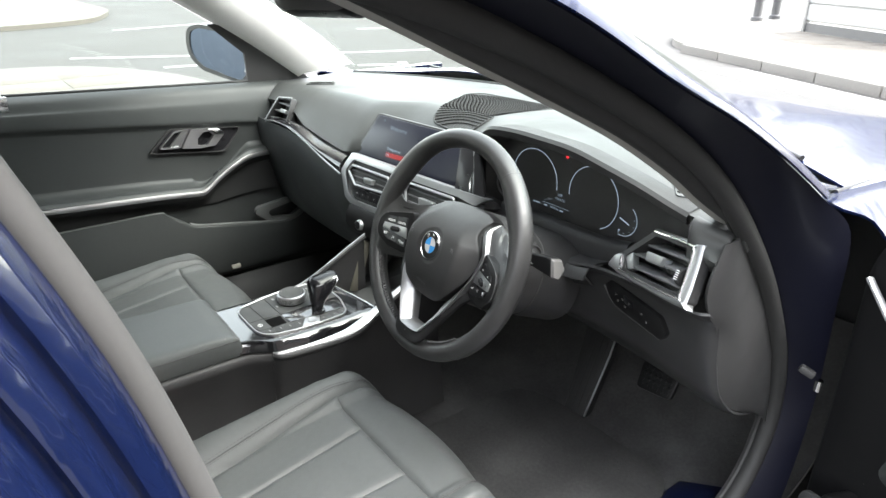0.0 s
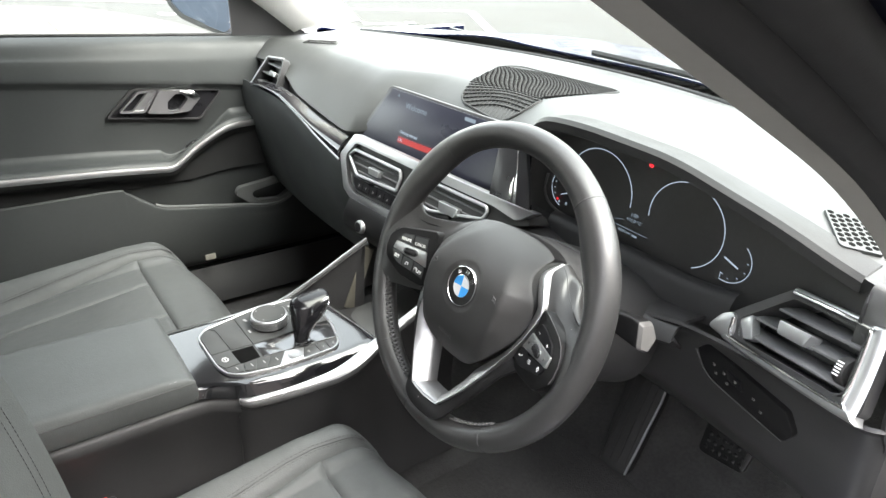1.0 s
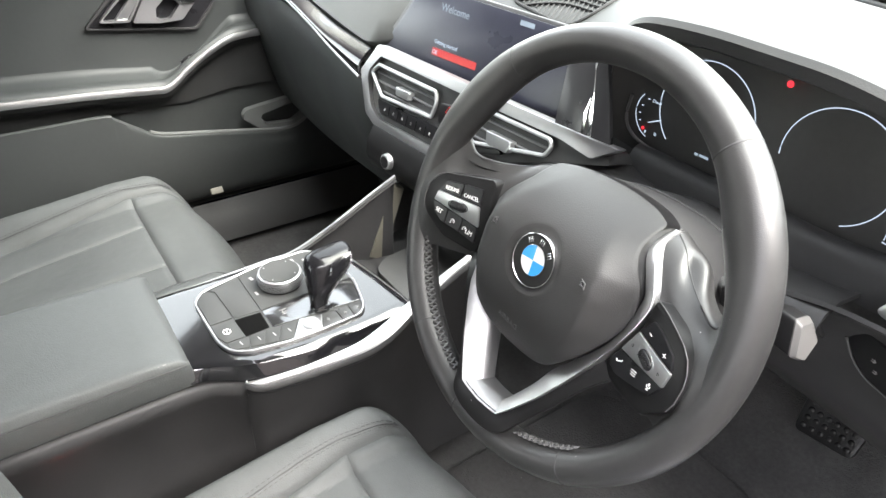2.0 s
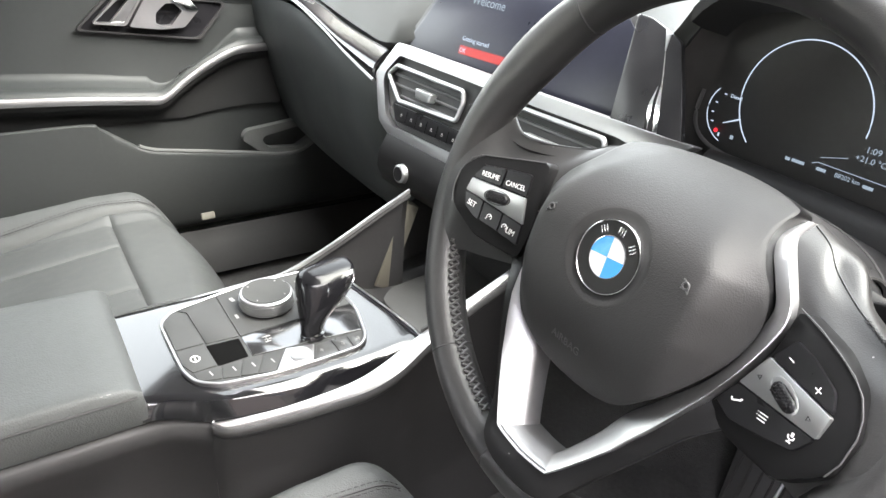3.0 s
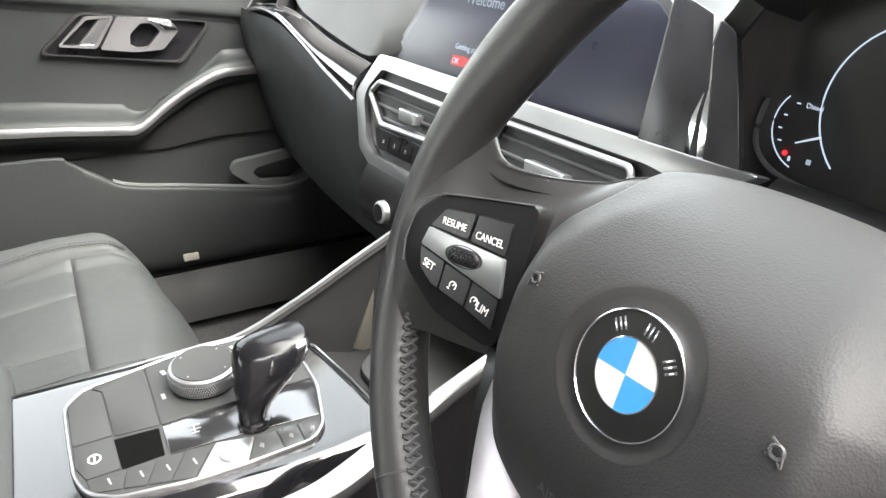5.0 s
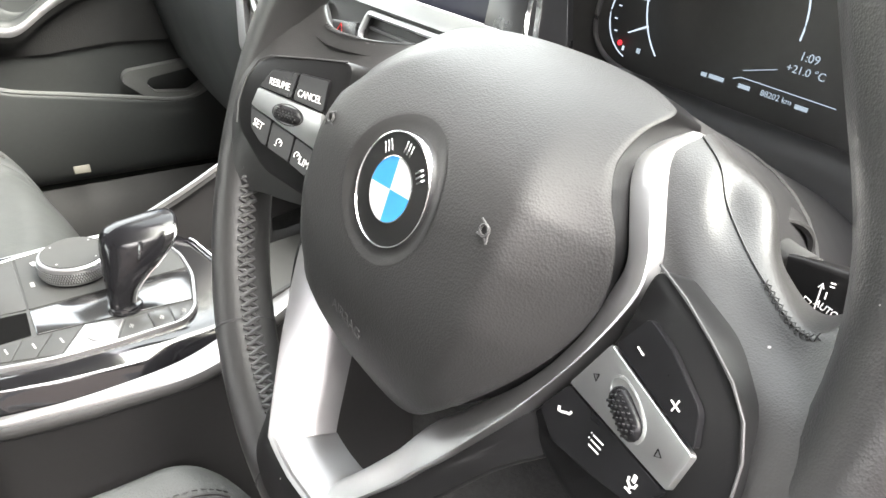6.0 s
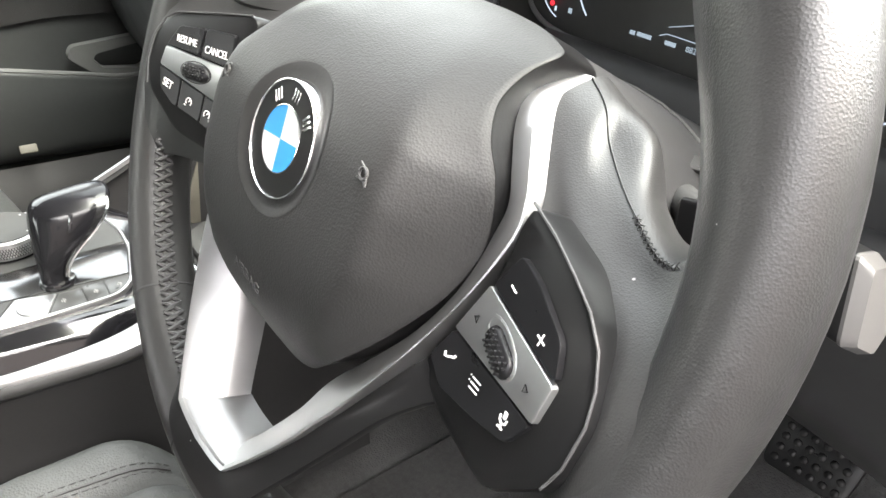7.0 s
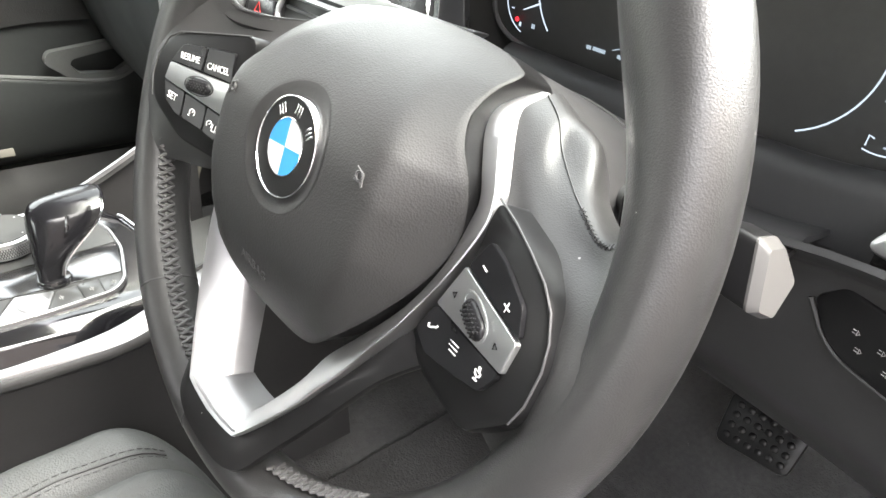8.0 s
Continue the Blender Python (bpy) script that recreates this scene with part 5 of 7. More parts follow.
part("silver_rail", thick(grid([[p.lerp(q, f) + Vector((0.0014, 0, 0.0012)) * math.sin(math.pi * f) for p, q in zip(rail_up, rail_low)] for f in (0, 0.08, 0.3, 0.6, 0.9, 1)]), 0.004), SATIN, console, "satin silver rail", 40)
part("rail_lip", thick(grid([[p + Vector((dx, 0, dz)) for p in rail_low] for dx, dz in ((0.0002, 0.0002), (0.0034, -0.0030), (0.0040, -0.0075), (0.0005, -0.0120), (-0.004, -0.014))]), 0.003), DARK, console, "dark moulded lip under the rail", 60)
part("silver_rail", thick(grid([[p + Vector((dx * w, 0, dz * w)) for p, w in zip(rail_l, [min(0.62, 0.2 + 0.025 * i) for i in range(50)])] for dx, dz in ((-0.005, -0.005), (-0.0035, 0.001), (0.0, 0.0032), (0.0045, 0.0022), (0.0052, -0.005))]), 0.003), SATIN, console, "satin silver rail", 40)
# side walls
rows = []
for p in rail_low:
    rows.append([p + Vector((-0.001, 0, -0.010)), p + Vector((-0.002, 0, -0.018)), p + Vector((-0.008, 0, -0.05)), Vector((p.x - 0.016, p.y, 0.48)), Vector((p.x + 0.008, p.y, 0.33))])
part("console_side", thick(grid(rows), 0.004), DARK, console, "dark grained console side", 60)
rows = []
for p in rail_l:
    rows.append([p + Vector((0.002, 0, -0.004)), p + Vector((-0.006, 0, -0.010)), p + Vector((-0.008, 0, -0.05)), Vector((p.x - 0.006, p.y, 0.48)), Vector((p.x - 0.02, p.y, 0.33))])
part("console_side", thick(grid(rows), 0.004, (-0.6, 0, 0.9)), DARK, console, "dark grained console side", 60)
# lacquered deck between the rails, rolling over to the near rail and down into the tray
EDGE_X = ((-0.225, 0.086), (-0.205, 0.0905), (-0.172, 0.1110), (-0.15, 0.1182), (-0.11, 0.1252), (-0.07, 0.1272), (-0.03, 0.1266), (0.005, 0.1205), (0.030, 0.1155), (0.048, 0.1130))
EDGE_Z = ((-0.225, 0.600), (-0.205, 0.600), (-0.172, 0.5970), (-0.15, 0.5980), (-0.11, 0.5995), (-0.07, 0.6010), (-0.03, 0.6040), (0.005, 0.6105), (0.030, 0.617), (0.048, 0.6210))
FRONT_Y = ((-0.080, -0.022), (-0.065, 0.000), (-0.045, 0.018), (-0.02, 0.030), (0.05, 0.041), (0.10, 0.047), (0.12, 0.048))
rows = []
for i in range(41):
    f = i / 40
    row = []
    for k in range(37):
        g = k / 36
        x = -0.080 + 0.198 * g
        y = -0.225 + (straight_at(x, FRONT_Y) + 0.225) * f
        ex, ez = mix_at(y, EDGE_X, 0.01), mix_at(y, EDGE_Z, 0.01)
        x = -0.080 + (ex + 0.080) * g
        flat = 0.6172 + 0.003 * max(0, y) / 0.05
        brow = min(0.1105, ex - 0.006)
        if x > brow:
            h = (x - brow) / (ex - brow)
            z = flat + (ez - 0.0015 - flat) * (0.30 * h + 0.70 * h ** 2.0)
        else:
            z = flat - 0.010 * max(0.0, (-0.066 - x) / 0.014) ** 2
        row.append(Vector((x, y, z)))
    rows.append(row)
rows.append([p + Vector((0, 0.004, -0.003)) for p in rows[-1]])
rows.append([p + Vector((0, 0.003, -0.014)) for p in rows[-1]])
rows.append([p + Vector((0, 0.001, -0.022)) for p in rows[-1]])
part("deck", thick(grid(rows), 0.003), GLOSS, console, "gloss black lacquered deck", 60)
front_edge = [p + Vector((0, 0.001, 0.0008)) for p in rows[40][10:]]
part("front_bead", tube(front_edge, 0.0016, 8), CHROME, console, "thin chrome edge of the deck")
DK = 0.6195
ring_o = rounded([Vector(p) for p in ((0.020, -0.1835), (-0.029, -0.1835), (-0.048, -0.168), (-0.0665, -0.085), (-0.0665, -0.012), (-0.045, 0.002), (0.0, 0.0135), (0.038, 0.0125), (0.088, -0.001), (0.1015, -0.014), (0.1035, -0.06), (0.102, -0.11), (0.0935, -0.158), (0.080, -0.176), (0.060, -0.1825))], 0.009, 5)
ring_i = shrink(ring_o, 0.0030)
keys = part("key_field", prism(ring_i, DK - 0.004, DK + 0.0004), GREYBTN, console, "grey key field")
rows = [[Vector((q.x, q.y, z)) for q in shrink(ring_o, d)] for d, z in ((0.0, DK - 0.003), (0.0, DK + 0.0014), (0.0006, DK + 0.0022), (0.0022, DK + 0.0024), (0.0030, DK + 0.0016), (0.0032, DK - 0.002))]
part("silver_ring", grid(rows, True), SATIN, console, "silver ring round the keys", 35)
KEY_SHAPES = (
    ("blank_plate", ((-0.0300, -0.1795), (-0.0445, -0.1665), (-0.0375, -0.1545), (0.0242, -0.1520), (0.0242, -0.1795)), GREYBTN, ""),
    ("brake_key", ((0.0255, -0.1795), (0.0262, -0.1520), (0.0645, -0.1510), (0.0650, -0.1735), (0.0500, -0.1795)), GREYBTN, ""),
    ("blank_plate", ((-0.0365, -0.1530), (-0.0450, -0.1610), (-0.0560, -0.1185), (0.0280, -0.1180), (0.0258, -0.1505)), GREYBTN, ""),
    ("controller_plate", ((-0.0560, -0.1168), (-0.0632, -0.0840), (-0.0632, -0.0140), (-0.0430, -0.0015), (0.0000, 0.0098), (0.0245, 0.0098), (0.0265, -0.0500), (0.0288, -0.1168)), GREYBTN, ""),
    ("gate_plate", ((0.0315, -0.1165), (0.0278, -0.0500), (0.0260, 0.0095), (0.0370, 0.0090), (0.0745, -0.0010), (0.0705, -0.0500), (0.0680, -0.0840), (0.0655, -0.1165)), SMOKED, "smoked chrome gear selector plate"),
    ("start_key", ((0.0695, -0.0835), (0.0760, -0.0560), (0.1002, -0.0670), (0.0992, -0.1040)), SATIN, "bright silver start key"),
    ("option_key", ((0.0775, -0.0545), (0.0772, -0.0390), (0.1005, -0.0390), (0.1005, -0.0650)), GATEGREY, "dark grey key"),
    ("option_key", ((0.0772, -0.0380), (0.0770, -0.0215), (0.1002, -0.0230), (0.1005, -0.0380)), GATEGREY, "dark grey key"),
    ("option_key", ((0.0770, -0.0205), (0.0768, -0.0020), (0.0900, -0.0055), (0.0990, -0.0150), (0.1002, -0.0220)), GATEGREY, "dark grey key"),
)
for name, poly, mat, label in KEY_SHAPES:
    part(name, prism(rounded([Vector(p) for p in poly], 0.0014), DK - 0.001, DK + 0.0017, bevel=0.0005), mat, keys, label)
U0, U1, L0, L1 = Vector((0.0662, -0.1735)), Vector((0.0690, -0.0850)), Vector((0.0800, -0.1725)), Vector((0.0985, -0.1050))
for f0, f1 in ((0.0, 0.30), (0.31, 0.53), (0.54, 0.76), (0.77, 1.0)):
    part("mode_key", prism(rounded([U0.lerp(U1, f0), U0.lerp(U1, f1), L0.lerp(L1, f1), L0.lerp(L1, f0)], 0.0012), DK - 0.001, DK + 0.0017, bevel=0.0005), GREYBTN, keys)
    mid_key = U0.lerp(U1, (f0 + f1) / 2).lerp(L0.lerp(L1, (f0 + f1) / 2), 0.5)
    part("symbol", box(0.0070, 0.0013, 0.0006, pose(mid_key.x, mid_key.y + 0.002, DK + 0.0018, 0, 0, 10), 0), DIMMARK, keys)
part("start_button", lathe([(0.0115, DK), (0.0115, DK + 0.0022), (0.0108, DK + 0.0027), (0.0098, DK + 0.0022), (0.002, DK + 0.0022)], 32, Matrix.Translation((0.0865, -0.0740, 0))), SATIN, keys, "round silver start button")
part("slot", prism(rounded([Vector(p) for p in ((0.0292, -0.1515), (0.0312, -0.1190), (0.0640, -0.1200), (0.0655, -0.1500))], 0.0015), DK - 0.006, DK + 0.0008), GRILLE, console, "black recess")
for x, y in ((0.089, -0.0535), (0.089, -0.030), (0.088, -0.0120)):
    part("symbol", bar_mark(pose(x, y, DK + 0.0019), [((-3, 0), (3, 0.5)), ((-1.8, 1.2), (0.8, 1.5)), ((-1.0, -1.3), (1.6, -1.0))], 0.0004), DIMMARK, keys)
bm = tube([Vector((0.046 + 0.0048 * math.cos(a), -0.1665 + 0.0042 * math.sin(a), DK + 0.0019)) for a in (i * math.pi / 8 for i in range(16))], 0.0006, 4, True)
tube([Vector((0.0435, -0.1665, DK + 0.0019)), Vector((0.0485, -0.1665, DK + 0.0019))], 0.0007, 4, bm=bm)
part("symbol", bm, MARK, keys)
part("gear_mark", bar_mark(pose(0.046, -0.093, DK + 0.0019), [((-4, -6), (-4, 3)), ((-4, -2), (5, -2)), ((1, -5), (1, 3)), ((5, -5), (5, 1))], 0.0005), DIMMARK, keys)
part("symbol", box(0.0075, 0.0040, 0.0006, pose(-0.040, -0.1035, DK + 0.0018, 0, 0, 14), 0), DIMMARK, keys)
part("symbol", box(0.0075, 0.0030, 0.0006, pose(-0.006, -0.1090, DK + 0.0018, 0, 0, 4), 0), DIMMARK, keys)
for x, y in ((-0.052, -0.040), (-0.044, -0.026), (-0.004, -0.010)):
    part("symbol", box(0.0055, 0.0032, 0.0006, pose(x, y, DK + 0.0018, 0, 0, 20), 0), DIMMARK, keys)

dial_at = Vector((-0.0115, -0.0735, 0))
part("controller_shadow_gap", lathe([(0.0262, DK), (0.0262, DK + 0.0045)], 48, Matrix.Translation(dial_at)), BUTTON, console)
knob = part("rotary_controller", lathe([(0.0268, DK + 0.0040), (0.0282, DK + 0.0048), (0.0286, DK + 0.0060), (0.0286, DK + 0.0165), (0.0288, DK + 0.0172), (0.0282, DK + 0.0198), (0.0262, DK + 0.0210)], 64, Matrix.Translation(dial_at)), SATIN, console, "knurled silver rotary controller")
part("controller_cap", lathe([(0.0258, DK + 0.019), (0.0256, DK + 0.0219), (0.0248, DK + 0.0216), (0.004, DK + 0.0213)], 48, Matrix.Translation(dial_at)), CAPGREY, knob, "grey touch pad cap")
for a in (45, 135, 225, 315):
    part("cap_dot", lathe([(0.0008, 0), (0.0008, 0.0004)], 8, Matrix.Translation(dial_at + Vector((0.0215 * math.cos(radians(a)), 0.0215 * math.sin(radians(a)), DK + 0.0216)))), DIMMARK, knob)
part("grip_band", lathe([(0.0280, DK + 0.0066), (0.0288, DK + 0.0068), (0.0288, DK + 0.0162), (0.0280, DK + 0.0164)], 64, Matrix.Translation(dial_at)), GATEGREY, knob, "dark knurled band")
bm = bmesh.new()
for i in range(90):
    for k in range(4):
        a = 2 * math.pi * (i + 0.5 * (k % 2)) / 90
        box(0.0012, 0.0012, 0.0016, Matrix.Translation(dial_at) @ pose(0, 0, DK + 0.0083 + k * 0.0023, 0, 0, math.degrees(a)) @ pose(0.0289, 0, 0), 0, bm)
part("knurling", bm, BRUSHED, knob)

# gear selector: a slim neck under a long swept glossy head
selector = thing("gear_selector", "gloss black gear selector lever with chrome edge on the console", "gear lever", (0.062, -0.051, DK))
part("boot", lathe([(0.0150, DK), (0.0148, DK + 0.0040), (0.0135, DK + 0.0058), (0.0105, DK + 0.0062)], 28, Matrix.Translation((0.0620, -0.0510, 0)) @ Matrix.Diagonal((0.80, 0.92, 1, 1))), GLOSS, selector, "gloss black collar")


def lever_ring(x, y, z, a, b, rake):
    """One level of the lever: a is half its length, b half its width; rake lifts the forward end."""
    out = []
    for i in range(36):
        t = i * 2 * math.pi / 36
        c, d = math.copysign(abs(math.cos(t)) ** 0.62, math.cos(t)), math.copysign(abs(math.sin(t)) ** 0.70, math.sin(t))
        out.append(Vector((x + b * d, y + a * c, z + rake * a * c)))
    return out


HEAD = ((0.0610, -0.0530, 0.003, 0.0098, 0.0085, 0.0), (0.0600, -0.0525, 0.011, 0.0102, 0.0090, 0.0), (0.0580, -0.0505, 0.020, 0.0118, 0.0108, 0.05), (0.0550, -0.0455, 0.029, 0.0165, 0.0135, 0.12), (0.0515, -0.0385, 0.038, 0.0230, 0.0160, 0.20), (0.0475, -0.0325, 0.047, 0.0282, 0.0178, 0.22), (0.0435, -0.0290, 0.055, 0.0305, 0.0182, 0.20), (0.0405, -0.0275, 0.0615, 0.0300, 0.0165, 0.16), (0.0390, -0.0270, 0.0655, 0.0265, 0.0125, 0.12), (0.0385, -0.0270, 0.0672, 0.0180, 0.0070, 0.10))
body_line = curve([Vector(h[:3]) for h in HEAD], 34)
body_size = curve([Vector(h[3:]) for h in HEAD], 34)
head = part("head", capped([lever_ring(c.x, c.y, DK + c.z, w.x, w.y, w.z) for c, w in zip(body_line, body_size)]), LEVER, selector, "swept gloss black head", 60)
# chrome frame that runs down the near face into the neck
near_edge, far_edge = [], []
for c, w in zip(body_line[3:27], body_size[3:27]):
    near_edge.append(Vector((c.x + w.y * 0.86, c.y + w.x * 0.80, DK + c.z + w.z * w.x * 0.8)))
    far_edge.append(Vector((c.x + w.y * 0.99, c.y + w.x * 0.42, DK + c.z + w.z * w.x * 0.4)))
rows = [[p.lerp(q, f) + Vector((0.0014, 0.0010, 0)) for p, q in zip(near_edge, far_edge)] for f in (0, 0.12, 0.5, 0.8)]
part("chrome_edge", thick(grid(rows), 0.0015), SMOKED, head, "smoked chrome side blade", 50)
part("chrome_line", tube([p + Vector((0.0012, 0.0010, 0)) for p in near_edge], 0.0011, 8), CHROME, head, "thin chrome line")
part("release_panel", tube([Vector((c.x + w.y * 0.98, c.y - w.x * 0.10, DK + c.z)) + Vector((0.0006, 0, 0)) for c, w in zip(body_line[18:25], body_size[18:25])], 0.0016, 8), BLACK, head)

# open tray ahead of the selector
tray = [[Vector((x, y, z)) for x in (-0.080, -0.04, 0.02, 0.07, 0.112)] for y, z in ((0.045, 0.580), (0.08, 0.572), (0.15, 0.572), (0.22, 0.580), (0.262, 0.60), (0.272, 0.66), (0.272, 0.70))]
part("tray", thick(grid(tray), 0.004), DARK, console, "dark storage tray", 60)
part("tray_mat", prism(rounded([Vector(p) for p in ((-0.040, 0.10), (-0.058, 0.235), (0.096, 0.235), (0.100, 0.075), (-0.02, 0.075))], 0.012), 0.575, 0.582, bevel=0.002), TRAYMAT, console, "grey rubber tray mat")
part("tray_cheek", thick(grid([[Vector((-0.079, 0.05, 0.585)), Vector((-0.081, 0.12, 0.585)), Vector((-0.083, 0.20, 0.60)), Vector((-0.083, 0.26, 0.64))], [Vector((-0.084, 0.05, 0.622)), Vector((-0.085, 0.12, 0.655)), Vector((-0.084, 0.20, 0.70)), Vector((-0.083, 0.26, 0.70))]]), 0.003), DARK, console)
# beige strip paints the daylight that falls on the tray's left wall
part("lit_cheek_strip", prism([Vector(p) for p in ((0.124, 0.690), (0.146, 0.680), (0.106, 0.566), (0.086, 0.577))], -0.018, 0.0, plane_at((-0.056, 0, 0), (0, 1, 0), (0, 0, 1)), 0.002), BEIGE, console, "tray cheek with the daylight on it put into its beige")
part("tray_cheek", thick(grid([[Vector((0.111, 0.05, 0.585)), Vector((0.113, 0.14, 0.585)), Vector((0.114, 0.26, 0.62))], [Vector((0.114, 0.05, 0.628)), Vector((0.116, 0.14, 0.658)), Vector((0.116, 0.26, 0.70))]]), 0.003), DARK, console)

# armrest
rows = []
AR, AL = 0.088, -0.102
for y, z, inset in ((-0.221, 0.600, 0.004), (-0.2195, 0.618, 0.001), (-0.2215, 0.632, 0.0), (-0.232, 0.6405, 0.0), (-0.26, 0.643, 0.0), (-0.40, 0.645, 0.0), (-0.56, 0.645, 0.0), (-0.62, 0.640, 0.0), (-0.632, 0.60, 0.0)):
    top = z
    r, l = AR - inset, AL + inset
    rows.append([Vector((l, y, 0.595)), Vector((l - 0.001, y, min(top, 0.622))), Vector((l + 0.003, y, min(top, 0.636))), Vector((l + 0.012, y, top - 0.001)), Vector((l + 0.04, y, top)), Vector((0, y, top + 0.001)), Vector((r - 0.04, y, top)), Vector((r - 0.010, y, top - 0.001)), Vector((r - 0.002, y, min(top, 0.636))), Vector((r + 0.001, y, min(top, 0.622))), Vector((r - 0.002, y, 0.600)), Vector((r - 0.004, y, 0.595))])
armrest = thing("armrest", "dark grey leather centre armrest lid, closed, on the console", "armrest", (0, -0.42, 0.59))
part("lid", grid([curve(r, 44) for r in rows]), SEAT, armrest, "padded leather lid", 60)
part("lid_seam", tube([Vector((AR + 0.0002, y, 0.6300)) for y in (-0.226, -0.24, -0.35, -0.5, -0.62)], 0.0014, 6), DTHREAD, armrest)
part("lid_stitching", dashes([Vector((AR - 0.004, -0.245, 0.6385)), Vector((AR - 0.004, -0.62, 0.6385))], 0.004, 0.002, 0.0005), THREAD, armrest)
rows = []
for y in (-0.66, -0.45, -0.24, -0.205, -0.172):
    r = 0.088 if y < -0.21 else 0.088 + (y + 0.21) * 0.60
    rows.append([Vector((-0.10, y, 0.594)), Vector((r - 0.004, y, 0.594)), Vector((r + 0.002, y, 0.590)), Vector((r + 0.003, y, 0.575)), Vector((r - 0.006, y, 0.560)), Vector((r - 0.010, y, 0.45)), Vector((r + 0.02, y, 0.33))])
part("console_bin", thick(grid(rows), 0.004), DARK, console, "dark grained console bin", 60)


# ---- seats ----
def seat(name, cx, dy, label):
    s = thing(name, label, "car seat", (cx, -0.22 + dy, 0.30))

    def front(u):
        return dy + 0.050 - 0.95 * u * u - 5.0 * max(0.0, abs(u) - 0.19) ** 2

    def seam_line(u):
        return dy - 0.098

    def height(u, y):
        d = front(u) - y
        z = 0.514 - 0.035 * max(0.0, min(1.0, (d - 0.13) / 0.35))
        z += 0.030 * math.sin(min(max(0.0, (abs(u) - 0.138) / 0.055), 1.3) * math.pi / 2 * 0.95)
        z -= 0.11 * max(0.0, 1 - d / 0.080) ** 2.2
        if abs(u) > 0.196:
            z -= 4.2 * (abs(u) - 0.196) ** 1.32
        return z

    def drawn_in(u, y):
        """The panels narrow towards the backrest."""
        return u * (1 - 1.1 * max(0.0, seam_line(u) - y) * (1 - (abs(u) / 0.25) ** 2))

    def panel(pname, u0, u1, start, stop, nu, nd, drop=0.007):
        rows = []
        for i in range(nu + 1):
            row = []
            for k in range(nd + 1):
                f, g = i / nu, k / nd
                u = u0 + (u1 - u0) * f
                ya, yb = start(u), stop(u)
                y = ya + (yb - ya) * g
                edge = min(f, 1 - f) * abs(u1 - u0), min(g, 1 - g) * abs(ya - yb)
                dip = drop * math.exp(-min(edge) / 0.0042)
                w = drawn_in(u, y)
                crease = 0.0007 * noise.noise(Vector((w * 26 + cx, y * 34, 0.3))) + 0.0004 * noise.noise(Vector((w * 90, y * 70 + cx, 1.3)))
                row.append(Vector((cx + w, y, height(w, y) - dip + crease)))
            rows.append(row)
        return part(pname, grid(rows), SEAT, s, "", 70)

    rear = lambda u: dy - 0.475
    panel("front_panel", -0.158, 0.158, front, seam_line, 48, 36)
    for u0, u1 in ((-0.158, -0.070), (-0.070, 0.070), (0.070, 0.158)):
        panel("insert", u0, u1, seam_line, rear, 30, 66, 0.0055)
    for sd in (-1, 1):
        panel("bolster", sd * 0.158, sd * 0.242, front, rear, 34, 80)
        skirt = []
        for k in range(31):
            u = sd * 0.242
            y = front(u) + (rear(u) - front(u)) * k / 30
            z = height(u, y)
            skirt.append([Vector((cx + u, y, z)), Vector((cx + u + sd * 0.002, y, z - 0.02)), Vector((cx + u - sd * 0.008, y, 0.40)), Vector((cx + u - sd * 0.015, y, 0.34))])
        part("side_skirt", grid(skirt), DARK, s, "", 60)
        line = [Vector((cx + drawn_in(sd * (0.166 + 0.010 * min(1, k / 14)), dy - 0.024 - 0.43 * k / 50), dy - 0.024 - 0.43 * k / 50, 0)) for k in range(51)]
        for o in (-0.0035, 0.0035):
            pts = [Vector((p.x + o, p.y, height(p.x + o - cx, p.y) + 0.0006)) for p in line]
            part("stitching", dashes(pts, 0.0045, 0.0022, 0.0006), DTHREAD, s)
        part("welt", tube([Vector((p.x, p.y, height(p.x - cx, p.y) - 0.0002)) for p in line], 0.0011, 5), DTHREAD, s)
    nose = []
    for i in range(41):
        u = -0.242 + 0.484 * i / 40
        y = front(u)
        z = height(u, y)
        nose.append([Vector((cx + u, y, z)), Vector((cx + u, y + 0.006, z - 0.02)), Vector((cx + u, y - 0.004, 0.36)), Vector((cx + u, y - 0.02, 0.33))])
    part("front_skirt", grid(nose), SEAT, s, "", 60)
    part("seat_base", box(0.42, 0.40, 0.06, pose(cx, -0.22 + dy, 0.335), 0.01), DARK, s)

    def back(u, z):
        h = (z - 0.50) / 0.62
        y = dy - 0.445 - 0.13 * h + 0.028 * math.sin(math.pi * min(1, max(0, h)))
        side = max(0.0, (abs(u) - 0.115) / 0.10)
        y += 0.060 * min(1.0, side) ** 1.4 * (1 - 0.4 * max(0, h))
        if abs(u) > 0.212:
            y -= 6.0 * (abs(u) - 0.212) ** 1.3
        return y

    def back_panel(pname, u0, u1, nu):
        rows = []
        for i in range(nu + 1):
            row = []
            for k in range(41):
                f, g = i / nu, k / 40
                z = 0.47 + 0.66 * g
                u = (u0 + (u1 - u0) * f) * (1 - 0.25 * max(0, g - 0.7))
                dip = 0.007 * math.exp(-min(f, 1 - f) * abs(u1 - u0) / 0.0045)
                row.append(Vector((cx + u, back(u, z) - dip - 0.25 * max(0, g - 0.9) ** 1.5, z)))
            rows.append(row)
        return part(pname, grid(rows), SEAT, s, "", 70)

    back_panel("back_insert", -0.14, 0.14, 36)
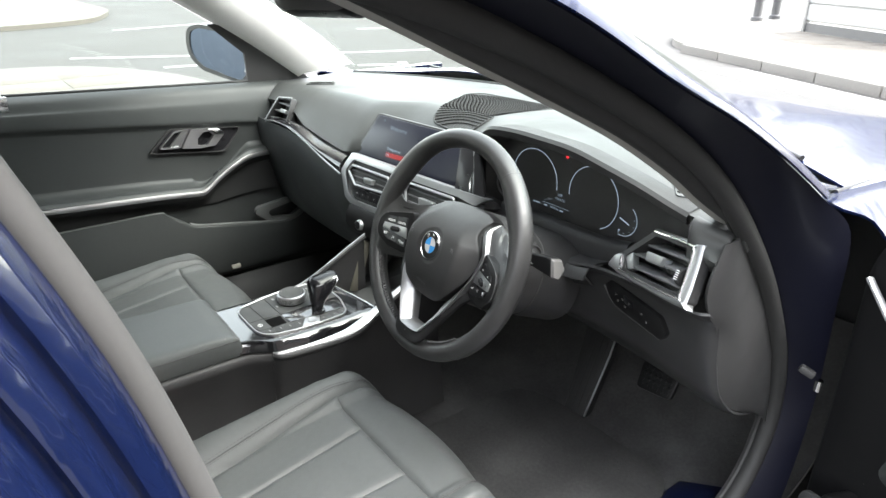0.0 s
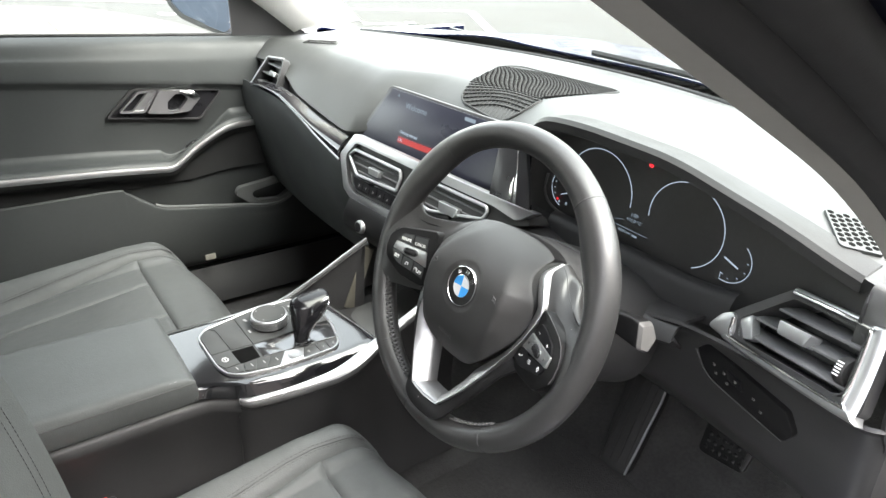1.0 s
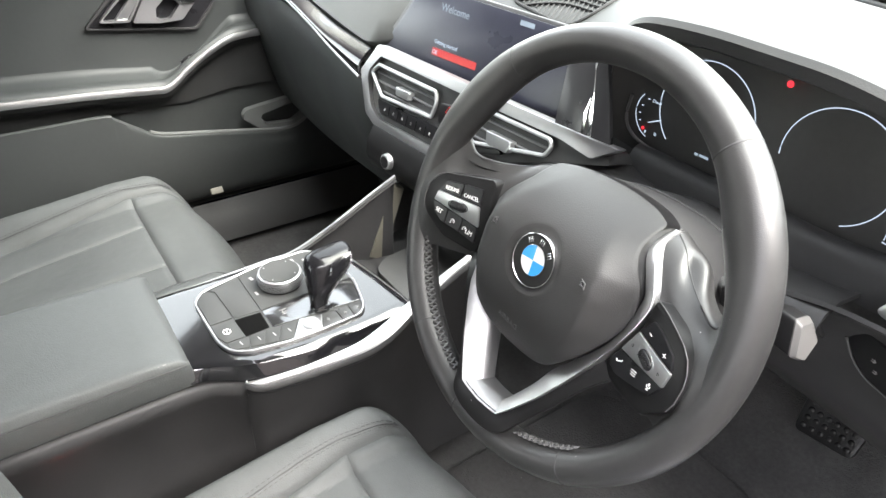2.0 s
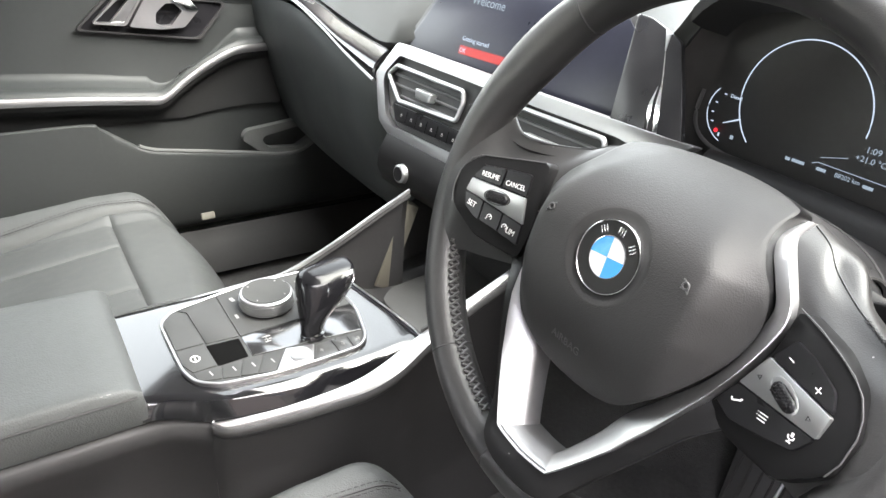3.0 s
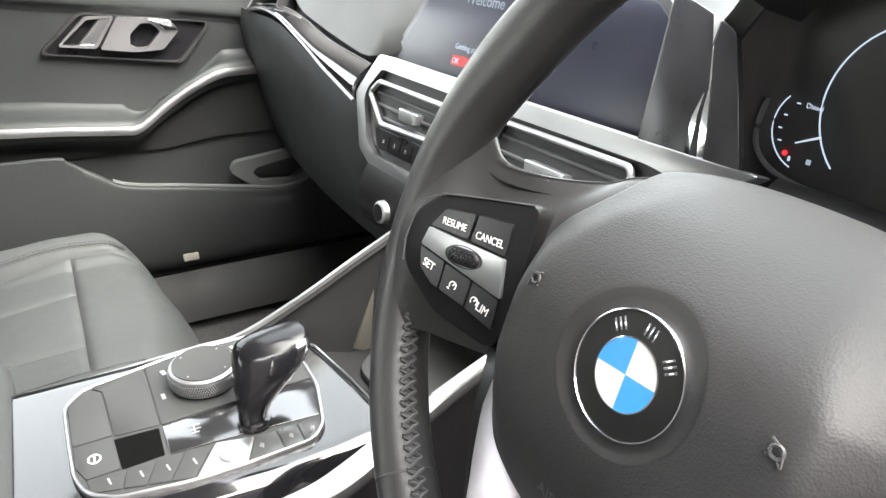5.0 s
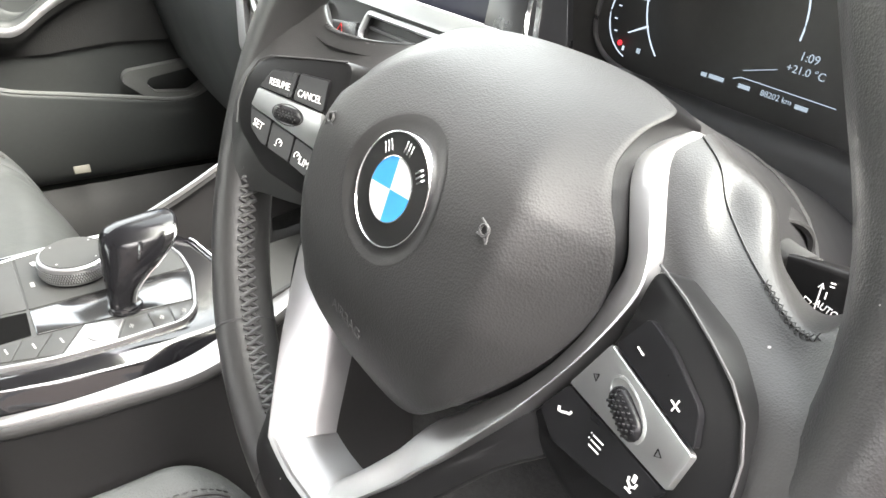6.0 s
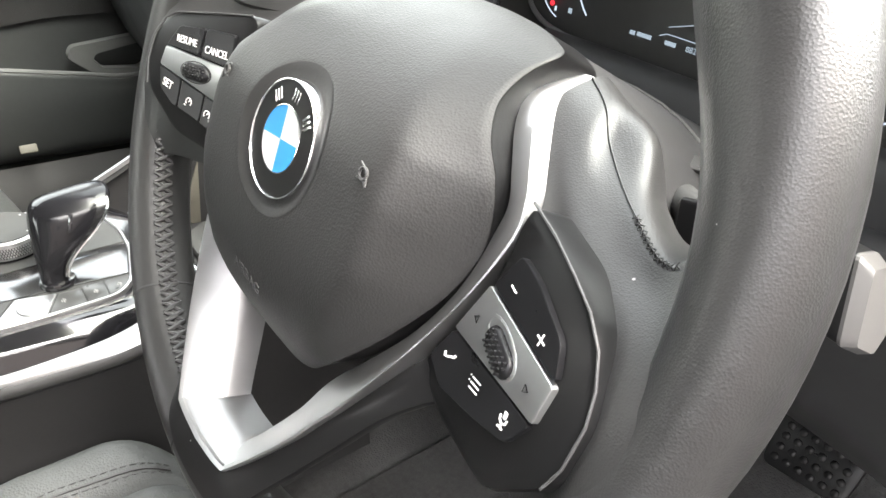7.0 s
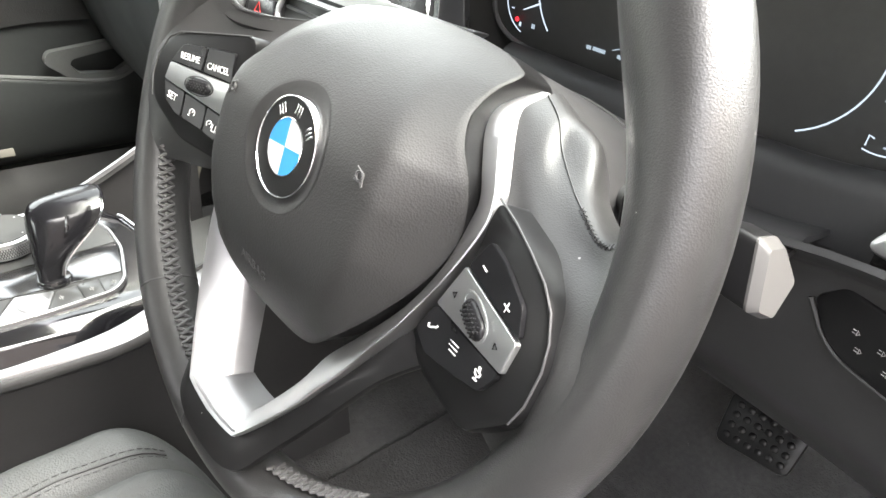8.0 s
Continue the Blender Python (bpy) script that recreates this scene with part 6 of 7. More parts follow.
    for sd in (-1, 1):
        back_panel("back_bolster", sd * 0.14, sd * 0.245, 26)
        line = [0.53 + 0.5 * k / 40 for k in range(41)]
        for o in (-0.004, 0.004):
            u = sd * (0.188 + o)
            part("stitching", dashes([Vector((cx + u, back(u, z) + 0.0006, z)) for z in line], 0.0045, 0.0022, 0.0006), DTHREAD, s)
        part("back_side", grid([[Vector((cx + sd * 0.245, back(0.245, z), z)), Vector((cx + sd * 0.243, back(0.245, z) - 0.06, z)), Vector((cx + sd * 0.20, back(0.245, z) - 0.11, z))] for z in (0.47, 0.7, 0.95, 1.08)]), DARK, s)
    part("back_shell", grid([[Vector((cx + u, back(0.2, z) - 0.12, z)) for u in (-0.21, -0.1, 0.1, 0.21)] for z in (0.45, 0.7, 0.95, 1.12)]), DARK, s)
    part("headrest", box(0.26, 0.10, 0.17, pose(cx, -0.62 + dy, 1.20, -10), 0.035), SEAT, s)
    for sd in (-0.06, 0.06):
        part("headrest_post", tube([(cx + sd, -0.60 + dy, 1.06), (cx + sd, -0.615 + dy, 1.14)], 0.006, 10), CHROME, s)
    return s


seat("driver_seat", 0.37, 0.0, "dark grey leather driver's seat with double-stitched bolsters")
seat("passenger_seat", -0.37, -0.065, "dark grey leather front passenger seat with double-stitched bolsters")
buckle = thing("seat_belt_buckle", "black seat belt buckle with red release button beside the seat", "seat belt", (0.115, -0.37, 0.45))
part("buckle_case", box(0.022, 0.052, 0.075, pose(0.118, -0.372, 0.474, 0, 0, 0), 0.005), DARK, buckle)
part("release_button", box(0.018, 0.036, 0.018, pose(0.118, -0.374, 0.506, 0, 0, 0), 0.003), RED, buckle, "bright red release button")

# ---- floor, pedals ----
rows = []
for y, z in ((-0.75, 0.30), (0.2, 0.30), (0.42, 0.30), (0.55, 0.325), (0.66, 0.39), (0.76, 0.50), (0.80, 0.60)):
    rows.append([Vector((x, y, z)) for x in (-0.76, -0.5, -0.1, 0.1, 0.5, 0.76)])
single("carpet_floor", thick(surf(rows, 30, 20), 0.01), CARPET, "black fitted car carpet", "carpet", kind="structure")
single("floor_mat", prism(rounded([Vector(p) for p in ((0.165, -0.02), (0.165, 0.40), (0.25, 0.44), (0.58, 0.44), (0.62, 0.36), (0.62, -0.02))], 0.05), 0.302, 0.314, bevel=0.004), MATTING, "black textile floor mat in the driver's footwell", "floor mat")
pedal = thing("footrest", "black ribbed footrest in the driver's footwell", "pedal", (0.30, 0.50, 0.31))
FP = plane_at((0.300, 0.505, 0.385), (0.95, 0.10, 0.12), (0.08, 0.55, 0.83))
part("plate", prism(rounded(mm((-42, 112), (36, 122), (44, 60), (30, -104), (-30, -112)), 0.012), -0.02, 0.0, FP, 0.004), RUBBER, pedal)
for x in (-26, -10, 6, 22):
    part("rib", tube([FP @ Vector((x / 1000, -0.085, 0.001)), FP @ Vector((x / 1000 + 0.006, 0.10, 0.001))], 0.0013, 6), RUBBER, pedal)
part("bright_edge", tube([FP @ Vector(p) for p in ((0.042, 0.116, 0), (0.043, 0.05, 0.002), (0.034, -0.05, 0.002), (0.028, -0.10, 0))], 0.0025, 6), BRUSHED, pedal, "bright edge strip")
pedal = thing("brake_pedal", "black brake pedal with studded rubber pad", "pedal", (0.485, 0.54, 0.40))
BP = plane_at((0.485, 0.50, 0.465), (0.98, 0.05, 0.05), (0, 0.5, 0.86))
pad = part("pad", prism(rounded(mm((-44, 30), (44, 34), (40, -28), (-40, -30)), 0.010), -0.008, 0.0, BP, 0.003), PODBLACK, pedal)
stud = mesh_of("stud", lathe([(0.0042, -0.001), (0.0042, 0.001), (0.003, 0.0018)], 8), PODBLACK)
for i in range(6):
    for k in range(4):
        part("stud", stud, PODBLACK, pad).matrix_basis = BP @ pose(-0.030 + i * 0.012, -0.018 + k * 0.012, 0)
part("arm", tube([BP @ Vector(p) for p in ((0, 0, -0.006), (0, 0.06, -0.05), (0, 0.16, -0.08))], 0.009, 8), DARK, pedal)


# ---- passenger door, closed ----
door = thing("passenger_door", "dark grey trimmed car door, closed, with silver strip and chrome handle", "car door", (-0.70, -0.1, 0.36))


def belt(y):
    return 0.947 - 0.037 * y


def crease(y):
    return 0.846 - 0.085 * y - 0.18 * max(0, y - 0.05) ** 2


DY = [-0.80 + 1.30 * i / 60 for i in range(61)]
rows = []
for y in DY:
    b, c = belt(y), crease(y)
    rows.append([Vector((-0.775, y, b - 0.004)), Vector((-0.752, y, b)), Vector((-0.738, y, b - 0.003)), Vector((-0.724, y, b - 0.014)), Vector((-0.714, y, b - 0.035)), Vector((-0.7085, y, (b + c) / 2)), Vector((-0.7045, y, c + 0.018)), Vector((-0.7050, y, c + 0.005)), Vector((-0.7110, y, c - 0.002)), Vector((-0.7150, y, c - 0.010))])
part("upper_panel", thick(grid([curve(r, 30) for r in rows]), 0.003), DOOR, door, "soft upper door panel", 50)
rows = []
for y in DY:
    c = crease(y)
    rows.append([Vector((-0.7155, y, c - 0.007)), Vector((-0.717, y, c - 0.04)), Vector((-0.720, y, 0.76)), Vector((-0.720, y, 0.70)), Vector((-0.712, y, 0.64)), Vector((-0.706, y, 0.55)), Vector((-0.695, y, 0.44)), Vector((-0.70, y, 0.38))])
part("inner_panel", thick(grid([curve(r, 26) for r in rows]), 0.003), DOOR, door, "", 50)
part("seal", tube([Vector((-0.757, y, belt(y) + 0.002)) for y in DY], 0.004, 6), RUBBER, door)

STRIP = [(-0.664, -0.80, 0.705), (-0.662, -0.50, 0.697), (-0.660, -0.34, 0.689), (-0.659, -0.16, 0.679), (-0.659, -0.06, 0.670), (-0.660, -0.025, 0.671), (-0.662, 0.02, 0.702), (-0.664, 0.065, 0.728), (-0.666, 0.11, 0.747), (-0.672, 0.16, 0.750), (-0.682, 0.215, 0.748)]
strip = curve(STRIP, 90)
rows = [[p + Vector((dx, 0, dz * (1 if p.y > -0.36 else max(0.12, 1 + (p.y + 0.36) * 4)))) for p in strip] for dx, dz in ((-0.006, 0.0070), (0.0005, 0.0066), (0.0022, 0.003), (0.0024, -0.002), (0.0012, -0.0068), (-0.006, -0.0075))]
part("silver_strip", thick(grid(rows), 0.002), SATIN, door, "satin silver door strip", 50)
# rest above the strip, with a hollow for the grip
rows = []
for p in strip:
    cup = max(0.0, 1 - ((p.y - 0.045) / 0.085) ** 2)
    back_z = 0.030 - 0.038 * cup
    rows.append([p + Vector((-0.003, 0, 0.007)), p + Vector((-0.008, 0, 0.0130)), p + Vector((-0.018, 0, 0.0155 - 0.004 * cup)), p + Vector((-0.034, 0, 0.016 - 0.022 * cup)), Vector((-0.716, p.y, p.z + back_z - 0.006)), Vector((-0.722, p.y, p.z + back_z + 0.008))])
part("armrest_top", thick(grid([curve(r, 16) for r in rows]), 0.003), DOOR, door, "grey door armrest", 60)
rows = []
for p in curve(STRIP + [(-0.692, 0.28, 0.740), (-0.70, 0.36, 0.735), (-0.70, 0.48, 0.73)], 100):
    rows.append([p + Vector((-0.001, 0, -0.008)), p + Vector((-0.010, 0, -0.020)), Vector((-0.690, p.y, p.z - 0.035)), Vector((-0.702, p.y, 0.62 + 0.25 * max(0, p.z - 0.70)))])
part("dark_underside", thick(grid([curve(r, 12) for r in rows]), 0.003), MESHY, door, "black speaker-cloth panel", 60)
# lower panel with the pocket's lip
LIP = [(-0.80, 0.634), (-0.30, 0.636), (-0.16, 0.636), (-0.137, 0.626), (-0.10, 0.600), (-0.06, 0.576), (0.035, 0.559), (0.127, 0.543), (0.19, 0.532), (0.235, 0.535), (0.275, 0.560), (0.32, 0.60), (0.48, 0.62)]
lip = curve([Vector((-0.664, y, z)) for y, z in LIP], 100)
rows = []
for p in lip:
    rows.append([p + Vector((-0.012, 0, -0.006)), p + Vector((-0.005, 0, 0.0)), p + Vector((0.001, 0, -0.003)), p + Vector((0.003, 0, -0.016)), Vector((-0.658, p.y, 0.50)), Vector((-0.664, p.y, 0.44)), Vector((-0.676, p.y, 0.405)), Vector((-0.70, p.y, 0.39))])
part("pocket_panel", thick(grid([curve(r, 20) for r in rows]), 0.004), DOOR, door, "lower door panel with pocket", 60)
ho = rounded([Vector(p) for p in ((0.112, 0.572), (0.120, 0.590), (0.225, 0.602), (0.300, 0.606), (0.288, 0.560), (0.236, 0.530), (0.150, 0.541))], 0.010)
hi = rounded([Vector(p) for p in ((0.152, 0.566), (0.158, 0.575), (0.225, 0.587), (0.268, 0.592), (0.262, 0.566), (0.224, 0.544), (0.166, 0.549))], 0.006)
part("bottle_holder", frame_ring(ho, hi, -0.016, 0.0, plane_at((-0.668, 0, 0), (0, 1, 0), (0, 0, 1))), LIPGREY, door, "moulded holder inside the pocket", 50)
part("pocket_edge", tube([p + Vector((-0.003, 0, 0.001)) for p in lip[38:86]], 0.0042, 8), LIPGREY, door, "rounded pocket edge")
part("sill_panel", grid([[Vector((-0.655, y, 0.40)), Vector((-0.64, y, 0.375)), Vector((-0.625, y, 0.36)), Vector((-0.61, y, 0.32))] for y in (-0.8, -0.3, 0.1, 0.42)]), RUBBER, door)

single("door_tag", box(0.008, 0.026, 0.014, pose(-0.618, 0.018, 0.446, 0, -30, 0), 0.002), BEIGE, "small pale label beside the door sill", "label")

# handle
recess = [(-0.146, 0.785), (-0.084, 0.846), (0.116, 0.826), (0.062, 0.761)]
HD = plane_at((-0.7155, 0, 0), (0, 1, 0), (0, 0, 1))
ro = rounded([Vector(p) for p in recess], 0.012)
hb = part("handle_recess", frame_ring(ro, shrink(ro, 0.006), -0.006, 0.006, HD), DARK, door, "dark handle recess")
part("recess_bed", prism(shrink(ro, 0.004), -0.004, 0.0005, HD), BUTTON, hb)
def loop_ring(poly, w, hi, r=0.006):
    o = rounded([Vector(p) for p in poly], r)
    return frame_ring(o, shrink(o, w), 0.001, hi, HD)
part("lock_frame", loop_ring(((-0.118, 0.796), (-0.074, 0.840), (-0.032, 0.839), (-0.064, 0.791)), 0.005, 0.012), SATIN, hb, "chrome lock frame")
part("lock_bar", prism(rounded([Vector(p) for p in ((-0.090, 0.796), (-0.054, 0.836), (-0.036, 0.836), (-0.068, 0.794))], 0.003), 0.001, 0.010, HD, 0.002), BRUSHED, hb)
lo = rounded([Vector(p) for p in ((-0.060, 0.790), (-0.030, 0.838), (0.016, 0.836), (0.048, 0.832), (0.061, 0.816), (0.033, 0.786), (-0.009, 0.784))], 0.005)
li = rounded([Vector(p) for p in ((-0.016, 0.795), (-0.014, 0.812), (0.004, 0.828), (0.019, 0.828), (0.032, 0.815), (0.010, 0.790), (-0.006, 0.789))], 0.004)
lev = part("release_lever", frame_ring(lo, li, 0.001, 0.015, HD), SATIN, hb, "silver release lever with a finger hole", 30)
part("lever_tip", prism(rounded([Vector(p) for p in ((0.012, 0.836), (0.048, 0.832), (0.061, 0.816), (0.038, 0.816), (0.022, 0.829))], 0.003), 0.012, 0.019, HD, 0.003), CHROME, lev)
part("window_switch", box(0.016, 0.030, 0.012, pose(-0.700, 0.028, 0.7055, 28), 0.003), BUTTON, door, "black window switch")
part("switch_tip", box(0.006, 0.005, 0.003, pose(-0.692, 0.030, 0.7135, 28), 0.001), SATIN, door)
# window pane and black sail corner
pane = part("window_pane", thick(grid([[Vector((-0.765, y, belt(y) - 0.03)), Vector((-0.748, y, (belt(y) + min(1.27, 1.15 - 0.62 * y)) / 2)), Vector((-0.66 - 0.25 * max(0, y + 0.2), y, min(1.27, 1.15 - 0.62 * y)))] for y in (-0.80, -0.5, -0.2, -0.06, 0.06, 0.16)]), 0.003), GLASS, door, "clear side window")
pane.visible_shadow = False
part("mirror_sail", thick(grid([[Vector((-0.752, 0.165, 0.936)), Vector((-0.750, 0.235, 0.936)), Vector((-0.748, 0.36, 0.936))], [Vector((-0.742, 0.160, 1.02)), Vector((-0.740, 0.20, 1.02)), Vector((-0.738, 0.235, 1.015))], [Vector((-0.728, 0.06, 1.105)), Vector((-0.728, 0.08, 1.105)), Vector((-0.728, 0.10, 1.10))]]), 0.006), DARK, door, "black mirror sail", 60)

mirror = thing("door_mirror", "black door mirror, dark blue of its reflection put into the glass", "wing mirror", (-0.90, 0.20, 0.93))
MM = plane_at((-0.945, 0.157, 1.0), (0.86, 0.50, -0.02), (0.03, 0.06, 0.99))
mo = rounded(mm((-122, 30), (-114, 70), (-70, 84), (50, 74), (104, 42), (114, -58), (92, -80), (20, -72), (-70, -52), (-114, -14)), 0.020, 6)
rows = []
for z, s in ((0.0, 0.0), (-0.012, -0.004), (-0.04, 0.0), (-0.07, 0.016), (-0.09, 0.04)):
    rows.append([MM @ Vector((*(q * 1.0), z)) for q in (shrink(mo, max(s, 0)) if s > 0 else mo)])
housing = part("housing", capped(rows), BLACK, mirror, "gloss black housing", 50)
part("rim", frame_ring(mo, shrink(mo, 0.014), -0.004, 0.004, MM), DARK, housing)
part("mirror_glass", prism(shrink(mo, 0.008), 0.0, 0.001, MM), MIRROR, mirror, "mirror glass")
part("foot", tube([(-0.76, 0.235, 0.945), (-0.80, 0.235, 0.945), (-0.86, 0.225, 0.955)], [0.03, 0.026, 0.03], 12, flat=0.6), BLACK, mirror)

# passenger belt on the far pillar
belt_t = thing("seat_belt", "dark seat belt with metal tongue on the far pillar", "seat belt", (-0.70, -0.43, 0.9))
part("strap", thick(grid([[Vector((-0.690 + (z - 0.9) * 0.05, y, z)) for y in (-0.520, -0.475)] for z in (0.60, 0.90, 1.1, 1.22)]), 0.0012), RUBBER, belt_t)
part("tongue", box(0.008, 0.05, 0.035, pose(-0.686, -0.458, 0.957), 0.003), CHROME, belt_t)
single("centre_pillar_trim", thick(grid([[Vector((-0.735, -0.62, z)), Vector((-0.722, -0.60, z)), Vector((-0.718 + 0.04 * max(0, z - 1.0), -0.50, z)), Vector((-0.730, -0.44, z))] for z in (0.36, 0.7, 0.95, 1.1, 1.30)]), 0.004), CREAM, "pale trim of the far centre pillar", "pillar", kind="structure")

# ---- body shell ----
body = thing("car_body", "dark blue painted car body round the cabin", "car", (0, -0.3, 0.25))


def pillar(name, rings, mat, label, n=40):
    """A skin lofted between lines that run along a pillar."""
    lines = [curve(r, n) for r in rings]
    return part(name, thick(grid(lines), 0.003), mat, body, label, 50)


# far windscreen pillar, pale cloth inside
pillar("far_pillar_trim", [
    [(-0.755, 0.32, 0.940), (-0.742, 0.16, 1.055), (-0.728, 0.00, 1.155), (-0.70, -0.18, 1.255), (-0.66, -0.34, 1.32)],
    [(-0.715, 0.325, 0.955), (-0.705, 0.19, 1.050), (-0.690, 0.03, 1.150), (-0.665, -0.16, 1.250), (-0.63, -0.32, 1.315)],
    [(-0.690, 0.40, 0.968), (-0.675, 0.27, 1.065), (-0.655, 0.11, 1.165), (-0.625, -0.07, 1.262), (-0.59, -0.22, 1.32)],
    [(-0.690, 0.475, 0.975), (-0.675, 0.335, 1.075), (-0.655, 0.165, 1.178), (-0.620, -0.02, 1.275), (-0.58, -0.17, 1.33)],
    [(-0.705, 0.495, 0.965), (-0.690, 0.355, 1.075), (-0.665, 0.185, 1.180), (-0.630, 0.00, 1.28), (-0.59, -0.15, 1.335)],
], CREAM, "pale cloth pillar trim")
# near windscreen pillar: inner trim, then the painted jamb outside the seal
SEAL = [(0.745, -0.62, 1.285), (0.745, -0.46, 1.285), (0.745, -0.31, 1.250), (0.745, -0.15, 1.192), (0.745, 0.03, 1.104), (0.745, 0.16, 1.015), (0.745, 0.27, 0.905), (0.745, 0.35, 0.800), (0.745, 0.415, 0.68), (0.745, 0.435, 0.56), (0.745, 0.40, 0.46), (0.745, 0.32, 0.400), (0.745, 0.18, 0.37)]
INNER = [(-0.46, 1.290), (-0.38, 1.262), (-0.30, 1.230), (-0.20, 1.185), (-0.10, 1.140), (0.0, 1.092), (0.10, 1.034), (0.165, 0.990), (0.24, 0.944)]
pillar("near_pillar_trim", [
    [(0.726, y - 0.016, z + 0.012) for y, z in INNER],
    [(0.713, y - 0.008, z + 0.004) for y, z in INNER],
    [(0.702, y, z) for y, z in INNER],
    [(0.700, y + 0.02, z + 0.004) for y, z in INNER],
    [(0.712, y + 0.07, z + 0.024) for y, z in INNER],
], TRIMSHADE, "pillar trim with its shade put into the grey")
pillar("weather_strip", [
    [(x - 0.002, y, z) for x, y, z in SEAL[1:6]] + [(0.735, 0.225, 0.945)],
    [(0.735, y - 0.020, z + 0.017) for y, z in INNER],
    [(0.729, y - 0.018, z + 0.012) for y, z in INNER],
    [(0.724, y - 0.0145, z + 0.0118) for y, z in INNER],
], RUBBER, "black rubber weather strip")
seal_rows = curve(SEAL, 90)
part("door_seal", tube(seal_rows, 0.0135, 10, up=(1, 0, 0)), RUBBER, body, "black rubber door seal")
part("seal_lip", tube([p + Vector((-0.016, 0, 0)) for p in seal_rows], 0.007, 8, up=(1, 0, 0)), RUBBER, body)
pillar("painted_jamb", [
    [(x, y + 0.006, z + 0.006) for x, y, z in SEAL],
    [(0.770, -0.62, 1.305), (0.770, -0.43, 1.300), (0.770, -0.26, 1.255), (0.772, -0.105, 1.190), (0.772, 0.05, 1.112), (0.774, 0.170, 1.040), (0.775, 0.285, 0.940), (0.775, 0.37, 0.825), (0.775, 0.435, 0.69), (0.775, 0.455, 0.56), (0.775, 0.42, 0.445), (0.78, 0.335, 0.38), (0.78, 0.18, 0.35)],
    [(0.795, -0.62, 1.318), (0.797, -0.40, 1.300), (0.799, -0.204, 1.239), (0.799, -0.052, 1.170), (0.799, 0.07, 1.117), (0.799, 0.180, 1.061), (0.799, 0.300, 0.993), (0.797, 0.42, 0.915), (0.792, 0.455, 0.78), (0.790, 0.475, 0.60), (0.790, 0.45, 0.43), (0.80, 0.36, 0.36), (0.80, 0.18, 0.33)],
], JAMB, "blue door jamb, its shade put into near-black paint", 70)
OUTER = [(-0.40, 1.300), (-0.204, 1.239), (-0.052, 1.170), (0.07, 1.117), (0.18, 1.061), (0.30, 0.993)]
pillar("pillar_outer_skin", [[(px, y + dy, z + dz) for y, z in OUTER] for px, dy, dz in ((0.801, 0.0, 0.001), (0.798, 0.010, 0.0045), (0.788, 0.022, 0.005), (0.772, 0.036, 0.0))], BONNET, "dark blue outer skin of the pillar", 70)
# windscreen
ws_base = [(x, base_line(x) + 0.02, 0.940) for x in (-0.73, -0.5, -0.25, 0, 0.25, 0.5, 0.73)]
ws_top = [(x * 0.82, 0.02 - 0.26 * x * x, 1.285) for x in (-0.73, -0.5, -0.25, 0, 0.25, 0.5, 0.73)]
ws_mid = [(0.92 * x0, (y0 + y1) / 2, 1.128) for (x0, y0, z0), (x1, y1, z1) in zip(ws_base, ws_top)]
screen = part("windscreen", thick(surf([ws_base, ws_mid, ws_top], 16, 20), 0.004), GLASS, body, "clear windscreen")
screen.visible_shadow = False
part("screen_band", tube(curve(ws_base, 40), 0.007, 8), RUBBER, body)
part("near_screen_edge", thick(grid([curve([(0.735, 0.50, 0.950), (0.725, 0.33, 1.005), (0.715, 0.14, 1.085), (0.700, -0.06, 1.170)], 20), curve([(0.772, 0.345, 0.988), (0.772, 0.22, 1.056), (0.772, 0.09, 1.114), (0.772, -0.03, 1.166)], 20)]), 0.003), BLACK, body)

# roof, headlining and the closed rear of the cabin
roof_rows = [[(x, y, z - 0.07 * abs(x / 0.62) ** 3) for x in (-0.62, -0.4, 0, 0.4, 0.62)] for y, z in ((-0.02, 1.315), (-0.35, 1.41), (-0.9, 1.44), (-1.5, 1.42), (-1.9, 1.36))]
part("roof", thick(surf(roof_rows, 20, 20), 0.01), PAINT, body, "dark blue roof")
lin = [[(x * 0.97, y, z - 0.035 - 0.05 * abs(x / 0.62) ** 3) for x in (-0.66, -0.4, 0, 0.4, 0.66)] for y, z in ((-0.02, 1.315), (-0.35, 1.40), (-0.9, 1.43), (-1.5, 1.41), (-1.9, 1.36))]
part("headlining", thick(surf(lin, 16, 16), 0.006), CREAM, body, "pale cloth headlining")
part("rear_bulkhead", thick(grid([[Vector((x, -1.62, z)) for x in (-0.72, 0, 0.72)] for z in (0.3, 0.7, 0.95)]), 0.02), SEAT, body, "rear seat back")
part("rear_cushion", box(1.30, 0.50, 0.18, pose(0, -1.35, 0.42), 0.05), SEAT, body)
for x in (-0.80, 0.80):
    rows = [[Vector((x, y, z)) for z in (0.30, 0.6, 0.95)] for y in (-2.0, -1.3, -0.80)]
    part("rear_side", thick(grid(rows), 0.04), PAINT, body)
part("far_side", thick(grid([[Vector((-0.80, y, z)) for z in (0.28, 0.6, 0.93)] for y in (-0.85, -0.3, 0.3, 0.9)]), 0.03), PAINT, body)
part("under_body", box(1.62, 3.6, 0.06, pose(0, 0.0, 0.245), 0.01), DARK, body)
part("firewall", thick(grid([[Vector((x, 0.83, z)) for x in (-0.78, 0, 0.78)] for z in (0.28, 0.6, 0.93)]), 0.01), DARK, body)

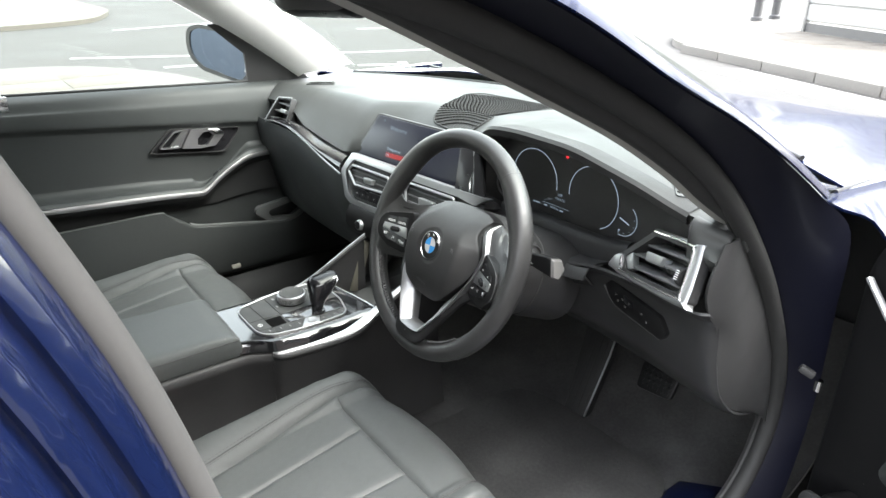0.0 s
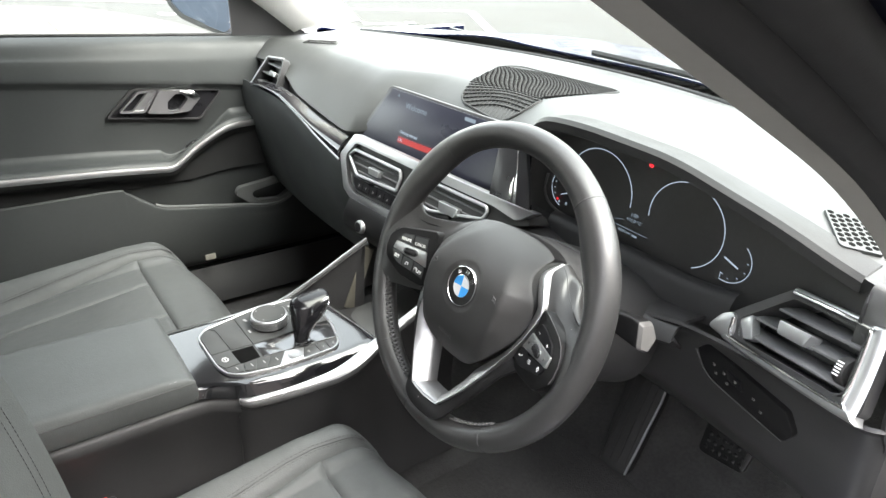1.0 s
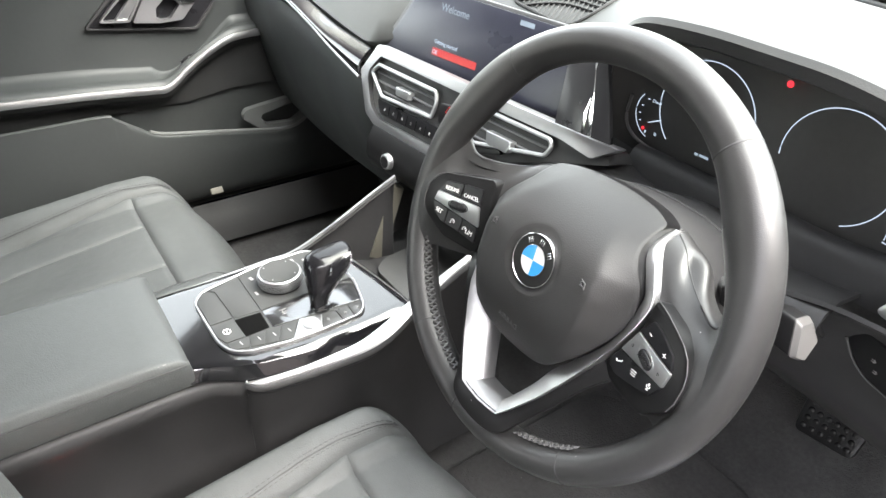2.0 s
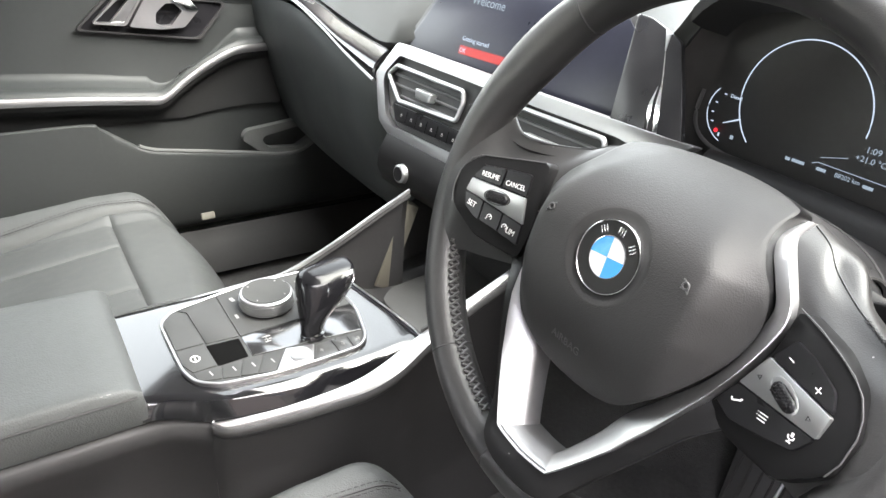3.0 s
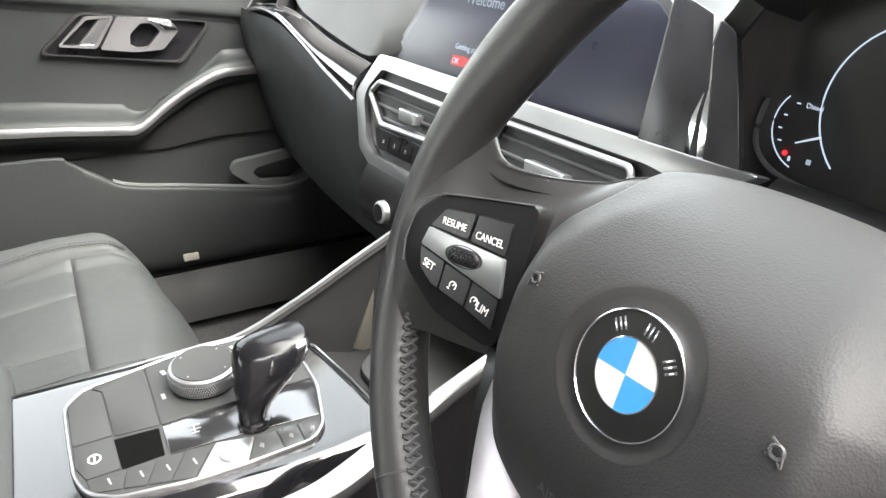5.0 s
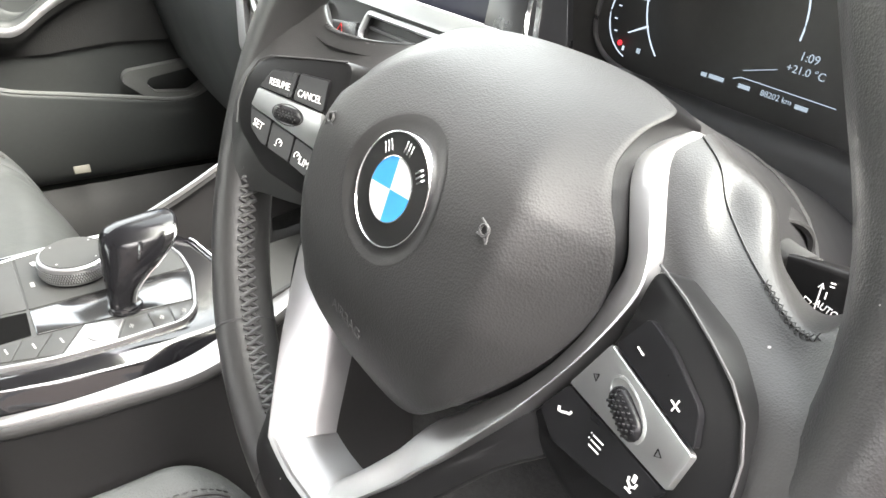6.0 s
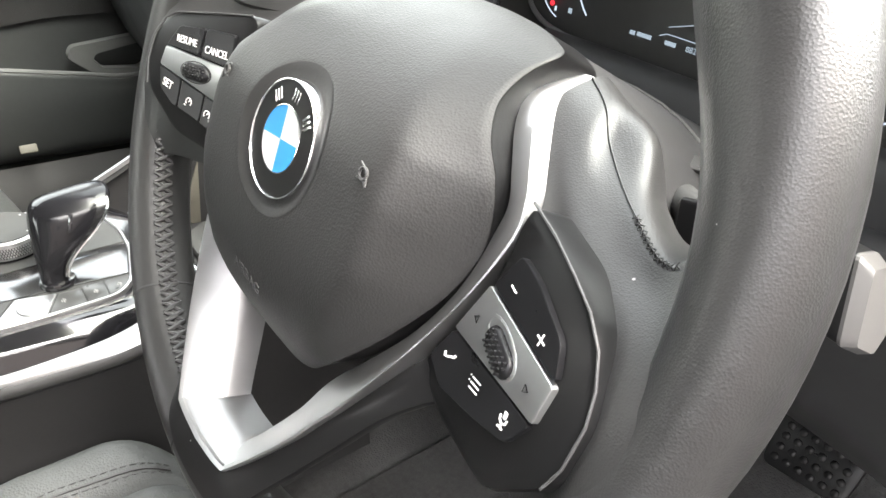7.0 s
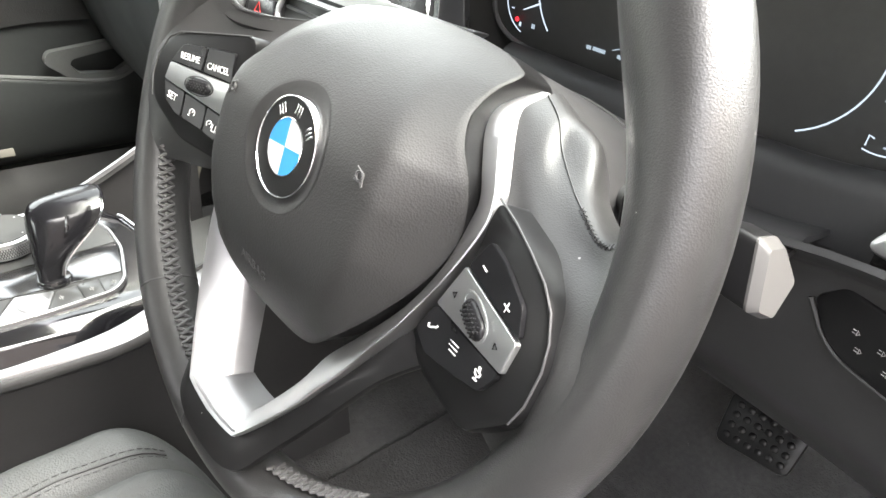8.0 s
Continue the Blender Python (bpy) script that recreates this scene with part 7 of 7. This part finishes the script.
# cant rails, rear quarters and boot close the shell
for sd in (-1, 1):
    rail = [[Vector((sd * (0.60 + 0.02 * k), y, z - dz)) for y, z in ((-0.42, 1.315), (-0.62, 1.33), (-1.0, 1.345), (-1.5, 1.33), (-1.9, 1.27))] for k, dz in ((0, 0.0), (3, 0.005), (6, 0.010), (9, 0.018), (9.5, 0.026), (8, 0.027))]
    part("cant_rail", thick(grid([curve(r, 24) for r in rail]), 0.004), PAINT, body, "dark blue cant rail", 60)
    part("rear_quarter", thick(grid([[Vector((sd * 0.80, y0, 0.94)), Vector((sd * 0.785, y0 + (y1 - y0) * 0.4, 1.08)), Vector((sd * 0.775, y1, 1.275))] for y0, y1 in ((-1.75, -1.62), (-2.0, -1.78), (-2.25, -1.9))]), 0.004), PAINT, body, "dark blue rear quarter", 60)
part("rear_window", thick(grid([[Vector((x * 0.85, -1.9, 1.30)), Vector((x, -2.15, 1.12)), Vector((x * 1.05, -2.38, 0.97))] for x in (-0.66, 0, 0.66)]), 0.004), GLASS, body, "rear window")
part("boot", thick(surf([[(x, y, z - 0.03 * (x / 0.8) ** 2) for x in (-0.82, -0.4, 0, 0.4, 0.82)] for y, z in ((-2.0, 0.96), (-2.4, 0.975), (-2.75, 0.95), (-2.82, 0.85), (-2.80, 0.55), (-2.74, 0.28))], 24, 20), 0.006), PAINT, body, "dark blue boot", 50)
for sd in (-1, 1):
    part("rear_wing", thick(grid([[Vector((sd * 0.80, y, 0.95)), Vector((sd * 0.86, y, 0.80)), Vector((sd * 0.87, y, 0.62))] for y in (-0.86, -1.4, -2.0, -2.4, -2.72)]), 0.006), PAINT, body, "dark blue rear wing", 60)
    for y in (1.18, -1.66):
        m = Matrix.Translation((sd * 0.78, y, 0.318)) @ pose(0, 0, 0, 0, 90 * sd, 0)
        wheel_part = part("wheel", lathe([(0.19, -0.10), (0.30, -0.105), (0.316, -0.085), (0.318, 0.07), (0.30, 0.10), (0.225, 0.105), (0.215, 0.07), (0.19, 0.06)], 40, m), RUBBER, body, "black tyre")
        part("rim", lathe([(0.215, 0.02), (0.214, 0.075), (0.17, 0.05), (0.06, 0.065), (0.03, 0.07)], 32, m), BRUSHED, wheel_part, "grey alloy rim")

# near centre pillar: pale seal, painted face, grey rear frame
BP_IN = [(0.748, -0.375, 0.37), (0.748, -0.405, 0.60), (0.748, -0.462, 0.87), (0.748, -0.502, 1.04), (0.748, -0.552, 1.183), (0.748, -0.60, 1.285)]
b_line = curve(BP_IN, 40)
part("pillar_seal", tube(b_line, 0.0125, 10, up=(1, 0, 0)), SEALGREY, body, "grey flocked pillar seal")
pillar("centre_pillar", [
    BP_IN,
    *[[(px, y + 0.80 * py, z) for x, y, z in BP_IN] for px, py in ((0.756, -0.010), (0.775, -0.015), (0.784, -0.022), (0.786, -0.029), (0.781, -0.036), (0.784, -0.043), (0.800, -0.047), (0.808, -0.053), (0.809, -0.060), (0.802, -0.067), (0.805, -0.074), (0.824, -0.078), (0.833, -0.085), (0.834, -0.093), (0.829, -0.101), (0.834, -0.110), (0.836, -0.118))],
], PILLAR, "glossy dark blue centre pillar")
pillar("rear_door_frame", [
    [(0.838, y - 0.090, z) for x, y, z in BP_IN],
    [(0.846, y - 0.106, z) for x, y, z in BP_IN],
    [(0.842, y - 0.40, z) for x, y, z in BP_IN],
], SEALGREY, "grey rear door frame")
pillar("inner_pillar_trim", [
    BP_IN,
    [(0.715, y - 0.02, z) for x, y, z in BP_IN],
    [(0.700, y - 0.10, z) for x, y, z in BP_IN],
    [(0.712, y - 0.17, z) for x, y, z in BP_IN],
], CREAM, "pale centre pillar trim")
part("sill", thick(grid([curve([(x, 0.45, z0), (x, 0.0, z0 - 0.005), (x, -0.45, z0)], 12) for x, z0 in ((0.60, 0.31), (0.70, 0.365), (0.745, 0.372), (0.80, 0.345), (0.85, 0.32), (0.87, 0.22))]), 0.004), PAINT, body, "dark blue sill")
part("tread_strip", prism(rounded([Vector(p) for p in ((0.765, -0.30), (0.80, -0.30), (0.80, 0.33), (0.765, 0.33))], 0.006), 0.353, 0.362, bevel=0.002), BRUSHED, body, "metal tread strip")
check = part("door_check", box(0.024, 0.012, 0.012, pose(0.793, 0.405, 0.692, 0, 24, 20), 0.003), DARK, body, "bare metal door latch")
part("check_pin", lathe([(0.006, -0.009), (0.006, 0.009)], 14, pose(0.812, 0.408, 0.676)), CHROME, check)

# bonnet, scuttle and wing
rows = []
for y in (0.86, 0.90, 1.0, 1.2, 1.5, 1.75, 1.92):
    f = (y - 0.86) / 1.06
    rows.append([Vector((x, y - (0.86 - base_line(x) - 0.055) * (1 - f), 0.952 - 0.17 * f ** 1.5 - 0.014 * abs(x / 0.78) ** 2.5 + (0.012 * math.exp(-((abs(x) - 0.42) / 0.08) ** 2)))) for x in (-0.76, -0.6, -0.45, -0.3, 0, 0.3, 0.45, 0.6, 0.76)])
part("bonnet", thick(surf(rows, 40, 50), 0.004), BONNET, body, "glossy dark blue bonnet reflecting the sky", 60)
rows = [[Vector((x, base_line(x) + dy, z)) for x in (-0.74, -0.5, -0.25, 0, 0.25, 0.5, 0.74)] for dy, z in ((0.02, 0.935), (0.06, 0.928), (0.11, 0.93), (0.16, 0.925))]
cowl = part("scuttle", thick(surf(rows, 10, 40), 0.004), DARK, body, "black scuttle panel", 60)
for i in range(17):
    x = 0.05 + i * 0.024
    part("scuttle_rib", box(0.004, 0.05, 0.012, pose(x, base_line(x) + 0.085, 0.934), 0.001), DARK, cowl)
wing = []
for y, z in ((0.40, 0.955), (0.46, 0.952), (0.60, 0.945), (0.9, 0.925), (1.4, 0.90), (1.9, 0.84)):
    wing.append([Vector((0.735, y + 0.05, z - 0.012)), Vector((0.785, y, z - 0.004)), Vector((0.815, y + 0.05, z - 0.030)), Vector((0.850, y + 0.09, z - 0.12)), Vector((0.880, y + 0.12, 0.60)), Vector((0.88, y + 0.12, 0.35))])
part("wing", thick(surf(wing, 26, 20), 0.004), BONNET, body, "dark blue front wing", 60)
wing = []
for y, z in ((0.42, 0.945), (0.60, 0.935), (0.9, 0.915), (1.4, 0.872), (1.9, 0.79)):
    wing.append([Vector((-0.735, y + 0.05, z - 0.012)), Vector((-0.785, y, z - 0.004)), Vector((-0.835, y, z - 0.030)), Vector((-0.880, y, z - 0.12)), Vector((-0.900, y, 0.60)), Vector((-0.90, y, 0.35))])
part("wing", thick(surf(wing, 26, 20), 0.004), BONNET, body, "dark blue front wing", 60)
part("shut_line", tube([(0.733, 0.50, 0.944), (0.733, 0.62, 0.938), (0.733, 0.9, 0.918), (0.733, 1.4, 0.88)], 0.004, 6), RUBBER, body)
part("nose", thick(grid([[Vector((x, 1.95 - 0.2 * x * x, z)) for x in (-0.85, -0.4, 0, 0.4, 0.85)] for z in (0.25, 0.6, 0.74)]), 0.02), PAINT, body)
wiper = thing("wiper", "black windscreen wiper at rest on the scuttle", "wiper", (0.1, 0.76, 0.95))
part("arm", tube(curve([(0.62, 0.62, 0.952), (0.40, 0.715, 0.962), (0.10, 0.785, 0.966)], 20), 0.006, 8, flat=0.8), DARK, wiper)
part("blade", tube(curve([(0.55, 0.605, 0.968), (0.25, 0.735, 0.975), (-0.15, 0.755, 0.972)], 20), 0.0055, 6, flat=1.3), RUBBER, wiper)
inner_mirror = thing("interior_mirror", "black interior rear-view mirror under the header", "mirror", (0.0, 0.05, 1.165))
IM = plane_at((0.0, 0.05, 1.203), (0.96, 0.26, 0.03), (-0.05, 0.20, 0.98))
imo = rounded(mm((-125, 34), (125, 34), (118, -20), (90, -36), (-90, -36), (-120, -20)), 0.018, 5)
part("case", capped([[IM @ Vector((q.x, q.y, z)) for q in shrink(imo, max(0, s))] for z, s in ((0.0, 0.002), (0.006, 0), (0.03, 0.006), (0.045, 0.02))]), BUTTON, inner_mirror, "", 50)
part("glass", prism(shrink(imo, 0.006), -0.003, 0.0, IM), MIRROR, inner_mirror)
part("stem", tube([IM @ Vector((0, 0.02, 0.03)), IM @ Vector((0, 0.08, 0.08))], 0.014, 10), BUTTON, inner_mirror)

# ---- driver's door, standing open ----
odoor = thing("driver_door", "dark blue driver's door standing wide open, black inside trim", "car door", (0.87, 0.46, 0.3))
OD = plane_at((0.802, 0.462, 0.0), (0.90, -0.436, 0), (0, 0, 1))
out = rounded([Vector(p) for p in ((0.0, 0.30), (0.0, 0.885), (0.05, 0.955), (1.02, 0.95), (1.04, 0.6), (0.98, 0.30))], 0.04)
part("outer_skin", prism(out, -0.09, -0.06, OD, 0.006), PAINT, odoor, "blue painted outer skin")
part("inner_trim", prism(shrink(out, 0.012), -0.06, -0.005, OD, 0.012), PODBLACK, odoor, "black inside trim")
part("door_pocket", prism(rounded([Vector(p) for p in ((0.08, 0.34), (0.08, 0.52), (0.7, 0.52), (0.7, 0.34))], 0.03), -0.005, 0.04, OD, 0.01), PODBLACK, odoor)
part("speaker_mesh", prism(rounded([Vector(p) for p in ((0.06, 0.36), (0.05, 0.50), (0.17, 0.52), (0.19, 0.37))], 0.03), 0.0395, 0.046, OD, 0.003), MESHY, odoor, "speaker mesh")
part("trim_strip", tube([OD @ Vector(p) for p in ((0.035, 0.855, 0.010), (0.09, 0.822, 0.020), (0.18, 0.785, 0.035), (0.32, 0.765, 0.045), (0.9, 0.76, 0.045))], 0.006, 8, flat=0.6), SATIN, odoor, "satin silver strip")
part("door_rest", prism(rounded([Vector(p) for p in ((0.16, 0.62), (0.18, 0.68), (0.95, 0.69), (0.95, 0.62))], 0.02), -0.005, 0.05, OD, 0.01), DOOR, odoor)
part("edge_seal", tube([OD @ Vector((q.x, q.y, -0.02)) for q in shrink(out, 0.018)], 0.007, 6, True), RUBBER, odoor)
pane = part("door_glass", thick(grid([[OD @ Vector((x, z, -0.05 + 0.1 * (z - 0.95))) for x in (0.05, 0.4, 0.98)] for z in (0.94, 1.1, 1.28)]), 0.004), GLASS, odoor)
pane.visible_shadow = False


# ---- street ----
rows = [[Vector((x, y, 0)) for x in (-400, -60, -20, -8, 0, 8, 20, 60, 400)] for y in (-400, -60, -20, -8, 0, 8, 20, 60, 400)]
single("ground", grid(rows), ASPHALT, "pale worn asphalt road", "road", kind="structure")
KD = Vector((0.916, -0.401, 0))
KN_ = Vector((0.401, 0.916, 0))
K0 = Vector((-4.07, 8.11, 0))


def street(a, b, z=0.0):
    """A place a metres along the kerb and b metres back from it."""
    return K0 + KD * a + KN_ * b + Vector((0, 0, z))


SM = plane_at(K0, KD, KN_)
pave_out = rounded([Vector(p) for p in ((-1.5, 0.14), (40, 0.14), (40, 16.0), (-9.0, 16.0), (-4.6, 3.4), (-2.8, 0.95))], 0.9, 6)
pavement = single("pavement", prism(pave_out, -0.05, 0.105, SM), KERB, "pale paved footway behind a stone kerb", "pavement", kind="structure")
for i in range(14):
    x = -1.75 + i * 0.92
    part("kerb_stone", box(0.905, 0.15, 0.20, SM @ pose(x + 0.45 + 0.75, 0.075, 0.02), 0.012), KERB, pavement)
slab = mesh_of("paving_slab", box(0.59, 0.59, 0.05, Matrix(), 0.006), PAVING)
for i in range(20):
    for k in range(10):
        x, y = -4.2 + i * 0.60 + (k % 2) * 0.3, 0.47 + k * 0.60
        if all(inside((x + dx, y + dy), pave_out) for dx in (-0.3, 0.3) for dy in (-0.3, 0.3)):
            ob = new("paving_slab", slab)
            ob.parent = pavement
            ob.matrix_basis = SM @ pose(x, y, 0.084 + random.uniform(-0.003, 0.003))
hoard = thing("hoarding", "white horizontally ribbed steel hoarding panel on the pavement", "hoarding", (-4.95, 12.1, 0.1))
HM = plane_at((-4.95, 12.1, 0.30), (0.875, -0.485, 0), (0, 0, 1))
HS = plane_at((-2.19, 10.57, 0.30), (0.485, 0.875, 0), (0, 0, 1))
for m, w in ((HM, 3160), (HS, 4000)):
    for i in range(7):
        part("rib", prism(mm((0, i * 290 + 12), (0, i * 290 + 278), (w, i * 290 + 278), (w, i * 290 + 12)), -0.02, 0.022, m, 0.016), HOARD, hoard)
    part("backing", prism(mm((0, -10), (0, 2040), (w, 2040), (w, -10)), -0.05, -0.02, m), HOARD, hoard)
    part("base_rail", prism(mm((0, -190), (0, -40), (w, -40), (w, -190)), -0.05, 0.01, m), BOLLARD, hoard, "dark base rail")
for x in (-40, 3130):
    part("end_post", prism(mm((x, -190), (x, 2050), (x + 60, 2050), (x + 60, -190)), -0.06, 0.04, HM, 0.006), HOARD, hoard)
for p in (Vector((-6.72, 13.62, 0.1)), Vector((-6.76, 14.42, 0.1))):
    bo = thing("bollard", "black iron post beside the pavement", "bollard", p, "posts by the hoarding")
    part("post", lathe([(0.12, 0.0), (0.12, 0.08), (0.085, 0.10), (0.08, 1.05), (0.095, 1.08), (0.06, 1.16), (0.02, 1.19)], 16, Matrix.Translation(p)), BOLLARD, bo)
R0, R1 = Vector((-6.5, 14.85, 0.1)), Vector((-5.15, 12.7, 0.1))
fence = thing("railing", "pale metal railing beside the hoarding", "railing", R0)
for i in range(18):
    p = R0.lerp(R1, i / 17)
    part("bar", tube([p, p + Vector((0, 0, 1.3))], 0.012, 6), BRUSHED, fence)
for z in (0.1, 0.62, 1.25):
    part("rail", tube([R0 + Vector((0, 0, z)), R1 + Vector((0, 0, z))], 0.016, 6), BRUSHED, fence)

# road markings
def mark(name, pts, label, z=0.004):
    return single(name, prism([Vector(p) for p in pts], -0.01, z), LINE, label, "road marking", "road markings", "structure")


def stripe(a, b, w):
    a, b = Vector(a), Vector(b)
    n = Vector((-(b - a).y, (b - a).x)).normalized() * w / 2
    return [a - n, b - n, b + n, a + n]


e = lambda a, b: street(a, b).to_2d()
mark("edge_line", [e(0.5, -0.66), e(14, -0.66), e(14, -0.12), e(0.7, -0.12)], "broad worn white line along the kerb")
for a, b, w in (((-7.8, 4.6), (-7.3, 6.1), 0.13), ((-7.3, 6.1), (-5.0, 4.75), 0.13), ((-9.5, 1.0), (-7.8, 4.6), 0.13), ((-7.9, 1.8), (-7.75, 3.2), 0.14), ((-13.4, 2.4), (-14.6, 6.8), 0.16), ((-11, 6.4), (-9, 12), 0.16)):
    mark("white_line", stripe(a, b, w), "white painted bay line on the road")
for a, b in (((-6.65, 3.9), (-6.35, 4.5)), ((-6.2, 3.7), (-5.9, 4.3)), ((-6.6, 4.55), (-6.05, 4.3)), ((-5.7, 3.45), (-5.4, 4.05)), ((-5.75, 4.15), (-5.2, 3.9))):
    mark("road_stroke", stripe(a, b, 0.12), "worn white stroke of painted road lettering")
island = rounded([Vector(p) for p in ((-3.2, -9), (-3.2, 0.4), (-4.6, 1.75), (-6.6, 1.75), (-8.25, 0.8), (-8.25, -9))], 1.2, 6)
isl = single("left_pavement", prism(island, -0.05, 0.09), KERB, "pale footway with a rounded kerb", "pavement", kind="structure")
for i in range(8):
    for k in range(11):
        q = Vector((-7.85 + i * 0.60, -5.2 + k * 0.60))
        if inside((q.x - 0.35, q.y + 0.35), island) and inside((q.x + 0.35, q.y + 0.35), island):
            ob = new("paving_slab", slab)
            ob.parent = isl
            ob.matrix_basis = pose(q.x, q.y, 0.069 + random.uniform(-0.003, 0.003))
far_isl = rounded([Vector(p) for p in ((-14.2, -20), (-14.2, 0.6), (-15.2, 2.4), (-18, 3.4), (-26, 3.4), (-26, -20))], 1.2, 6)
single("far_pavement", prism(far_isl, -0.05, 0.09), PAVING, "far pale footway", "pavement", kind="structure")


# buildings that close the street on all sides
def house(name, m, w, h, floors, n, label, skin=FACADE):
    b = thing(name, label, "building", m.translation)
    part("wall", prism([Vector((0, 0)), Vector((w, 0)), Vector((w, h)), Vector((0, h))], -6, 0, m), skin, b)
    part("roof_edge", prism([Vector((-0.2, h)), Vector((w + 0.2, h)), Vector((w + 0.2, h + 0.4)), Vector((-0.2, h + 0.4))], -6.2, 0.25, m), KERB, b)
    for f in range(floors):
        for i in range(n):
            x, z = (i + 0.5) * w / n, 1.0 + f * h / floors
            win = part("window", frame_ring(*[[Vector(q) for q in ((x - s, z - 0.0 + d), (x + s, z + d), (x + s, z + 1.5 - d), (x - s, z + 1.5 - d))] for s, d in ((0.62, 0.0), (0.55, 0.07))], -0.05, 0.05, m), HOARD, b)
            part("pane", prism([Vector(q) for q in ((x - 0.55, z + 0.07), (x + 0.55, z + 0.07), (x + 0.55, z + 1.43), (x - 0.55, z + 1.43))], 0.0, 0.012, m), BLACK, win)


house("terrace", plane_at((-34, -30, 0), (0, 1, 0), (0, 0, 1)), 26, 7.5, 2, 8, "pale rendered terrace across the street")
house("terrace", plane_at((-30, 26, 0), (0.86, 0.5, 0), (0, 0, 1)), 30, 7.5, 2, 9, "pale rendered terrace at the street's end")
# unseen terrace, set close to keep low side light out of the cabin
house("terrace", plane_at((9.5, 14, 0), (0.0, -1, 0), (0, 0, 1)), 34, 8.0, 2, 9, "unseen brick terrace added to block low sky on the right", BRICK)
